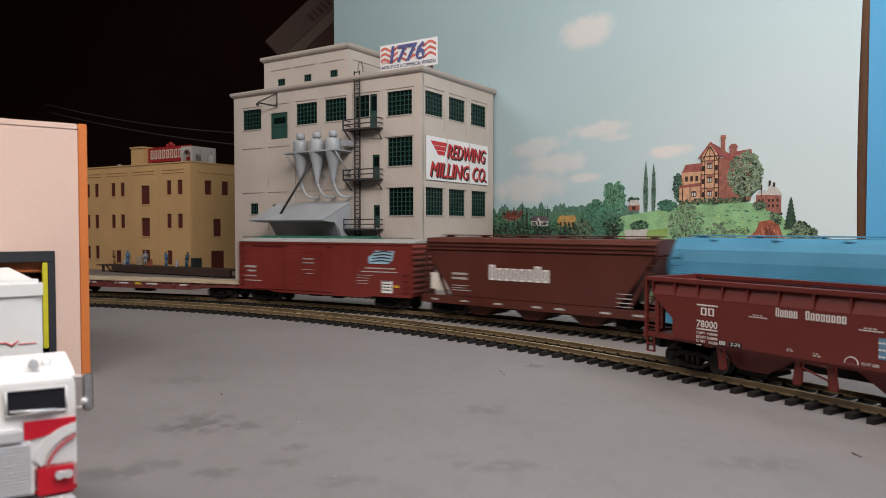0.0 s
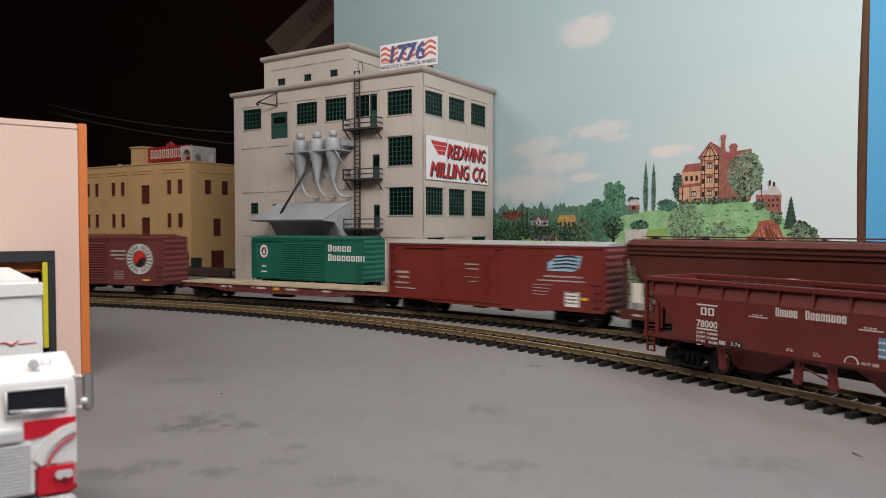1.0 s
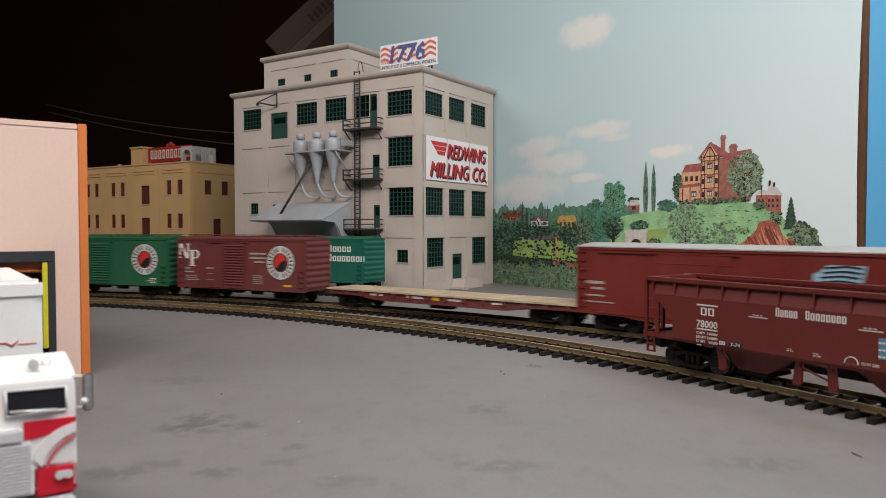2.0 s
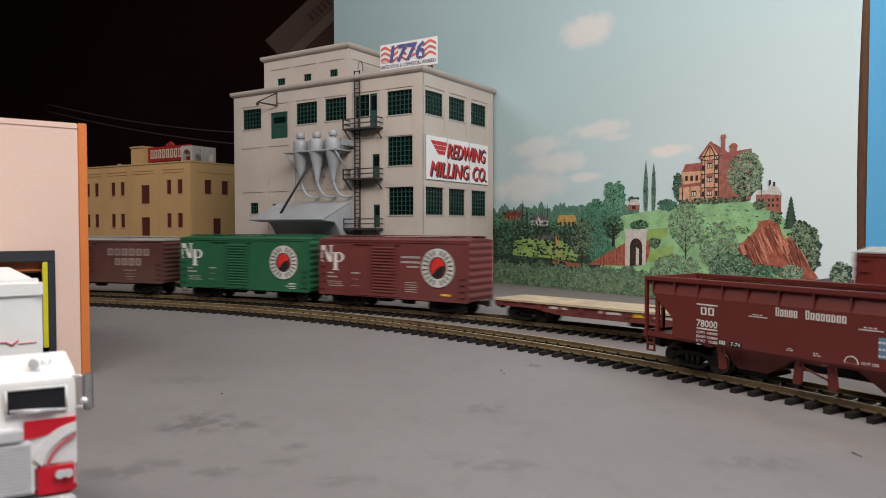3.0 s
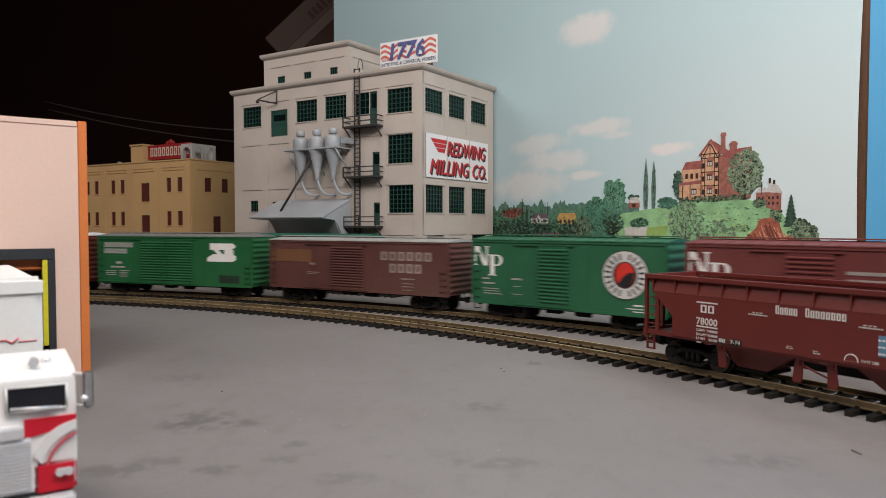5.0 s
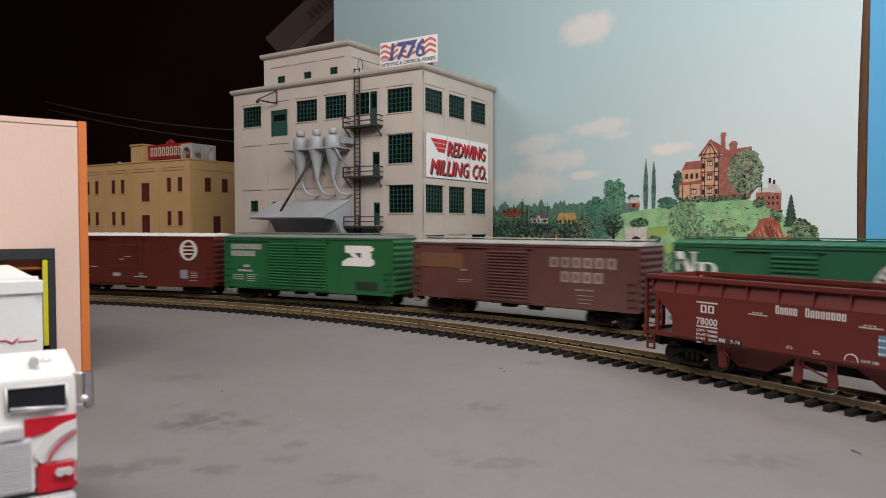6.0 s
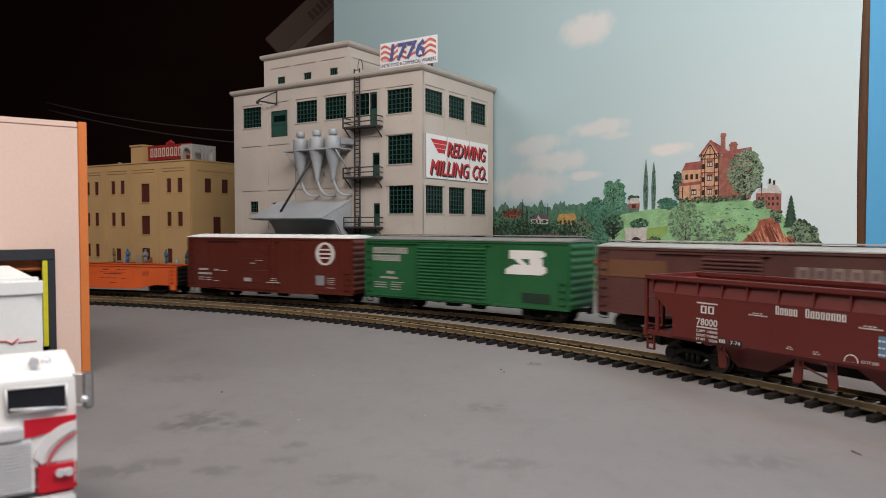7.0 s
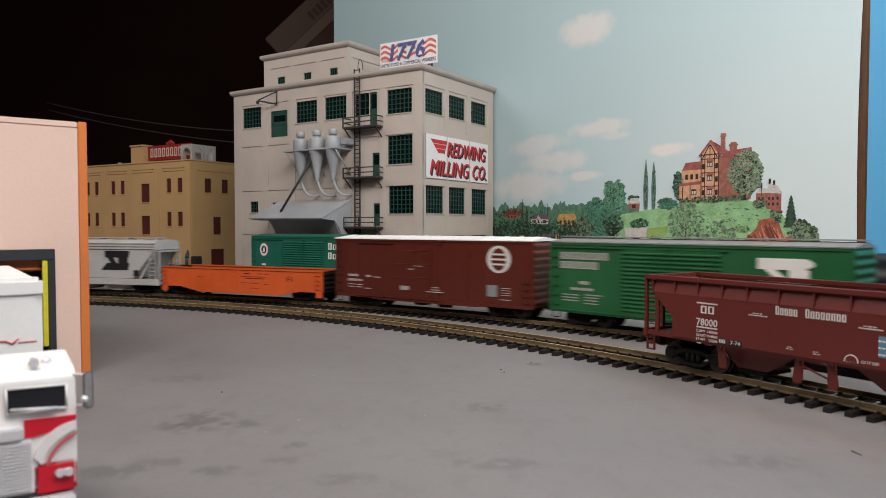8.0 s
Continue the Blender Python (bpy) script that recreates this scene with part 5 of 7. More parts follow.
    for dims in ((0.0066, tx, t0, t0 + 0.002, 0.2141, tt), (0.0066, tx, t1 - 0.002, t1, 0.2141, tt), (tx - 0.002, tx, t0 + 0.002, t1 - 0.002, 0.2141, tt)):
        part("tower_wall", Solid().box(*dims), M_WALL, b)
    part("tower_roof", Solid().box(0.0066, tx - 0.002, t0 + 0.002, t1 - 0.002, tt - 0.003, tt - 0.001), M_TRIM, b)
    for a, c, e, g in ((0.1125, 0.1236, 0.2255, 0.2330), (0.1505, 0.1620, 0.2250, 0.2325), (0.1905, 0.2028, 0.2245, 0.2322)):
        sash(b, lambda u, z, d: (0.0045 + d, u, z), a, c, e, g, 4, 1, M_WINGREEN, M_GLASSDARK, sill=False)
    for a, c in ((0.1030, 0.1360), (0.1440, 0.1760), (0.1830, 0.2130)):
        part("tower_moulding", Solid().box(0.0038, 0.0045, a, c, 0.2425, 0.2432), M_TRIM, b)
    part("tower_moulding", Solid().box(0.012, 0.060, t0 - 0.0007, t0, 0.2425, 0.2432), M_TRIM, b)
    v = [(x + sx * o, y + sy * o, z + 0.0368) for (x, y), (sx, sy) in (((0.0045, t0), (1, 1)), ((tx, t0), (-1, 1)), ((tx, t1), (-1, -1)), ((0.0045, t1), (1, -1))) for o, z in prof]
    part("tower_cornice", Solid().add(v, f), M_TRIM, b)
    # painted company sign on the short face
    board = part("wall_sign", Solid().box(0.0068, 0.1302, -0.0008, -0.0001, 0.1118, 0.1556), M_SIGNWHITE, b, "white sign board with red lettering", bevel=0.0002)
    for i, x in enumerate((0.0436, 0.0887)):
        part("sign_joint", Solid().box(x, x + 0.0009, -0.0012, -0.0008, 0.1095, 0.1556), M_WALL, board)
    face = lambda x, z, o=0.0: Matrix.Translation((x, -0.00095 - o, z)) @ pose(0, 0, 0, 90)
    for txt, x, z, wd, ht in (("REDWING", 0.0440, 0.1362, 0.0800, 0.0146), ("MILLING", 0.0125, 0.1158, 0.0760, 0.0150), ("CO.", 0.0955, 0.1155, 0.0290, 0.0150)):
        for k in range(1, 6):
            lettering("sign_shadow", txt, ht, M_BDECAL, board, face(x + 0.00048 * k, z - 0.00036 * k, 0.00002 * k), wd, 0.30)
        for k in range(3):
            lettering("sign_words", txt, ht, M_SIGNRED, board, face(x + 0.00032 * k - 0.0006, z, 0.00020 + 0.00002 * k), wd, 0.30)
    for i in range(3):
        z1 = 0.1511 - 0.0046 * i
        part("sign_wing", Solid().prism(((0.0136 + 0.0050 * i, z1), (0.0432 - 0.0016 * i, z1), (0.0418 - 0.0016 * i, z1 - 0.0040), (0.0180 + 0.0050 * i, z1 - 0.0040)), -0.0011, -0.0008), M_SIGNRED, board)
        part("sign_wing_edge", Solid().prism(((0.0432 - 0.0016 * i, z1), (0.0440 - 0.0016 * i, z1 - 0.0006), (0.0425 - 0.0016 * i, z1 - 0.0046), (0.0418 - 0.0016 * i, z1 - 0.0040)), -0.0011, -0.0008), M_BDECAL, board)
    # roof billboard on timber struts
    bx = 0.0175
    bill = part("roof_billboard", Solid().box(bx, bx + 0.0012, -0.0060, 0.0650, 0.2262, 0.2535), M_SIGNWHITE, b, "white roof billboard with red and blue print")
    on = lambda y, z, o=0.0: Matrix(((0, 0, -1, bx - 0.0003 - o), (-1, 0, 0, y), (0, 1, 0, z), (0, 0, 0, 1)))
    lettering("billboard_number", "1776", 0.0170, M_NAVY, bill, on(0.0520, 0.2346, 0.0006), 0.0440, 0.15, 0.03)
    lettering("billboard_words", "UNITED FOOD & COMMERCIAL WORKERS", 0.0036, M_INKBLUE, bill, on(0.0642, 0.2286), 0.0690, 0, 0.0)
    lettering("billboard_words", "LOCAL", 0.0030, M_FADEDRED, bill, on(0.0620, 0.2342), 0.0100, 0, 0.0)
    bell = [(0.0170, 0.2362), (0.0118, 0.2362), (0.0126, 0.2376), (0.0130, 0.2398), (0.0158, 0.2398), (0.0162, 0.2376)]
    part("billboard_bell", Solid().prism([(y - 0.0010, z) for y, z in bell], bx - 0.0010, bx, "x"), M_SIGNWHITE, bill)
    for k in range(3):
        for ya, yb in ((0.0640, 0.0500), (0.0490, 0.0420), (0.0380, 0.0310), (0.0260, 0.0200), (0.0110, -0.0050)):
            n = max(3, round((ya - yb) / 0.0016))
            pts = [(ya + (yb - ya) * i / n, 0.2496 - 0.0056 * k) for i in range(n + 1)]
            pts = [(y, z + 0.0019 * math.sin((0.064 - y) * 330.0)) for y, z in pts]
            st = Solid().prism(pts + [(y, z - 0.0027) for y, z in reversed(pts)], bx - 0.0002, bx + 0.0004, "x")
            part("billboard_stripe", st, M_FADEDRED, bill)
    for y in (0.0038, 0.055):
        st = Solid().box(bx + 0.0012, bx + 0.0030, y, y + 0.002, 0.2141, 0.2515)
        st.prism(((bx + 0.003, 0.2470), (bx + 0.003, 0.2435), (bx + 0.009, 0.2141), (bx + 0.0110, 0.2141)), y + 0.0002, y + 0.0018)
        part("billboard_strut", st, M_STRUT, b, "reddish timber strut")
    # ladder and three fire balconies on the long face
    lx = -0.0022
    lad = Solid()
    for y in (0.0768, 0.0836):
        lad.box(lx - 0.0005, lx + 0.0005, y - 0.0006, y + 0.0006, 0.0120, 0.2262)
    n = 50
    for i in range(n):
        z = 0.0140 + 0.2110 * i / (n - 1)
        lad.box(lx - 0.0003, lx + 0.0003, 0.0768, 0.0836, z - 0.0005, z + 0.0005)
    part("fire_ladder", lad, M_IRON, b, "dark iron ladder")
    hoop = Solid().tube([(lx + 0.004 - 0.004 * math.cos(a) - 0.001, 0.0780, 0.2262 + 0.0100 * math.sin(a)) for a in [math.pi * i / 8 for i in range(9)]], 0.0004, 6)
    part("ladder_hoop", hoop, M_IRON, b)
    for zf in (0.1640, 0.1125, 0.0615):
        y0, y1, out = 0.0480, 0.0915, 0.0125
        bal = part("fire_balcony", Solid().box(-out, -0.0002, y0, y1, zf, zf + 0.0018), M_IRON, b, "dark iron balcony")
        r = Solid()
        for z in (zf + 0.0055, zf + 0.0105):
            r.box(-out, -out + 0.0010, y0, y1, z, z + 0.0011)
            for y in (y0, y1 - 0.0010):
                r.box(-out, -0.0002, y, y + 0.0010, z, z + 0.0011)
        for y in (y0, (y0 + y1) / 2, y1 - 0.0011):
            r.box(-out, -out + 0.0011, y, y + 0.0011, zf + 0.0018, zf + 0.0118)
        part("railing", r, M_IRON, bal)
        for y in (y0 + 0.001, y1 - 0.002):
            part("bracket", Solid().prism(((-out + 0.001, zf), (-out + 0.0025, zf), (-0.0004, zf - 0.0085), (-0.0004, zf - 0.0100)), y, y + 0.0009), M_IRON, bal)
    # three dust cyclones on a shelf, their pipes, and the leaning spout
    shelf = part("cyclone_shelf", Solid().box(-0.0240, -0.0005, 0.0900, 0.1660, 0.1432, 0.1448), M_TIN, b, "grey metal shelf", bevel=0.0002)
    for y in (0.092, 0.128, 0.163):
        part("shelf_brace", Solid().cyl((-0.0230, y, 0.1430), (-0.0004, y - 0.001, 0.1180), 0.0008, seg=8), M_TIN, shelf)
    for y in (0.1475, 0.1240, 0.1015):
        x = -0.0155
        cy = Solid().lathe(((0.0014, -0.0330), (0.0021, -0.0275), (0.0076, -0.0010), (0.0081, 0.0), (0.0081, 0.0132), (0.0077, 0.0144), (0.0030, 0.0152), (0.0030, 0.0168)), x, y, 0.1420, 22)
        cyc = part("dust_cyclone", cy, M_TIN, b, "grey sheet metal dust cyclone")
        part("cap", Solid().lathe(((0.0042, 0), (0.0046, 0.0003), (0.0046, 0.0052), (0.0041, 0.0058)), x, y, 0.1588, 20), M_TIN, cyc)
        pts = [(x, y, 0.1130), (x + 0.0006, y - 0.0012, 0.1080), (x + 0.0018, y - 0.0038, 0.1015), (x + 0.0032, y - 0.0058, 0.0984), (x + 0.0055, y - 0.0075, 0.0966),
               (x + 0.0090, y - 0.0095, 0.0960), (x + 0.0125, y - 0.0110, 0.0963), (-0.0002, y - 0.0120, 0.0970)]
        part("outlet_pipe", Solid().tube(pts, 0.0014, 12), M_TIN, cyc)
    part("inlet_duct", Solid().box(-0.0130, -0.0003, 0.0850, 0.0940, 0.1480, 0.1545), M_TIN, b, bevel=0.0006)
    part("leaning_spout", Solid().cyl((-0.0300, 0.1635, 0.0790), (-0.0175, 0.1290, 0.1350), 0.0014, seg=6), M_IRON, b, "dark metal grain spout")
    # the loading hood
    hood = Solid().prism(((-0.0445, 0.0712), (-0.0003, 0.0905), (-0.0003, 0.0918), (-0.0450, 0.0722)), 0.0905, 0.1960)
    part("loading_hood", hood, M_TIN, b, "grey sheet metal loading hood")
    for y in (0.0907, 0.1850):
        part("hood_cheek", Solid().prism(((-0.0002, 0.0900), (-0.0430, 0.0712), (-0.0260, 0.0695), (-0.0190, 0.0620), (-0.0120, 0.0500), (-0.0002, 0.0500)), y, y + 0.0010), M_TIN, b)
    part("hood_bin", Solid().prism(((-0.0255, 0.0694), (-0.0245, 0.0694), (-0.0105, 0.0480), (-0.0115, 0.0480)), 0.0918, 0.1848), M_TIN, b, "sloping grey bin front under the hood")
    part("hood_soffit", Solid().prism(((-0.0425, 0.0708), (-0.0258, 0.0696), (-0.0258, 0.0702), (-0.0425, 0.0714)), 0.0918, 0.1955), M_TIN, b)
    # jib crane above the top door
    jib = Solid().cyl((-0.0003, 0.1985, 0.2155), (-0.0150, 0.2140, 0.2045), 0.0007, seg=6).cyl((-0.0003, 0.1985, 0.2010), (-0.0150, 0.2140, 0.2045), 0.0009, seg=6).cyl((-0.0006, 0.1985, 0.2005), (-0.0006, 0.1985, 0.2158), 0.0007, seg=6)
    part("jib_crane", jib.ball((-0.0150, 0.2140, 0.2025), 0.0020), M_IRON, b, "dark iron jib")
    # door steps and dock
    steps = Solid().prism(((0.0520, 0.0), (0.0960, 0.0), (0.0840, 0.0098), (0.0560, 0.0098)), -0.0160, -0.0005)
    steps.box(0.0500, 0.0560, -0.0200, -0.0005, 0, 0.0030)
    part("door_steps", steps, M_WALL, b, bevel=0.0004)
    part("side_dock", Solid().box(Wm + 0.0002, Wm + 0.0130, 0.0040, 0.0400, 0, 0.0170), M_WALL, b, bevel=0.0004)
    return b


M_SIGNWHITE = paint("sign_white", (0.74, 0.74, 0.74), 0.5, vary=0.03)
M_SIGNRED = paint("sign_red", (0.50, 0.025, 0.03), 0.5, vary=0.06, bump=0)
M_NAVY = paint("faded_navy_print", (0.085, 0.095, 0.25), 0.55, vary=0.25, size=0.006, bump=0)
M_INKBLUE = paint("dark_blue_print", (0.06, 0.065, 0.13), 0.55, bump=0)
M_FADEDRED = paint("faded_red_print", (0.55, 0.13, 0.10), 0.55, vary=0.3, size=0.006, bump=0)
M_STRUT = paint("red_timber", (0.28, 0.09, 0.045), 0.7)
mill_building()


# ---- the ochre warehouse behind ----
def warehouse():
    b = thing("warehouse", "ochre yellow warehouse model with maroon shutters", "building", pose(-0.347, 0.98, 0, 0, 0, 59.3))
    Lw, Ww, top, base = 0.42, 0.24, 0.1535, 0.0
    front = lambda u, z, d: (d, u, z)
    sidew = lambda u, z, d: (u, d, z)
    cols = [(0.0166, 0.0272), (0.0400, 0.0498)]
    for k in (1, 2, 3, 4):
        cols += [(0.0166 + 0.0 + 0.1055 * 0 + o, 0.0266 + o) for o in ((0.1270, 0.1490) if k == 1 else (0.1895, 0.2115) if k == 2 else (0.2950, 0.3170) if k == 3 else ())]
    wins = [(a, c, z0, z1) for a, c in cols for z0, z1 in ((0.1105, 0.1303), (0.0634, 0.0833))]
    wins += [(a, c, 0.0166, 0.0360) for a, c in cols if a > 0.2]
    drs = [(0.0868, 0.1058, 0.0976, 0.1243), (0.0868, 0.1058, 0.0513, 0.0780), (0.0873, 0.1057, 0.0115, 0.0315), (0.0392, 0.0499, 0.0115, 0.0316), (0.1536, 0.1657, 0.0115, 0.0299)]
    wins2 = [(0.0249, 0.0370, 0.1105, 0.1304), (0.0555, 0.0676, 0.1107, 0.1305)]
    drs2 = [(0.0396, 0.0538, 0.0513, 0.0764), (0.0350, 0.0592, 0.0040, 0.0307)]
    part("front_wall", facade(Lw, top, wins + drs, 0.003, front), M_YELLOW, b)
    part("side_wall", facade(Ww, top, wins2 + drs2, 0.003, sidew, 0.0031), M_YELLOW, b)
    part("back_wall", Solid().box(0.0031, Ww, Lw - 0.003, Lw, 0, top), M_YELLOW, b)
    part("end_wall", Solid().box(Ww - 0.003, Ww, 0.0031, Lw - 0.0031, 0, top), M_YELLOW, b)
    part("roof", Solid().box(0.0031, Ww - 0.0031, 0.0031, Lw - 0.0031, top - 0.003, top - 0.001), M_TRIM, b)
    part("coping", Solid().box(-0.0012, 0.0042, -0.0012, Lw, top, top + 0.0020).box(0.0042, Ww, -0.0012, 0.0042, top, top + 0.0020), M_YELLOW, b, bevel=0.0003)
    for place, hs in ((front, wins + drs), (sidew, wins2 + drs2)):
        for u0, u1, z0, z1 in hs:
            n = max(2, round((u1 - u0) / 0.0035))
            poly = [(u1, 0.0028), (u0, 0.0028)]
            for i in range(n):
                a, c = u0 + (u1 - u0) * i / n, u0 + (u1 - u0) * (i + 1) / n
                poly += [(a, 0.0019), (a + 0.0002, 0.0014), (c - 0.0002, 0.0014), (c, 0.0019)]
            so = Solid().prism(poly, z0, z1, "z")
            so.v = [tuple(place(x, z, y)) for x, y, z in so.v]
            sh = part("shutter", so, M_MAROON, b)
            si = Solid().box(u0 - 0.001, u1 + 0.001, -0.0008, 0.0006, z0 - 0.0014, z0 - 0.0001)
            si.v = [tuple(place(x, z, y)) for x, y, z in si.v]
            part("sill", si, M_YELLOW, sh)
    for u in (0.0, 0.0655, 0.1260, 0.1880, 0.2500, 0.3120, 0.3740):
        part("pilaster", Solid().box(-0.0010, -0.0001, u, u + 0.0075, 0, 0.1440), M_YELLOW, b)
    for u in (0.0005, 0.0800, 0.1600):
        part("pilaster", Solid().box(u, u + 0.0075, -0.0010, -0.0001, 0, 0.1440), M_YELLOW, b)
    for u in (0.0120, 0.0760, 0.1370, 0.2000, 0.2620):
        part("frieze", Solid().box(-0.0009, -0.0001, u, u + 0.046, 0.1445, 0.1465).box(-0.0009, -0.0001, u, u + 0.046, 0.1405, 0.1418), M_YELLOW, b)
    part("frieze", Solid().box(0.012, 0.075, -0.0009, -0.0001, 0.1405, 0.1418), M_YELLOW, b)
    part("chimney", Solid().box(0.004, 0.022, 0.1060, 0.1330, 0.1505, 0.1790).box(0.0025, 0.0235, 0.1045, 0.1345, 0.1790, 0.1815), M_YELLOW, b, bevel=0.0005)
    board = part("roof_sign", Solid().box(0.0120, 0.0135, 0.0120, 0.1045, 0.1585, 0.1795), M_SIGNRED2, b, "red roof sign with cream letter blocks")
    letters = Solid()
    for i, hgt in enumerate((1, 1, 1, 1, 1, 1, 1, 1, 1, 1)):
        y = 0.0985 - 0.0086 * i
        z0, z1 = 0.1630, 0.1755
        for a, c, e, g in ((0, 0.0016, z0, z1), (0.0042, 0.0058, z0, z1), (0.0016, 0.0042, z0, z0 + 0.0016), (0.0016, 0.0042, z1 - 0.0016, z1)):
            letters.box(0.0116, 0.0121, y - c, y - a, e, g)
    part("letter_blocks", letters, M_SIGNCREAM, board, "cream letter blocks")
    for y in (0.020, 0.060, 0.098):
        part("sign_post", Solid().box(0.0136, 0.0150, y, y + 0.0014, 0.1505, 0.1700), M_IRON, b)
    part("sign_crest", Solid().ball((0.013, 0.0560, 0.1820), 0.0042, 0.4, 1.3, 1).ball((0.013, 0.0500, 0.1808), 0.0026, 0.4, 1.2, 1).ball((0.013, 0.0630, 0.1808), 0.0030, 0.4, 1.2, 1), M_SIGNRED2, b, "red crest on the sign")
    # arched rooftop house
    arch = lambda a, c, z0, z1: [(a, z0), (a, z1 - (c - a) * 0.4), (a + (c - a) * 0.2, z1 - (c - a) * 0.12), (a + (c - a) * 0.5, z1), (a + (c - a) * 0.8, z1 - (c - a) * 0.12), (c, z1 - (c - a) * 0.4), (c, z0)]
    for nm, place, spans in (("arched_front", lambda y, z, d: (0.004 + d, y, z), ((0.0005, 0.0235),)), ("arched_side", lambda x, z, d: (x, 0.0005 + d, z), ((0.0055, 0.0245), (0.0255, 0.0445)))):
        so = Solid()
        for a, c in spans:
            zt, zb = 0.1765, 0.1505
            hole = arch(a + 0.004, c - 0.004, zb, zt - 0.004)
            outer = [(a, zb), (a, zt), (a + (c - a) * 0.2, zt), (a + (c - a) * 0.5, zt), (a + (c - a) * 0.8, zt), (c, zt), (c, zb)]
            n = len(hole)
            v = [tuple(place(u, z, d)) for d in (0.0, 0.0014) for u, z in outer + hole]
            f = []
            for i in range(n - 1):
                f += [(i, i + 1, n + i + 1, n + i), (2 * n + i, 3 * n + i, 3 * n + i + 1, 2 * n + i + 1), (i, 2 * n + i, 2 * n + i + 1, i + 1), (n + i, n + i + 1, 3 * n + i + 1, 3 * n + i)]
            so.add(v, f)
        part(nm, so, M_PENT, b, "grey arched rooftop housing")
    part("housing_back", Solid().box(0.044, 0.0455, 0.0005, 0.0235, 0.1505, 0.1765).box(0.006, 0.044, 0.0220, 0.0235, 0.1505, 0.1765), M_PENT, b)
    part("roof_vent", Solid().lathe(((0.0012, 0), (0.0012, 0.004), (0.0030, 0.0045), (0.0030, 0.0060)), 0.010, 0.1680, 0.1525, 12), M_TIN, b)
    part("roof_hatch", Solid().box(0.006, 0.014, 0.150, 0.175, 0.1525, 0.1565), M_TIN, b, bevel=0.0004)
    return b


M_SIGNRED2 = paint("dull_red_sign", (0.30, 0.015, 0.015), 0.6)
M_SIGNCREAM = paint("cream_letters", (0.60, 0.52, 0.42), 0.6, bump=0)
M_PENT = paint("pale_grey_housing", (0.40, 0.38, 0.36), 0.7)
warehouse()


def loading_platform():
    m = pose(-0.347, 0.98, 0, 0, 0, 59.3)
    p = thing("loading_platform", "dark brown wooden loading platform along the warehouse", "platform", m)
    for i in range(46):
        y = -0.110 + 0.0060 * i
        part("plank", Solid().box(-0.0320, -0.0013, y + 0.0002, y + 0.0058, 0.0088, 0.0102), M_WOODDOCK, p)
    part("front_board", Solid().box(-0.0322, -0.0310, -0.110, 0.130, 0.0015, 0.0087), M_WOODDOCK, p)
    for i in range(10):
        y = -0.1095 + 0.029 * i
        part("post", Solid().box(-0.0308, -0.0280, y, y + 0.003, 0, 0.0087), M_WOODDOCK, p)
        part("post", Solid().box(-0.0045, -0.0020, y, y + 0.003, 0, 0.0087), M_WOODDOCK, p)
    part("brace", Solid().prism(((0.132, 0.0), (0.135, 0.0), (0.146, 0.0087), (0.143, 0.0087)), -0.0305, -0.0290, "x"), M_WOODDOCK, p)
    return p


loading_platform()


def figure(y, x, turn, material, label, lean=0.0):
    """A small painted model figure as one plain shape."""
    so = Solid()
    for s in (-1, 1):
        so.cyl((s * 0.0013, 0.0, 0.0), (s * 0.0009, lean * 0.3, 0.0098), 0.0011, 0.0014, 8)
        so.ball((s * 0.0013, -0.0008, 0.0007), 0.0010, 1, 1.8, 0.7, 8, 4)
        so.cyl((s * 0.0026, lean, 0.0160), (s * 0.0031, -0.0016 + lean, 0.0100), 0.0009, 0.0007, 8)
    so.cyl((0, lean * 0.3, 0.0094), (0, lean, 0.0165), 0.0020, 0.0025, 10).ball((0, lean, 0.0165), 0.0023, 1.1, 0.8, 0.5).ball((0, lean * 1.1, 0.0192), 0.0014, 1, 1, 1.2)
    ob = new("model_figure", so.mesh("model_figure", material))
    ob.matrix_basis = pose(-0.347, 0.98, 0, 0, 0, 59.3) @ pose(x, y, 0.0102, 0, 0, turn)
    return tagged(ob, label, "model figure", "figures on the platform")


for y, x, turn, col, lb, lean in ((0.1476, -0.015, 60, (0.20, 0.12, 0.05), "small tan model figure standing on the platform", 0.001), (0.1171, -0.015, 0, (0.06, 0.14, 0.26), "small blue model figure standing on the platform", 0.0),
                                  (0.0772, -0.015, -30, (0.22, 0.22, 0.24), "small grey-white model figure on the platform", 0.0), (0.0328, -0.015, 20, (0.05, 0.12, 0.22), "small blue model figure holding a load", 0.0005), (-0.0085, -0.015, -90, (0.03, 0.07, 0.09), "small dark teal model figure bending forward", 0.002)):
    figure(y, x, turn, paint("figure_paint", col, 0.6, vary=0.35, size=0.004), lb, lean)


def on_platform(name, label, solid, material, y, x):
    t = new(name, solid.mesh(name, material, 0.0003))
    t.matrix_basis = pose(-0.347, 0.98, 0, 0, 0, 59.3) @ pose(x, y, 0.0102)
    return tagged(t, label, name.replace("_", " "), "freight on the platform")


on_platform("crate", "dark crate standing on the platform", Solid().box(-0.005, 0.005, -0.005, 0.005, 0, 0.0125), M_CHARCOAL, -0.0200, -0.008)
on_platform("crate", "tan wooden crate on the platform", Solid().box(-0.004, 0.004, -0.008, 0.008, 0, 0.0120), M_DECK, 0.0985, -0.006)
on_platform("milk_can", "pale metal milk can on the platform", Solid().lathe(((0.002, 0), (0.0024, 0.005), (0.0012, 0.007), (0.0016, 0.009)), seg=12), M_TIN, 0.1250, -0.014)
on_platform("milk_can", "pale metal milk can on the platform", Solid().lathe(((0.002, 0), (0.0024, 0.005), (0.0012, 0.007), (0.0016, 0.009)), seg=12), M_TIN, 0.0100, -0.016)
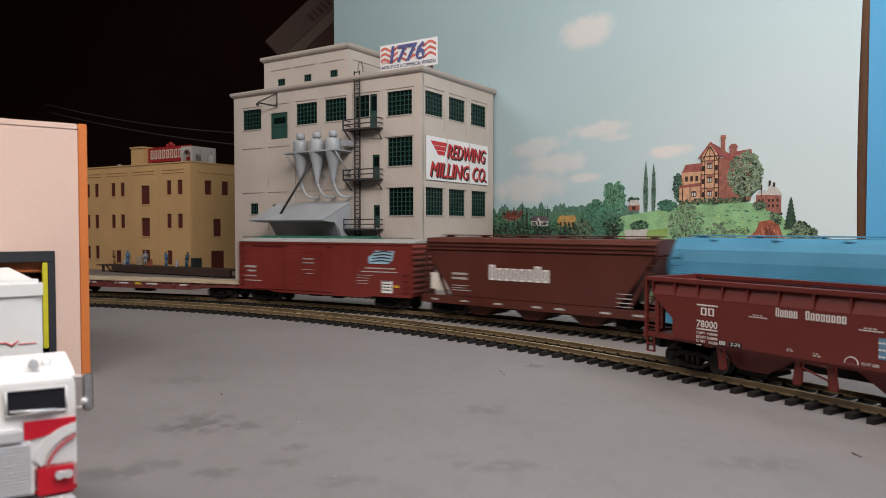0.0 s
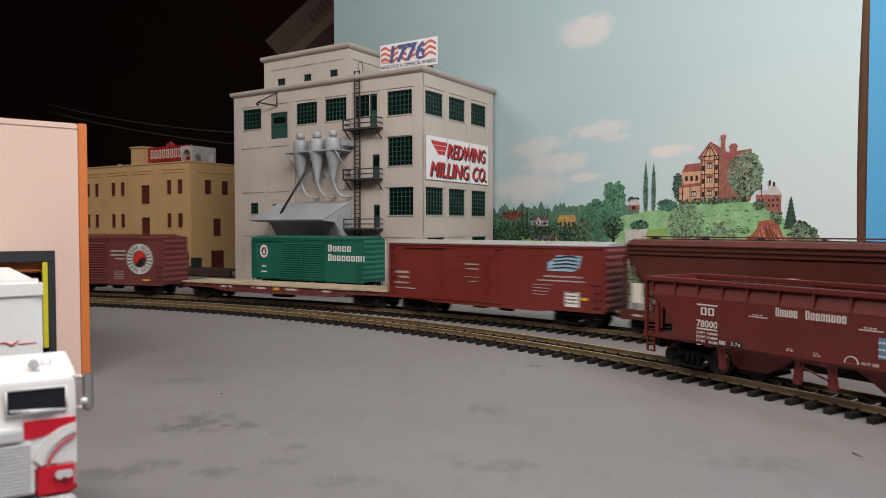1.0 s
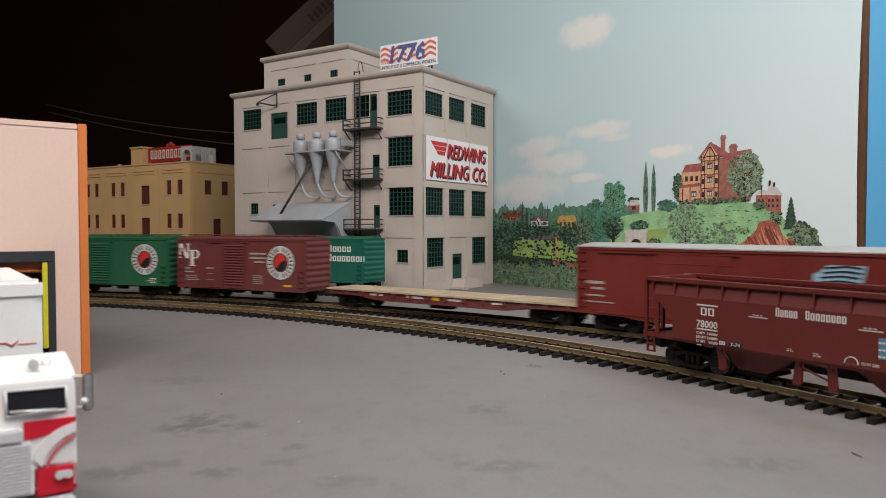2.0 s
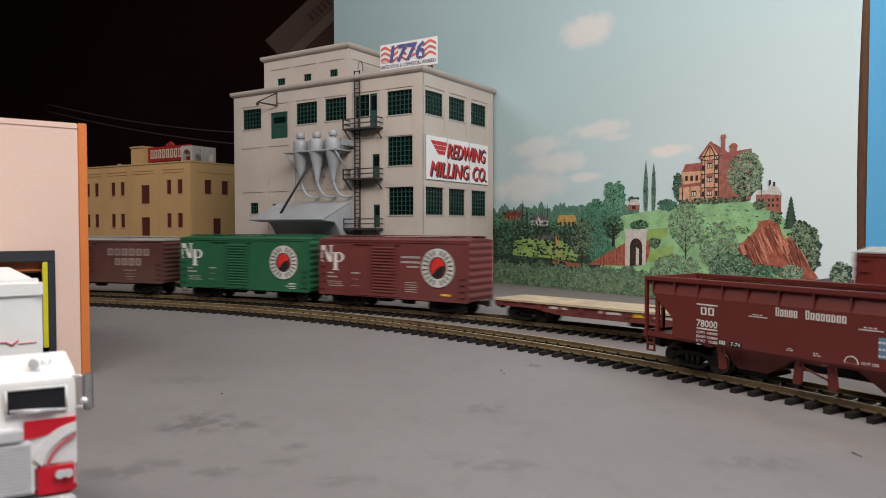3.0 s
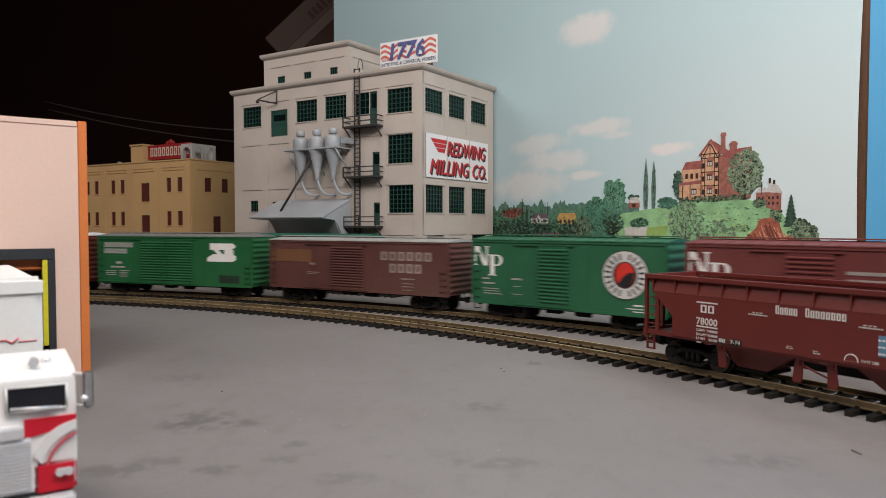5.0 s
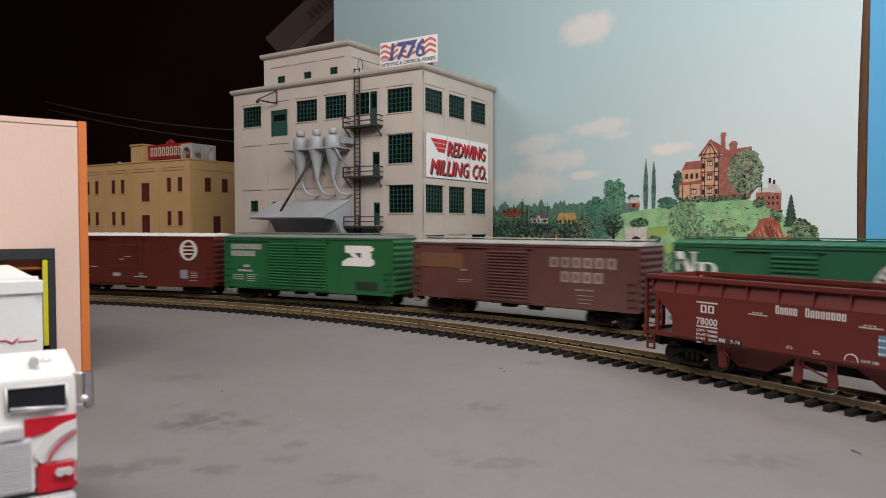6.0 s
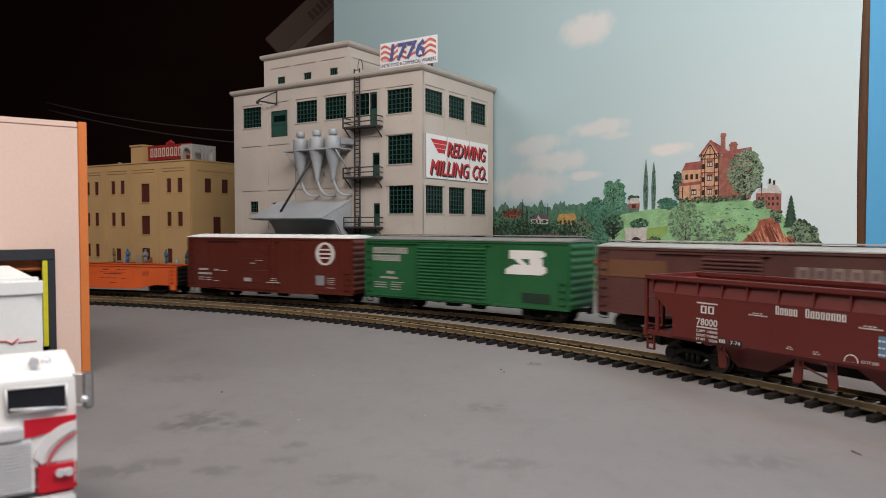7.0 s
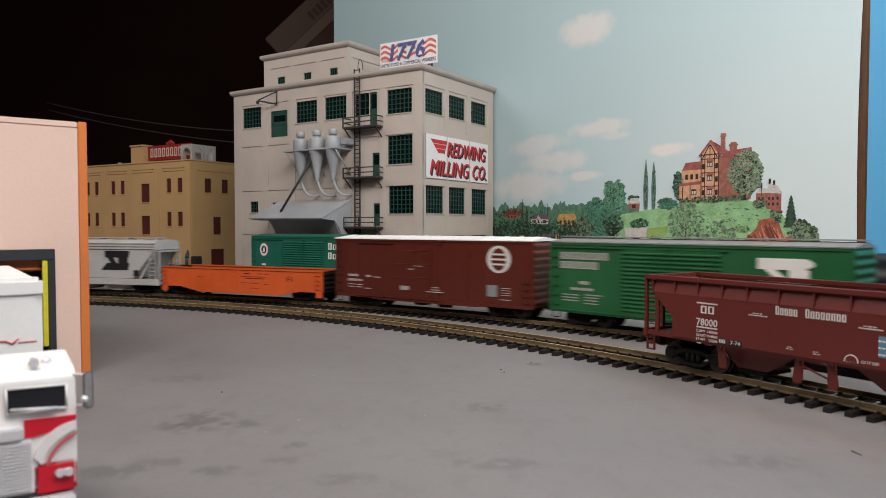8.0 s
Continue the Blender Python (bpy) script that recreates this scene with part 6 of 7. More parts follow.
on_platform("plank_pile", "reddish plank leaning low on the platform", Solid().prism(((-0.008, 0), (0.008, 0), (0.008, 0.002), (-0.006, 0.010)), -0.001, 0.001, "x"), M_STRUT, 0.0660, -0.018)


# ---- the cream garage with its open door, and the truck in front of it ----
def garage():
    b = thing("garage", "cream card garage model with orange corner and open door", "building", pose(-0.156, 0.309, 0, 0, 0, 36.1))
    top, dep = 0.1066, 0.16
    wall = facade(-0.0018, top, [(-0.0600, -0.0118, 0.0, 0.0545)], 0.004, lambda u, z, d: (u, d, z), -0.1100)
    part("front_wall", wall, M_CREAM, b)
    part("coping", Solid().box(-0.1100, -0.0018, -0.0002, 0.0050, top + 0.00005, 0.1093), M_CREAM, b, bevel=0.0004)
    part("corner_post", Solid().box(-0.0017, 0.0018, -0.0006, 0.0060, 0, 0.1094), M_EDGEORANGE, b, "orange corner trim", bevel=0.0003)
    part("side_wall", Solid().box(-0.0030, 0.0010, 0.0061, dep, 0, 0.1088), M_EDGEORANGE, b, "orange side wall")
    part("far_wall", Solid().box(-0.1100, -0.1060, 0.0042, dep, 0, top), M_CREAM, b)
    part("back_wall", Solid().box(-0.1058, -0.0032, dep - 0.004, dep, 0, top), M_CREAM, b)
    part("roof", Solid().box(-0.1058, -0.0032, 0.0052, dep - 0.0042, 0.1030, 0.1050), M_CREAM, b)
    part("inner_floor", Solid().box(-0.1058, -0.0032, 0.0042, dep - 0.0042, 0.0002, 0.0010), M_CHARCOAL, b)
    part("door_lintel", Solid().box(-0.0620, -0.0112, -0.0006, 0.0041, 0.0502, 0.0548), M_CHARCOAL, b, "charcoal lintel", bevel=0.0002)
    for u0, u1 in ((-0.0139, -0.0112), (-0.0620, -0.0598)):
        part("door_jamb", Solid().box(u0, u1, -0.0006, 0.0041, 0.0, 0.0501), M_CHARCOAL, b, "charcoal jamb")
    for u0, u1 in ((-0.0160, -0.0140), (-0.0597, -0.0577)):
        part("guard_strip", Solid().box(u0, u1, -0.0004, 0.0025, 0.0135, 0.0500), M_YELLOWTRIM, b, "yellow guard strip", bevel=0.0002)
    part("door_head", Solid().box(-0.0596, -0.0142, 0.0030, 0.0060, 0.0455, 0.0501), M_EDGEBROWN, b, "orange-brown rolled door")
    part("door_slat", Solid().box(-0.0596, -0.0142, 0.0022, 0.0030, 0.0462, 0.0468), M_EDGEORANGE, b)
    return b


M_EDGEBROWN = paint("orange_brown_card", (0.36, 0.10, 0.03), 0.6, vary=0.08)
M_TRAILER = paint("white_trailer_paint", (0.84, 0.83, 0.80), 0.4, vary=0.03, bump=0.02)
M_REDSCRIPT = paint("red_script", (0.65, 0.16, 0.17), 0.5, bump=0)
M_WINDSCREEN = paint("dark_windscreen", (0.02, 0.02, 0.025), 0.12, vary=0.1, bump=0)
M_MESH = paint("grille_metal", (0.62, 0.62, 0.63), 0.4, 0.1, vary=0.1)
garage()


def rounded(points, r, n=3):
    """A polygon with its corners rounded off."""
    out, k = [], len(points)
    for i in range(k):
        p, a, c = Vector(points[i]), Vector(points[i - 1]), Vector(points[(i + 1) % k])
        da, dc = (a - p).normalized(), (c - p).normalized()
        q = min(r, (a - p).length * 0.45, (c - p).length * 0.45)
        for j in range(n + 1):
            t = j / n
            out.append(tuple((p + da * q) * (1 - t) ** 2 + p * 2 * t * (1 - t) + (p + dc * q) * t ** 2))
    return out


def truck():
    """A cab-over tractor; x runs across from the viewer's left to right, -y is the way it faces."""
    t = thing("toy_truck", "white and red cab-over toy truck with chrome grille", "truck", TRUCK_POSE)
    hw = 0.0157
    side = rounded([(0.0, 0.0065), (0.0, 0.0215), (0.0010, 0.0318), (0.0034, 0.0330), (0.0230, 0.0342), (0.0240, 0.0065)], 0.0012)
    cab = part("cab", Solid().prism(side, -hw, hw, "x"), M_CABWHITE, t, "white plastic cab", bevel=0.0006)
    for s in (-1, 1):
        a, c = (0.0024, 0.0138)
        pts = [(s * a, 0.0246), (s * c, 0.0247), (s * c, 0.0297), (s * a, 0.0299)]
        ws = Solid()
        v = [(x, -0.0006 + (z - 0.0190) * 0.085, z) for x, z in pts] + [(x, 0.0008 + (z - 0.0190) * 0.085, z) for x, z in pts]
        ws.add(v, [(0, 1, 2, 3), (4, 5, 6, 7), (0, 1, 5, 4), (1, 2, 6, 5), (2, 3, 7, 6), (3, 0, 4, 7)])
        part("windscreen", ws, M_WINDSCREEN, t, "dark windscreen pane", bevel=0.0002)
        fr = Solid()
        for i in range(4):
            p, q = pts[i], pts[(i + 1) % 4]
            fr.cyl((p[0], -0.0007 + (p[1] - 0.0190) * 0.085, p[1]), (q[0], -0.0007 + (q[1] - 0.0190) * 0.085, q[1]), 0.00022, seg=8)
        part("window_seal", fr, M_CABWHITE, t)
        # red corner panels with a white swoosh
        red = part("corner_panel", Solid().box(min(s * 0.0074, s * 0.0156), max(s * 0.0074, s * 0.0156), -0.0006, 0.0006, 0.0060, 0.0129), M_CABRED, t, "red lower corner panel", bevel=0.0006)
        arc = [(s * min(0.0155, 0.0164 - 0.0092 * math.cos(w)), 0.0130 + 0.0086 * math.sin(w)) for w in [math.radians(d) for d in range(0, 91, 10)]]
        up = Solid().prism([(s * 0.0056, 0.0229), (s * 0.0156, 0.0228), (s * 0.0156, 0.0222)] + list(reversed(arc[5:])) + [(s * 0.0074, 0.0190), (s * 0.0056, 0.0190)], -0.0003, 0.0006)
        part("red_flash", up, M_CABRED, t, "red painted flash")
        inner = [(s * min(abs(x) + 0.0012, 0.0155), z - 0.0013) for x, z in arc]
        band = Solid().prism(arc[1:] + list(reversed([(s * min(abs(x) + 0.0003, 0.01555), z - 0.0005) for x, z in inner][1:])), -0.0005, 0.0006)
        part("white_stripe", band, M_CABWHITE, t)
        thin = [(s * min(abs(x) + 0.0022, 0.0155), z - 0.0022) for x, z in arc]
        part("pink_line", Solid().prism(thin[1:-1] + list(reversed([(s * min(abs(x) + 0.0005, 0.01555), z - 0.0005) for x, z in thin][1:-1])), -0.0005, 0.0006), M_PINK, t, "pale red pinstripe")
        lamp = part("headlight", Solid().box(min(s * 0.0112, s * 0.0148), max(s * 0.0112, s * 0.0148), -0.0012, -0.0004, 0.0097, 0.0114), M_CHROME, t, "twin chrome headlight", bevel=0.0004)
        for x in (0.0122, 0.0139):
            part("lens", Solid().cyl((s * x, -0.0016, 0.01055), (s * x, -0.0010, 0.01055), 0.0009, seg=14), M_CHROME, lamp)
        mir = Solid().box(min(s * 0.0170, s * 0.0192), max(s * 0.0170, s * 0.0192), -0.0006, 0.0002, 0.0238, 0.0322)
        part("mirror", mir, M_MIRRORGREY, t, "grey translucent mirror", bevel=0.0004)
        arm = Solid().cyl((s * 0.0150, 0.0015, 0.0315), (s * 0.0182, -0.0002, 0.0315), 0.0003, seg=6).cyl((s * 0.0150, 0.0015, 0.0245), (s * 0.0182, -0.0002, 0.0245), 0.0003, seg=6).ball((s * 0.0172, -0.0012, 0.0262), 0.0008)
        part("mirror_arm", arm, M_CHROME, t)
        part("roof_marker", Solid().lathe(((0.0010, 0), (0.0011, 0.0010), (0.0006, 0.0017)), s * 0.0105, 0.0085, 0.0331, 12), M_CHROME, t, "chrome roof marker")
        part("horn", Solid().cyl((s * 0.0078, 0.0080, 0.0345), (s * 0.0078, 0.0030, 0.0346), 0.0006, 0.0011, 10), M_CHROME, t)
    grille = part("grille", Solid().box(-0.0068, 0.0068, -0.0012, 0.0006, 0.0072, 0.0188), M_MESH, t, "chrome mesh grille", bevel=0.0003)
    for i in range(14):
        z = 0.0079 + 0.00076 * i
        part("grille_bar", Solid().box(-0.0065, 0.0065, -0.0014, -0.0012, z, z + 0.0003), M_CHROME, grille)
    part("grille_head", Solid().box(-0.0054, 0.0054, -0.0016, 0.0004, 0.0189, 0.0217), M_CHROME, t, "chrome header bar", bevel=0.0004)
    part("bumper", Solid().box(-0.0152, 0.0152, -0.0022, 0.0010, 0.0022, 0.0057), M_CHROME, t, "chrome bumper", bevel=0.0006)
    part("wiper", Solid().cyl((0.0120, -0.0009, 0.0250), (0.0030, -0.0008, 0.0256), 0.0003, seg=6), M_CHROME, t)
    part("chassis", Solid().box(-0.006, 0.006, 0.004, 0.060, 0.0055, 0.0080), M_BLACK, t)
    for y in (0.0100, 0.0440, 0.0560):
        for s in (-1, 1):
            w = part("wheel", Solid().cyl((s * 0.0100, y, 0.0058), (s * 0.0148, y, 0.0058), 0.0058, seg=28), M_BLACK, t, bevel=0.0006)
            part("rim", Solid().cyl((s * 0.0149, y, 0.0058), (s * 0.0152, y, 0.0058), 0.0034, seg=20), M_CHROME, w)
    return t


def trailer():
    t = thing("toy_trailer", "white box trailer with red script, parked in the doorway", "trailer", TRAILER_POSE)
    hw = 0.0142
    body = Solid().box(-hw, hw, 0.0, 0.090, 0.0140, 0.0486)
    part("box_body", body, M_TRAILER, t, "white trailer body", bevel=0.0016)
    part("nose_cap", Solid().box(-hw - 0.0002, hw + 0.0002, -0.0006, 0.006, 0.0430, 0.0490), M_TRAILER, t, bevel=0.0012)
    sc = Solid()
    for i in range(14):
        x0, x1 = -0.010 + 0.0016 * i, -0.010 + 0.0016 * (i + 1)
        z0, z1 = 0.0302 + 0.0008 * math.sin(i * 2.4), 0.0302 + 0.0008 * math.sin((i + 1) * 2.4)
        if i > 10:
            z0, z1 = 0.0298, 0.0298
        sc.cyl((x0, -0.0001, z0), (x1, -0.0001, z1), 0.00028 if i < 11 else 0.00018, seg=6)
    part("red_script", sc, M_REDSCRIPT, t, "unreadable red script line")
    for y in (0.066, 0.081):
        for s in (-1, 1):
            part("wheel", Solid().cyl((s * 0.0090, y, 0.0058), (s * 0.0138, y, 0.0058), 0.0058, seg=24), M_BLACK, t, bevel=0.0005)
    part("underframe", Solid().box(-0.006, 0.006, 0.002, 0.088, 0.0082, 0.0140), M_BLACK, t)
    return t


M_PINK = paint("pale_red_line", (0.55, 0.12, 0.14), 0.4, bump=0)
M_MIRRORGREY = paint("mirror_plastic", (0.32, 0.31, 0.31), 0.3, 0.3)
TRUCK_POSE = pose(-0.0950, 0.1490, 0.0, 0, 0, 33.0)
TRAILER_POSE = pose(-0.1335, 0.2080, 0.0, 0, 0, 36.0)
truck()
trailer()


# ---- standing cars behind the train, each on its own siding ----
def straight(x, y, heading):
    a = math.radians(heading)
    return (x - 50 * math.sin(a), y - 50 * math.cos(a), 50.0), 50.0 * a


arc, s0 = straight(-0.1233, 0.6910, 31.0)
track(arc, s0 - 0.20, s0 + 0.115, s0 - 0.20, s0 + 0.12, "short siding track beside the mill")
teal_boxcar().matrix_basis = on_arc(arc, s0, 0, RAIL_TOP)
arc, s0 = straight(0.2980, 0.3560, 46.0)
track(arc, s0 - 0.085, s0 + 0.10, s0 - 0.09, s0 + 0.10, "short siding track under the tank car")
tank_car(on_arc(arc, s0, 0, RAIL_TOP))


# ---- the room beyond: blue wall, wooden strip, cartons, wires ----
BACK = pose(0.065, 0.815, 0, 0, 0, -53.7)
ob = new("wall_blue", Solid().box(0.3895, 1.05, 0.0045, 0.030, -0.02, 0.75).mesh("wall_blue", M_BLUEWALL))
ob.matrix_basis = BACK
tagged(ob, "bright sky blue painted wall board", "wall", kind="structure")
strip = new("wood_strip", Solid().box(0.3770, 0.3893, 0.0035, 0.0090, 0.0, 0.70).mesh("wood_strip", M_WOODSTRIP, 0.0008))
strip.matrix_basis = BACK
tagged(strip, "brown wooden strip at the edge of the backdrop", "wood strip")


def carton():
    c = thing("carton", "dim brown carton leaning behind the mill", "carton", pose(-0.361, 1.45, 0.4400, 0, -43, 0))
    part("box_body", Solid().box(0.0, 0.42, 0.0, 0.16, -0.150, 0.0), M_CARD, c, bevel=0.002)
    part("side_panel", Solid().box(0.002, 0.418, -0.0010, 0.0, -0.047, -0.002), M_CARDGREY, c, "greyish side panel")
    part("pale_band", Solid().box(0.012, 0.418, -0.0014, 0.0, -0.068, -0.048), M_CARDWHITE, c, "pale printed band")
    for i in range(5):
        x = 0.098 + 0.0115 * i
        part("print_bar", Solid().box(x, x + 0.0075, -0.0016, -0.0010, -0.040, -0.022), M_CARD, c)
    return c


# Grey-brown panel, with the same room shade put into its colour.
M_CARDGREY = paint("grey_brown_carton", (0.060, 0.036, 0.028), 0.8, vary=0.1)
carton()
stack = thing("carton_stack", "stack of plain brown cartons under the leaning one", "cartons")
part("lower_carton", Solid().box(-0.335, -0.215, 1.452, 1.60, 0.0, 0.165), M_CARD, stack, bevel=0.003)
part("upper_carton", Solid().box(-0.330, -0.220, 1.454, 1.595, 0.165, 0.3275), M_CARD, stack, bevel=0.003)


def wire(pts):
    w = new("hanging_wire", Solid().tube(pts, 0.0011, 6).mesh("hanging_wire", M_WIRE))
    return tagged(w, "thin grey wire sagging across the dark room", "wire", "wires behind the layout")


def sag(a, c, drop, n=14):
    return [(a[0] + (c[0] - a[0]) * i / n, a[1] + (c[1] - a[1]) * i / n, a[2] + (c[2] - a[2]) * i / n - drop * 4 * (i / n) * (1 - i / n)) for i in range(n + 1)]


wire(sag((-0.86, 1.55, 0.33), (-0.22, 1.40, 0.246), 0.020))
wire(sag((-0.86, 1.56, 0.315), (-0.22, 1.41, 0.215), 0.016))


# ---- small chips lying on the board ----
chips = random.Random(3)
for i in range(16):
    x, y = ((0.0415, 0.3340), (-0.0300, 0.2680), (0.0260, 0.3180), (0.0270, 0.3120), (-0.0480, 0.2350), (0.0960, 0.2700))[i] if i < 6 else (chips.uniform(-0.09, 0.11), chips.uniform(0.17, 0.34))
    r = chips.uniform(0.0002, 0.00045)
    ob = new("paint_chip", Solid().prism([(r * chips.uniform(0.6, 1.2) * math.cos(a * 1.05), r * chips.uniform(0.6, 1.2) * math.sin(a * 1.05)) for a in range(6)], 0.0, 0.0002, "z").mesh("paint_chip", M_BLACK if i in (0, 2, 3, 8) else M_ROOF))
    ob.matrix_basis = pose(x, y, 0.0, 0, 0, chips.uniform(0, 180))
    tagged(ob, "tiny chip of paint lying on the grey board", "paint chip", "chips on the board")


splinter = new("wood_splinter", Solid().cyl((0.1173, 0.2022, 0.0002), (0.1179, 0.1983, 0.0002), 0.00017, 0.00010, 7).mesh("wood_splinter", M_WOODDOCK))
tagged(splinter, "thin dark splinter lying on the grey board", "splinter")


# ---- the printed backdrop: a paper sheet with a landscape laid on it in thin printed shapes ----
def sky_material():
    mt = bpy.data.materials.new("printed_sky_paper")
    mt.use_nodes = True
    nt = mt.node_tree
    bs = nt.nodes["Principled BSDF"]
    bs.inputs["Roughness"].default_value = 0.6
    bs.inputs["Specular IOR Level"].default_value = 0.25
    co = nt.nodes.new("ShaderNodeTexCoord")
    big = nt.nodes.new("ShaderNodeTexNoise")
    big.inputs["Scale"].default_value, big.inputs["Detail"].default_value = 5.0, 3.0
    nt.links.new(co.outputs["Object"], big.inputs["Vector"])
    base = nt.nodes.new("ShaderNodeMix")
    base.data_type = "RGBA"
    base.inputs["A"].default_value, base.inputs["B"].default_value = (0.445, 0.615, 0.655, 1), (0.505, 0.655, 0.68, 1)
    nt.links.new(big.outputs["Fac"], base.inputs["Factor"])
    # Light on the sheet painted in: paler towards the right and low down.
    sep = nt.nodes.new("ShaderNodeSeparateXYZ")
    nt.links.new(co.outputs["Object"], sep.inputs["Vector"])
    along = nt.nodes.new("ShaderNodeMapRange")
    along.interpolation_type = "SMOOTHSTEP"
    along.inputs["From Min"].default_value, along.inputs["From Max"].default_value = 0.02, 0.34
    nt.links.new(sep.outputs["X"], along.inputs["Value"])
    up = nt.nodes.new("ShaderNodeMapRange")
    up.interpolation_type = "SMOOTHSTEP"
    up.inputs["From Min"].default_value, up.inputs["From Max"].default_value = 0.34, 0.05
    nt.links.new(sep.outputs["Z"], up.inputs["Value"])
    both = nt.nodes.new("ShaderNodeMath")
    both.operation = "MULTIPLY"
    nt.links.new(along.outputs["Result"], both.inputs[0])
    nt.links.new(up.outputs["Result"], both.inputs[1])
    light_fade = nt.nodes.new("ShaderNodeMix")
    light_fade.data_type = "RGBA"
    nt.links.new(both.outputs["Value"], light_fade.inputs["Factor"])
    nt.links.new(base.outputs["Result"], light_fade.inputs["A"])
    light_fade.inputs["B"].default_value = (0.66, 0.76, 0.77, 1)
    col = light_fade.outputs["Result"]
    puff = nt.nodes.new("ShaderNodeTexNoise")
    puff.inputs["Scale"].default_value, puff.inputs["Detail"].default_value = 45.0, 5.0
    nt.links.new(co.outputs["Object"], puff.inputs["Vector"])
    for u, z, w, h, k in ((0.060, 0.150, 0.060, 0.014, 0.55), (0.085, 0.132, 0.062, 0.016, 0.62), (0.045, 0.106, 0.085, 0.022, 0.62), (0.145, 0.160, 0.055, 0.011, 0.7),
                          (0.228, 0.132, 0.030, 0.008, 1.0), (0.130, 0.258, 0.055, 0.022, 0.8), (0.128, 0.114, 0.034, 0.006, 0.7), (0.165, 0.150, 0.028, 0.005, 0.5)):
        mp = nt.nodes.new("ShaderNodeMapping")
        mp.vector_type = "TEXTURE"
        mp.inputs["Location"].default_value, mp.inputs["Scale"].default_value = (u, 0, z), (w, 1.0, h)
        nt.links.new(co.outputs["Object"], mp.inputs["Vector"])
        gr = nt.nodes.new("ShaderNodeTexGradient")
        gr.gradient_type = "SPHERICAL"
        nt.links.new(mp.outputs["Vector"], gr.inputs["Vector"])
        ad = nt.nodes.new("ShaderNodeMath")
        ad.operation = "MULTIPLY_ADD"
        nt.links.new(puff.outputs["Fac"], ad.inputs[0])
        ad.inputs[1].default_value = 1.1
        nt.links.new(gr.outputs["Fac"], ad.inputs[2])
        rg = nt.nodes.new("ShaderNodeMapRange")
        rg.inputs["From Min"].default_value, rg.inputs["From Max"].default_value, rg.inputs["To Max"].default_value = 0.70, 1.10, k
        nt.links.new(ad.outputs["Value"], rg.inputs["Value"])
        gate = nt.nodes.new("ShaderNodeMath")
        gate.operation = "MULTIPLY"
        st = nt.nodes.new("ShaderNodeMapRange")
        st.inputs["From Min"].default_value, st.inputs["From Max"].default_value = 0.0, 0.25
        nt.links.new(gr.outputs["Fac"], st.inputs["Value"])
        nt.links.new(rg.outputs["Result"], gate.inputs[0])
        nt.links.new(st.outputs["Result"], gate.inputs[1])
        mx = nt.nodes.new("ShaderNodeMix")
        mx.data_type = "RGBA"
        nt.links.new(gate.outputs["Value"], mx.inputs["Factor"])
        nt.links.new(col, mx.inputs["A"])
        mx.inputs["B"].default_value = (0.80, 0.775, 0.75, 1)
        col = mx.outputs["Result"]
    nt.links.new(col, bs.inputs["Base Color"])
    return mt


def ink(name, color, vary=0.3, size=0.004, grain=0.0009):
    return paint(name, color, 0.6, vary=vary, size=size, grain=grain, bump=0, spec=0.25, island=0.0)


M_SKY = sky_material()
I_FAR = ink("ink_far_trees", (0.10, 0.20, 0.15))
I_DARK = ink("ink_dark_trees", (0.035, 0.07, 0.045), 0.5)
I_MID = ink("ink_mid_trees", (0.085, 0.20, 0.12), 0.4)
I_TEAL = ink("ink_blue_green_trees", (0.10, 0.27, 0.18), 0.35)
I_POPLAR = ink("ink_poplar", (0.17, 0.38, 0.24), 0.35)
I_GREY = ink("ink_grey_green", (0.25, 0.34, 0.23), 0.35)
I_OLIVE = ink("ink_olive", (0.17, 0.23, 0.14), 0.45)
I_HILL = ink("ink_hill_green", (0.27, 0.48, 0.24), 0.25, 0.012)
I_FIELD = ink("ink_field_green", (0.27, 0.40, 0.12), 0.2, 0.01)
I_LIGHT = ink("ink_light_grass", (0.36, 0.54, 0.24), 0.25)
I_BUSH = ink("ink_low_bushes", (0.125, 0.19, 0.11), 0.6, 0.006)
I_CLIFF = ink("ink_red_cliff", (0.34, 0.105, 0.065), 0.3)
I_CLIFF2 = ink("ink_cliff_light", (0.52, 0.22, 0.14), 0.25)
I_CLIFFD = ink("ink_cliff_dark", (0.17, 0.05, 0.035), 0.3)
I_TAN = ink("ink_house_tan", (0.62, 0.36, 0.22), 0.15)
I_BRICK = ink("ink_house_brick", (0.32, 0.125, 0.095), 0.25)
I_ROOF = ink("ink_roof_red", (0.33, 0.105, 0.09), 0.2)
I_LINE = ink("ink_dark_line", (0.045, 0.025, 0.02), 0.3)
I_STONE = ink("ink_pale_stone", (0.55, 0.52, 0.48), 0.15)
I_YELLOW = ink("ink_yellow_house", (0.48, 0.30, 0.10), 0.2)
I_WHITE = ink("ink_white_house", (0.55, 0.52, 0.50), 0.15)
I_SLATE = ink("ink_slate_roof", (0.13, 0.10, 0.12), 0.25)
I_INK = ink("ink_black_green", (0.022, 0.034, 0.024), 0.4)
I_REDTREE = ink("ink_autumn_red", (0.20, 0.055, 0.035), 0.4)

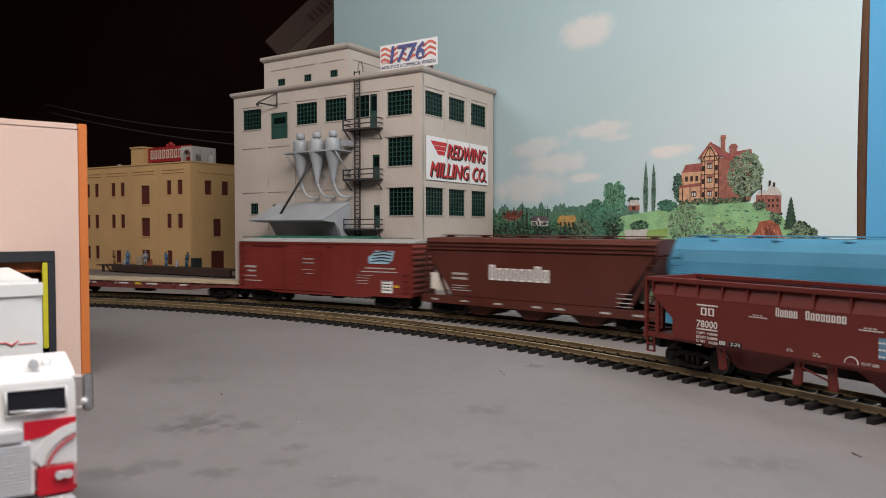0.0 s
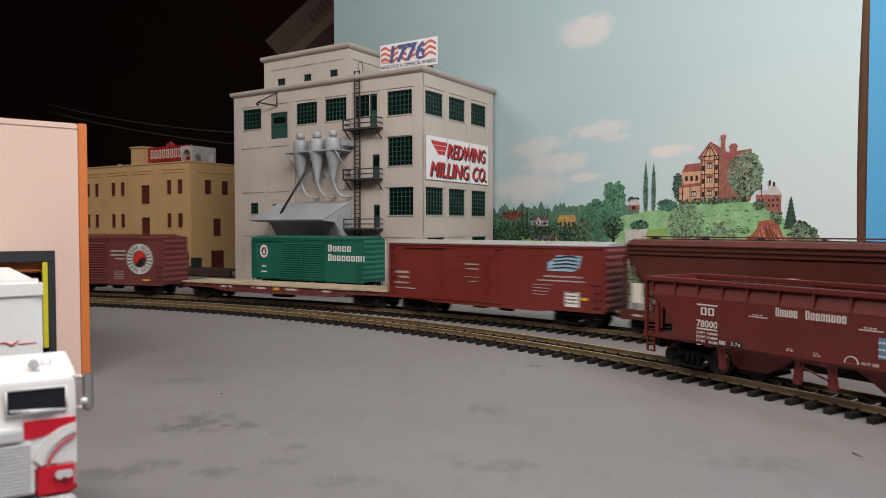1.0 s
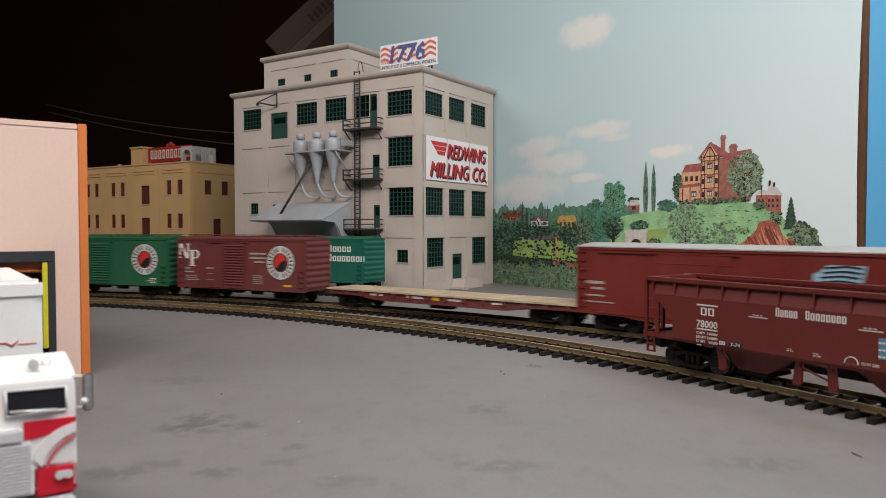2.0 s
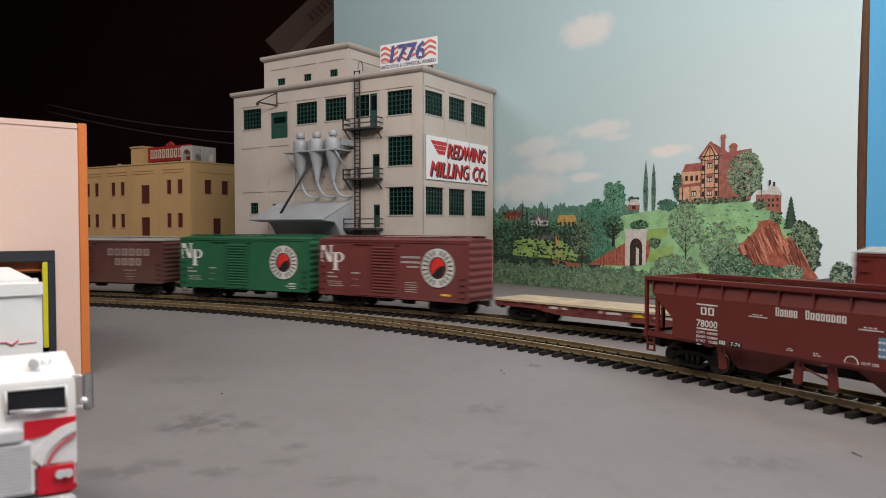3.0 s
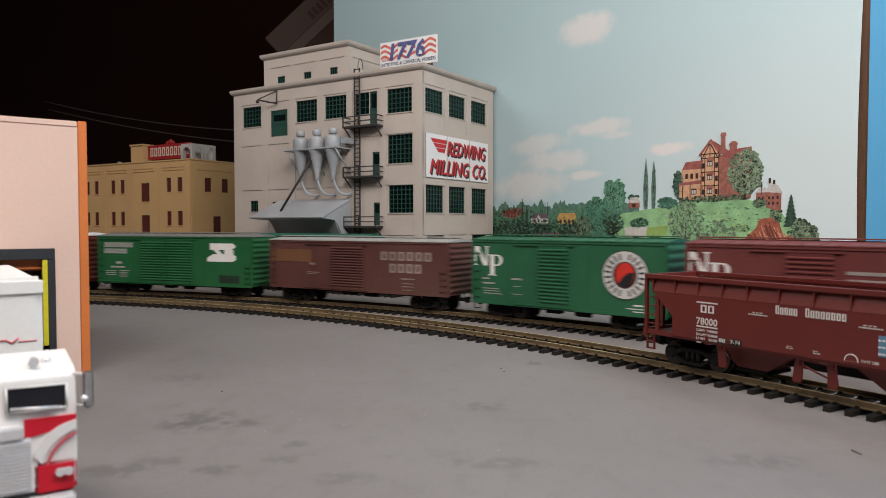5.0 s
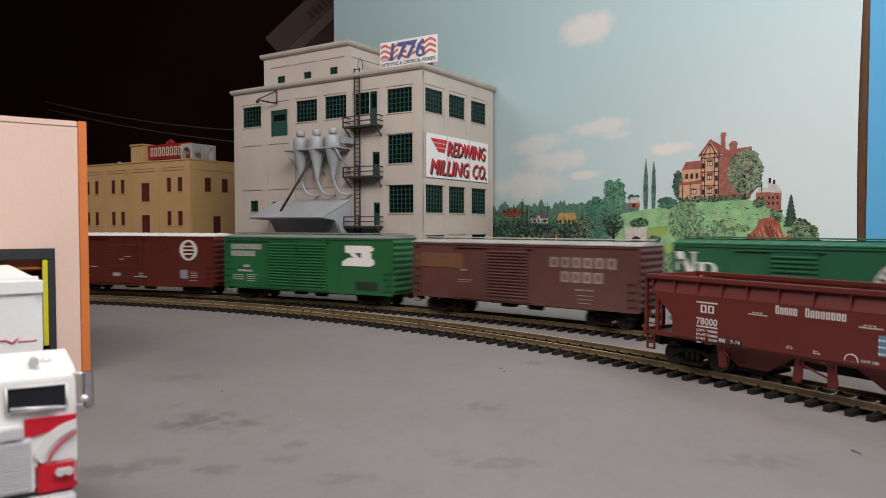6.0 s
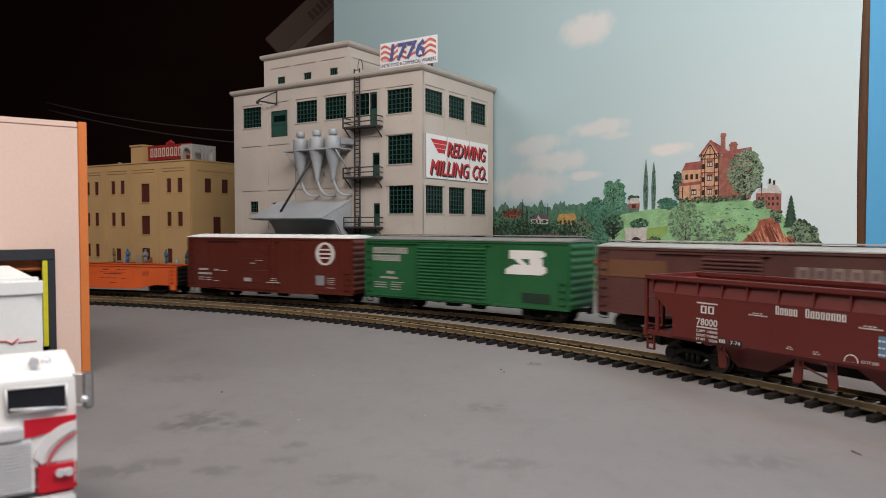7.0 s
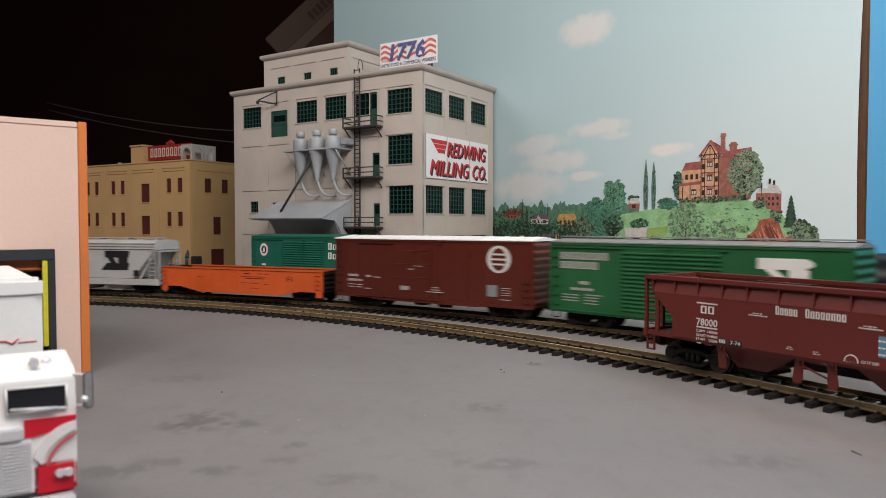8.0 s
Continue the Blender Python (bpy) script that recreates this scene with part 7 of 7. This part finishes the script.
backdrop = thing("backdrop", "printed landscape backdrop sheet with hill, houses and sky", "backdrop", BACK, kind="structure")
sheet = Solid()
n, us = 40, []
for i in range(n + 1):
    us.append(-0.402 + (0.3862 + 0.402) * i / n)
nz = 24
v = []
for d in (0.0, 0.0012):
    for j in range(nz + 1):
        z = 0.62 * j / nz
        for u in us:
            e = max(0.0, (u - 0.30) / 0.086)
            uu = u - 0.0022 * e * math.sin(min(z / 0.24, 1.0) * math.pi)
            v.append((uu, 0.0004 + d + 0.0002 * e * e, z))
row, lay = n + 1, (n + 1) * (nz + 1)
f = [(j * row + i, j * row + i + 1, (j + 1) * row + i + 1, (j + 1) * row + i) for j in range(nz) for i in range(n)]
f += [tuple(lay + q for q in reversed(a)) for a in f]
for j in range(nz):
    f += [(j * row, (j + 1) * row, lay + (j + 1) * row, lay + j * row), (j * row + n, lay + j * row + n, lay + (j + 1) * row + n, (j + 1) * row + n)]
f += [(nz * row + i, nz * row + i + 1, lay + nz * row + i + 1, lay + nz * row + i) for i in range(n)]
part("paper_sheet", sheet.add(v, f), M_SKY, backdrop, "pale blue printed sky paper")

rnd = random.Random(7)
LAYER = 0.00004


def bump_back(u):
    e = max(0.0, (u - 0.30) / 0.086)
    return 0.0002 * e * e


def printed(name, polys, k, material, label="", kind=""):
    """Thin printed shapes (in millimetres, u along the sheet and z up) at layer k."""
    so = Solid()
    for poly in polys:
        pts = [(u / 1000, max(z, 0.3) / 1000) for u, z in poly]
        y = -k * LAYER + bump_back(min(p[0] for p in pts))
        so.prism(pts, y, y + k * LAYER + 0.0003)
    return part(name, so, material, backdrop, label, kind=kind)


def clump(u, z, r, squash=0.8, n=9):
    """An uneven leafy blot."""
    a0 = rnd.random() * 6.28
    return [(u + r * rnd.uniform(0.35, 1.25) * math.cos(a0 + math.tau * i / n), z + r * squash * rnd.uniform(0.35, 1.25) * math.sin(a0 + math.tau * i / n)) for i in range(n)]


def crown(name, u, z, ru, rz, k, dark, light, count, r=2.0, trunk=None, label="", third=None):
    """A printed tree: dark clumps under light ones, with an uneven outline."""
    def spots(m, shrink, rr):
        out = []
        for _ in range(m):
            a, q = rnd.random() * math.tau, math.sqrt(rnd.random()) * shrink
            out.append(clump(u + ru * q * math.cos(a), z + rz * q * math.sin(a), rr * rnd.uniform(0.6, 1.25)))
        return out

    printed(name, spots(count, 1.0, r * 1.15), k, dark, label, "stuff")
    printed(name, spots(int(count * 2.4), 0.96, r * 0.55), k + 2, light, "", "stuff")
    printed(name, spots(int(count * 0.9), 1.0, r * 0.30), k + 3, I_INK, "", "stuff")
    if third is not None:
        printed(name, spots(int(count * 2.0), 0.92, r * 0.36), k + 4, third, "", "stuff")
    if trunk is not None:
        tz, tw = trunk
        polys = [[(u - tw, tz), (u + tw, tz), (u + tw * 0.6, z), (u - tw * 0.6, z)]]
        for s in (-1, 1):
            for q in (0.2, 0.5, 0.8):
                b = tz + (z - tz) * q
                polys.append([(u, b), (u, b + tw), (u + s * ru * 0.6, b + rz * 0.55 + tw * 0.4), (u + s * ru * 0.6, b + rz * 0.55)])
        printed("printed_trunk", polys, k + 1, I_LINE)


def skyline(u0, u1, z0, top, amp, step):
    pts, u = [(u0, z0)], u0
    while u < u1:
        pts.append((u, top + amp * (0.5 * math.sin(u * 0.21) + 0.3 * math.sin(u * 0.57 + 1) + rnd.uniform(-0.5, 0.6))))
        u += step * rnd.uniform(0.6, 1.4)
    return pts + [(u1, z0)]


# far woods, dark middle woods, field and low bushes
printed("printed_far_woods", [skyline(-12, 196, 40, 86, 5, 2.2)], 1, I_FAR, "blue-green far woods")
printed("printed_far_woods", [skyline(-14, 170, 30, 78, 5, 1.6)], 2, I_MID)
printed("printed_dark_woods", [skyline(-14, 160, 10, 66, 7, 1.4)], 3, I_DARK, "dark green woods")
printed("printed_wood_lights", [clump(rnd.uniform(-10, 155), rnd.uniform(48, 84), rnd.uniform(0.8, 2.2)) for _ in range(260)], 4, I_MID, kind="stuff")
printed("printed_wood_lights", [clump(rnd.uniform(-10, 155), rnd.uniform(48, 86), rnd.uniform(0.5, 1.3)) for _ in range(220)], 5, I_TEAL, kind="stuff")
printed("printed_field", [[(22, 33), (60, 31), (118, 30), (122, 38), (100, 50), (64, 51), (34, 54), (24, 46)]], 6, I_FIELD, "bright green field")
printed("printed_hedge", [clump(rnd.uniform(30, 104), 54 + rnd.uniform(-3, 4), rnd.uniform(1.2, 2.6)) for _ in range(70)], 7, I_DARK, kind="stuff")
printed("printed_wall", [[(56, 51), (80, 52), (94, 55), (92, 57), (70, 55.5), (54, 54)]], 8, I_SLATE)
printed("printed_bench", [[(62, 31), (84, 30), (84, 31), (62, 32)], [(62, 35), (84, 34), (84, 35), (62, 36)], [(62, 28), (63, 28), (63, 36), (62, 36)], [(83, 27), (84, 27), (84, 35), (83, 35)]], 8, I_LINE)
printed("printed_post", [[(88.5, 57), (90.5, 57), (93.5, 28), (91.5, 28)], [(92.5, 55), (93.5, 55), (97.5, 28), (96.5, 28)]], 8, I_YELLOW)
printed("printed_path", [[(86, 30), (128, 27), (134, 24), (100, 23), (84, 26)]], 8, I_CLIFF)
printed("printed_autumn_trees", [clump(rnd.uniform(6, 36), rnd.uniform(74, 82), rnd.uniform(1.5, 3.2)) for _ in range(26)], 7, I_REDTREE, kind="stuff")
printed("printed_pines", [[(u - 2.6, 66), (u - 1.7, 74), (u - 2.0, 75), (u - 0.8, 83), (u, z), (u + 0.8, 83), (u + 2.0, 75), (u + 1.7, 74), (u + 2.6, 66)] for u, z in ((38, 93), (24, 87), (45, 86))] +
        [[(u - 0.8, 70), (u, 88), (u + 0.8, 70)] for u in (66, 69, 73, 77)], 6, I_DARK, "dark pine trees")


def cottage(u0, u1, z0, z1, wall, roof, k, windows=2):
    zm = z0 + (z1 - z0) * 0.48
    printed("printed_cottage", [[(u0, z0), (u1, z0), (u1, zm), (u0, zm)]], k, wall, "small printed cottage")
    printed("printed_roof", [[(u0 - 1, zm), (u1 + 1, zm), (u1 - 2, z1), (u0 + 2.5, z1)]], k + 1, roof)
    w = (u1 - u0) / (2 * windows + 1)
    printed("printed_windows", [[(u0 + w * (2 * i + 1), z0 + 0.8), (u0 + w * (2 * i + 2), z0 + 0.8), (u0 + w * (2 * i + 2), zm - 0.8), (u0 + w * (2 * i + 1), zm - 0.8)] for i in range(windows)], k + 2, I_LINE)


cottage(12, 30, 72, 80, I_BRICK, I_REDTREE, 8, 3)
cottage(52, 78, 66, 76.5, I_WHITE, I_SLATE, 8, 3)
printed("printed_gable", [[(60, 66), (67, 66), (67, 71), (63.5, 75.5), (60, 71)]], 10, I_WHITE)
printed("printed_windows", [[(62.5, 67), (64.5, 67), (64.5, 70.5), (62.5, 70.5)]], 11, I_LINE)
cottage(92, 118, 65, 76.5, I_YELLOW, I_YELLOW, 8, 4)
printed("printed_hedge", [clump(rnd.uniform(0, 124), rnd.uniform(61, 69), rnd.uniform(0.8, 2.4)) for _ in range(90)], 11, I_DARK, kind="stuff")
printed("printed_hedge", [clump(rnd.uniform(0, 124), rnd.uniform(60, 72), rnd.uniform(0.5, 1.5)) for _ in range(90)], 12, I_MID, kind="stuff")
printed("printed_low_bushes", [skyline(-12, 212, 0.3, 25, 4, 1.5)], 9, I_BUSH, "dark low bushes")
printed("printed_bush_lights", [clump(rnd.uniform(-8, 205), rnd.uniform(2, 24), rnd.uniform(0.8, 3.0), 0.45) for _ in range(240)], 10, I_MID, kind="stuff")
printed("printed_bush_lights", [clump(rnd.uniform(100, 208), 3 + 18 * rnd.random() ** 1.3, rnd.uniform(1.0, 4.0), 0.35) for _ in range(110)], 11, I_OLIVE, kind="stuff")
printed("printed_bush_lights", [clump(rnd.uniform(105, 205), 3 + 17 * rnd.random(), rnd.uniform(0.4, 1.4), 0.5) for _ in range(60)], 12, I_GREY, kind="stuff")
printed("printed_bush_darks", [clump(rnd.uniform(-8, 120), rnd.uniform(2, 26), rnd.uniform(0.5, 1.5), 0.7) for _ in range(220)], 13, I_DARK, kind="stuff")
printed("printed_wood_darks", [clump(rnd.uniform(-10, 118), rnd.uniform(22, 64), rnd.uniform(0.9, 3.0), 0.6) for _ in range(260)], 14, I_INK, kind="stuff")
printed("printed_wood_darks", [clump(rnd.uniform(-10, 60), rnd.uniform(60, 80), rnd.uniform(0.7, 1.8), 0.7) for _ in range(60)], 13, I_INK, kind="stuff")
printed("printed_wood_lights", [clump(rnd.uniform(-8, 118), rnd.uniform(24, 64), rnd.uniform(0.5, 1.3), 0.6) for _ in range(170)], 15, I_MID, kind="stuff")
crown("printed_tree", 8, 46, 14, 15, 10, I_DARK, I_MID, 60, 2.4, (22, 0.8), "dark leafy tree")
crown("printed_tree", 126, 54, 15, 20, 10, I_DARK, I_OLIVE, 110, 2.2, (24, 0.9), "olive leafy tree")
crown("printed_tree", 143, 72, 15, 19, 8, I_MID, I_TEAL, 120, 2.6, None, "round blue-green tree")
crown("printed_tree", 150, 46, 17, 18, 9, I_MID, I_TEAL, 120, 2.6)
crown("printed_poplar", 161, 94, 7, 14, 12, I_TEAL, I_POPLAR, 70, 2.4, None, "tall green poplar")
crown("printed_poplar", 172, 93, 7, 15, 12, I_TEAL, I_POPLAR, 70, 2.4)

# the hill with its road portal
hill = [(150, 25), (158, 60), (176, 75), (200, 78), (226, 81), (246, 85.5), (266, 87), (290, 86.5), (306, 84), (318, 80), (331, 73), (340, 62), (347, 48), (354, 32), (359, 26), (330, 18), (206, 18)]
printed("printed_hill", [hill], 6, I_HILL, "rounded green hill")
printed("printed_hill_lights", [clump(rnd.uniform(182, 300), rnd.uniform(56, 80), rnd.uniform(1.0, 3.6), 0.20) for _ in range(90)], 7, I_LIGHT, kind="stuff")
printed("printed_hill_lights", [clump(rnd.uniform(270, 326), rnd.uniform(52, 70), rnd.uniform(1.0, 3.4), 0.35) for _ in range(46)], 7, I_LIGHT, kind="stuff")
printed("printed_hill_darks", [clump(rnd.uniform(255, 322), rnd.uniform(66, 82), rnd.uniform(0.5, 2.2), 0.3) for _ in range(60)], 8, I_MID, kind="stuff")
printed("printed_slope", [[(196, 46), (226, 56), (228, 64), (206, 62)], [(206, 32), (232, 36), (234, 48), (206, 42)]], 8, I_FIELD)
crown("printed_oak", 166, 66, 13, 9, 13, I_DARK, I_MID, 50, 1.8, (48, 1.2), "dark spreading oak")
limbs = [[(164.4, 46), (168.0, 46), (167.2, 64), (165.2, 64)]]
for side, z, reach, rise in ((-1, 54, 11, 5), (1, 55, 10, 7), (-1, 59, 8, 7), (1, 60, 12, 3), (-1, 63, 6, 9), (1, 63, 6, 8)):
    limbs.append([(166.2, z), (166.2, z + 1.8), (166.2 + side * reach * 0.6, z + rise * 0.55 + 0.9), (166.2 + side * reach, z + rise), (166.2 + side * reach * 0.6, z + rise * 0.45)])
printed("printed_oak_limbs", limbs, 20, I_INK, "dark spreading oak limbs")
printed("printed_retaining_wall", [[(134, 27), (181, 50), (181, 28)], [(205, 52), (207, 52), (209, 44), (205, 32), (203, 32)]], 13, I_CLIFF, "red retaining wall")
printed("printed_wall_joints", [[(u, 28), (u + 0.6, 28), (u + 0.6, 28 + (u - 134) * 0.44), (u, 28 + (u - 134) * 0.44)] for u in range(142, 181, 4)], 14, I_CLIFFD)
printed("printed_portal", [[(180.5, 28), (204, 30), (204.5, 60), (205.5, 60), (205.5, 63), (179.5, 62), (179.5, 59), (180.5, 59)]], 14, I_STONE, "pale stone tunnel portal")
printed("printed_portal_arch", [[(186, 28)] + [(193 - 7.0 * math.cos(w), 46 + 8 * math.sin(w)) for w in [math.pi * i / 8 for i in range(9)]] + [(200, 29.5)]], 15, I_LINE)
printed("printed_portal_light", [[(193, 29), (196.5, 29), (196.5, 44), (193, 46)]], 16, I_STONE)
crown("printed_tree", 196, 66, 11, 4, 12, I_DARK, I_MID, 34, 1.8)
crown("printed_tree", 213, 50, 6, 4, 14, I_DARK, I_OLIVE, 30, 1.6)
cottage(184, 196, 80, 90, I_BRICK, I_WHITE, 9, 1)
crown("printed_tree", 189, 90, 6, 2.5, 7, I_DARK, I_MID, 16, 1.4)
for u, z1, w in ((203, 125, 2.6), (211.6, 122, 2.3)):
    out = [(u - w * q, z) for q, z in ((0.7, 79), (0.9, 88), (1.0, 98), (0.75, 108), (0.4, 116))] + [(u, z1)] + [(u + w * q, z) for q, z in ((0.4, 116), (0.8, 108), (1.05, 97), (0.9, 88), (0.7, 79))]
    printed("printed_cypress", [out], 9, ink("ink_cypress", (0.11, 0.19, 0.15), 0.35), "slim grey-green cypress")
    printed("printed_cypress_marks", [clump(u + rnd.uniform(-w, w) * 0.6, rnd.uniform(82, z1 - 8), 0.7, 1.6, 6) for _ in range(26)], 10, I_DARK, kind="stuff")
crown("printed_tree", 226, 84, 10, 5, 7, I_FAR, I_TEAL, 40, 2.0)
crown("printed_tree", 238, 99, 5, 12, 8, I_DARK, I_FAR, 50, 2.0)

# the tall timbered house on the hill
printed("printed_house", [[(241, 86), (262, 86), (262, 113), (241, 113)]], 10, I_TAN, "tall timbered house on the hill")
printed("printed_house", [[(239, 88), (262, 88), (262, 100), (239, 99)]], 11, I_TAN)
printed("printed_roof", [[(241.5, 112), (262, 112), (262, 119), (245, 118.5)], [(237, 98.5), (262, 99.5), (262, 102.5), (241, 101)]], 12, I_ROOF)
printed("printed_house", [[(260, 86), (277, 86), (277, 124), (268.5, 134), (260, 124)]], 13, I_TAN)
printed("printed_house_side", [[(277, 86), (305, 86), (305, 122), (277, 122)]], 12, I_BRICK)
printed("printed_roof", [[(268, 135), (272, 134), (283, 119), (306, 121), (305, 127), (285, 125.5), (279, 129)], [(257.5, 123.5), (268.5, 136), (269.5, 134.5), (259.5, 122.5)], [(277.5, 122.5), (268.5, 134), (269.5, 136), (279.5, 124)]], 14, I_ROOF)
printed("printed_chimney", [[(278.3, 124), (282.3, 124), (282, 137), (283, 138), (282.4, 140.5), (278.6, 140.5), (278, 138), (278.8, 137)], [(286.5, 125), (292.5, 125), (292.5, 129), (293.5, 130), (291.5, 132.5), (288, 132.5), (285.5, 130), (286.5, 129)]], 15, I_BRICK)
tim = [[(u, 86), (u + 0.7, 86), (u + 0.7, 125), (u, 125)] for u in (260, 263.5, 272.5, 276.4)] + [[(260, z), (277, z), (277, z + 0.8), (260, z + 0.8)] for z in (97, 108.5, 120, 123.5)]
tim += [[(268.2, 121), (268.9, 121), (268.9, 133), (268.2, 133)], [(261, 121), (262, 121), (268.5, 132), (267.5, 132)], [(275, 121), (276, 121), (269.5, 132), (268.5, 132)], [(242, 88), (242.8, 88), (242.8, 98), (242, 98)], [(249.5, 88), (250.1, 88), (250.1, 99), (249.5, 99)]]
printed("printed_timbers", tim, 16, I_LINE)
printed("printed_windows", [[(u, z), (u + 5, z), (u + 5, z + 5), (u, z + 5)] for u, z in ((266, 90.5), (266, 102), (266, 113.5), (251, 90.5))] + [[(u, z), (u + 2.4, z), (u + 2.4, z + 4.4), (u, z + 4.4)] for u, z in ((261, 90), (261, 101), (261, 112), (273.6, 90), (273.6, 101), (273.6, 112), (245, 104), (250, 104), (255, 104))], 16, I_LINE)
printed("printed_window_lights", [[(u + 0.6 + a, z + 0.6), (u + 2.2 + a, z + 0.6), (u + 2.2 + a, z + 3.6), (u + 0.6 + a, z + 3.6)] for u, z in ((266, 90.5), (266, 102), (266, 113.5), (251, 90.5)) for a in (0, 2.2)], 17, I_STONE)
printed("printed_awnings", [[(265, z), (272.5, z), (271.5, z + 2.5), (266.5, z + 2.5)] for z in (95, 106.5, 118)] + [[(258.5, z), (261.5, z), (262.5, z + 3.5), (261, z + 3.5)] for z in (94, 105, 116)], 17, I_BRICK)
crown("printed_tree", 300, 107, 15, 18, 17, I_OLIVE, I_GREY, 130, 2.2, (85, 1.3), "pale grey-green tree by the house")
crown("printed_hedge", 272, 86.5, 32, 2.4, 18, I_DARK, I_OLIVE, 60, 1.3)
printed("printed_swing", [[(314.2, 98), (314.5, 98), (314.5, 88), (314.2, 88)]], 18, I_LINE)
printed("printed_red_house", [[(309.5, 84), (318, 80), (318, 90), (310, 90)], [(318, 78), (330, 75), (330, 89.5), (318, 90.5)]], 9, I_BRICK, "red house with a pale roof")
printed("printed_roof", [[(309, 90), (318, 90), (317, 94), (312, 93)], [(317, 90.2), (331, 89), (328, 95), (321.5, 97.5)]], 10, I_WHITE)
printed("printed_chimney", [[(320, 97), (321.5, 97), (321.5, 101), (320, 101)], [(323.5, 96), (325, 96), (325, 99.5), (323.5, 99.5)]], 11, I_LINE)
printed("printed_windows", [[(u, z), (u + 1.6, z), (u + 1.6, z + 2.2), (u, z + 2.2)] for u in (311.5, 314.5, 319.6, 323, 326.6) for z in (84.5, 80.2) if not (u < 318 and z < 84)], 11, I_LINE)

# cliff, conifer and right-hand woods
for z in range(8):
    q = z / 8
    printed("printed_conifer", [[(337.8 - 5.2 * (1 - q) - 0.8, 63 + 24 * q), (337.8 + 5.2 * (1 - q) + 0.8, 63 + 24 * q), (337.8, 63 + 24 * q + 8 * (1 - q * 0.6))]], 9, I_DARK, "dark conifer")
crown("printed_tree", 345, 56, 9, 13, 8, I_DARK, I_OLIVE, 70, 2.2)
crown("printed_tree", 354, 48, 6, 17, 8, I_DARK, I_OLIVE, 60, 2.0)
crown("printed_tree", 326, 71, 5, 6, 9, I_DARK, I_OLIVE, 24, 1.7)
cliff = [(291, 50), (299, 52), (310, 62), (313, 69), (322, 70.5), (329, 66), (333, 55), (338, 57), (347, 42), (359, 27), (350, 21), (336, 24), (326, 28), (312, 31), (303, 36)]
printed("printed_cliff", [cliff], 11, I_CLIFF, "red-brown bare cliff")
lights, darks = [], []
for i in range(90):
    u = rnd.uniform(294, 346)
    z = 67 - abs(u - 319) * 0.62 + rnd.uniform(-15, 0)
    l, w = rnd.uniform(7, 17), rnd.uniform(0.35, 1.5)
    if z - l > 27 - (u - 330) * 0.15:
        lean, bend = l * rnd.uniform(0.40, 0.62), rnd.uniform(-1.0, 1.0)
        streak = [(u, z), (u + w, z + 0.6), (u + lean * 0.5 + w + bend, z - l * 0.5), (u + lean + w * 0.3, z - l), (u + lean, z - l), (u + lean * 0.5 + bend, z - l * 0.55)]
        (lights if i % 2 else darks).append(streak)
printed("printed_cliff_lights", lights, 12, I_CLIFF2, kind="stuff")
printed("printed_cliff_darks", darks, 13, I_CLIFFD, kind="stuff")
crown("printed_bush", 318, 29, 16, 6, 13, I_DARK, I_MID, 60, 1.7)
crown("printed_bush", 340, 30, 9, 6, 13, I_MID, I_GREY, 50, 1.5)
crown("printed_bush", 313, 82, 6, 3, 19, I_DARK, I_OLIVE, 26, 1.3)
crown("printed_bush", 298, 62, 6, 3, 12, I_MID, I_LIGHT, 20, 1.5)

# large bushes before the hill
crown("printed_tree", 246, 66, 18, 20, 14, I_OLIVE, I_GREY, 75, 1.8, (36, 0.7), "large grey-green bush", I_MID)
crown("printed_tree", 277, 48, 19, 20, 14, I_OLIVE, I_GREY, 85, 1.8, (22, 0.6), "large grey-green bush", I_MID)
crown("printed_tree", 237, 28, 26, 13, 15, I_OLIVE, I_GREY, 90, 1.8, None, "", I_MID)
crown("printed_tree", 290, 30, 22, 13, 15, I_DARK, I_MID, 130, 2.0, None, "", I_GREY)
crown("printed_bush", 375, 31, 7, 9, 9, I_DARK, I_GREY, 46, 1.7, None, "grey-green bush by the road")
printed("printed_road", [[(355, 25), (372, 28), (384, 27), (384, 18), (355, 18)]], 6, I_SLATE, "pale grey road")
printed("printed_low_ground", [[(206, 0.3), (384, 0.3), (384, 20), (300, 22), (206, 24)]], 5, I_BUSH)


# ---- what moves: the train along the main track, its wheels rolling ----
def train_way(t):
    """How far the train has run after t seconds."""
    knots = (0.0, 0.1477, 0.3003, 0.4538, 0.5960, 0.7343, 0.8755, 1.0219, 1.1733)
    return float(np.polyval(np.polyfit(range(9), knots, 4), t) - np.polyval(np.polyfit(range(9), knots, 4), 0.0))


def motions():
    for ob, s, half in CARS:
        inset = MAIN[2] - math.sqrt(MAIN[2] ** 2 - half ** 2)
        walk(ob, [(k * 0.2, on_arc(MAIN, s + train_way(k * 0.2), -inset, RAIL_TOP)) for k in range(41)])
    for ob, x in TRAIN_WHEELS:
        walk(ob, [(k / 30, pose(x, 0, WR, 0, math.degrees(train_way(k / 30) / WR), 0)) for k in range(241)])


motions()
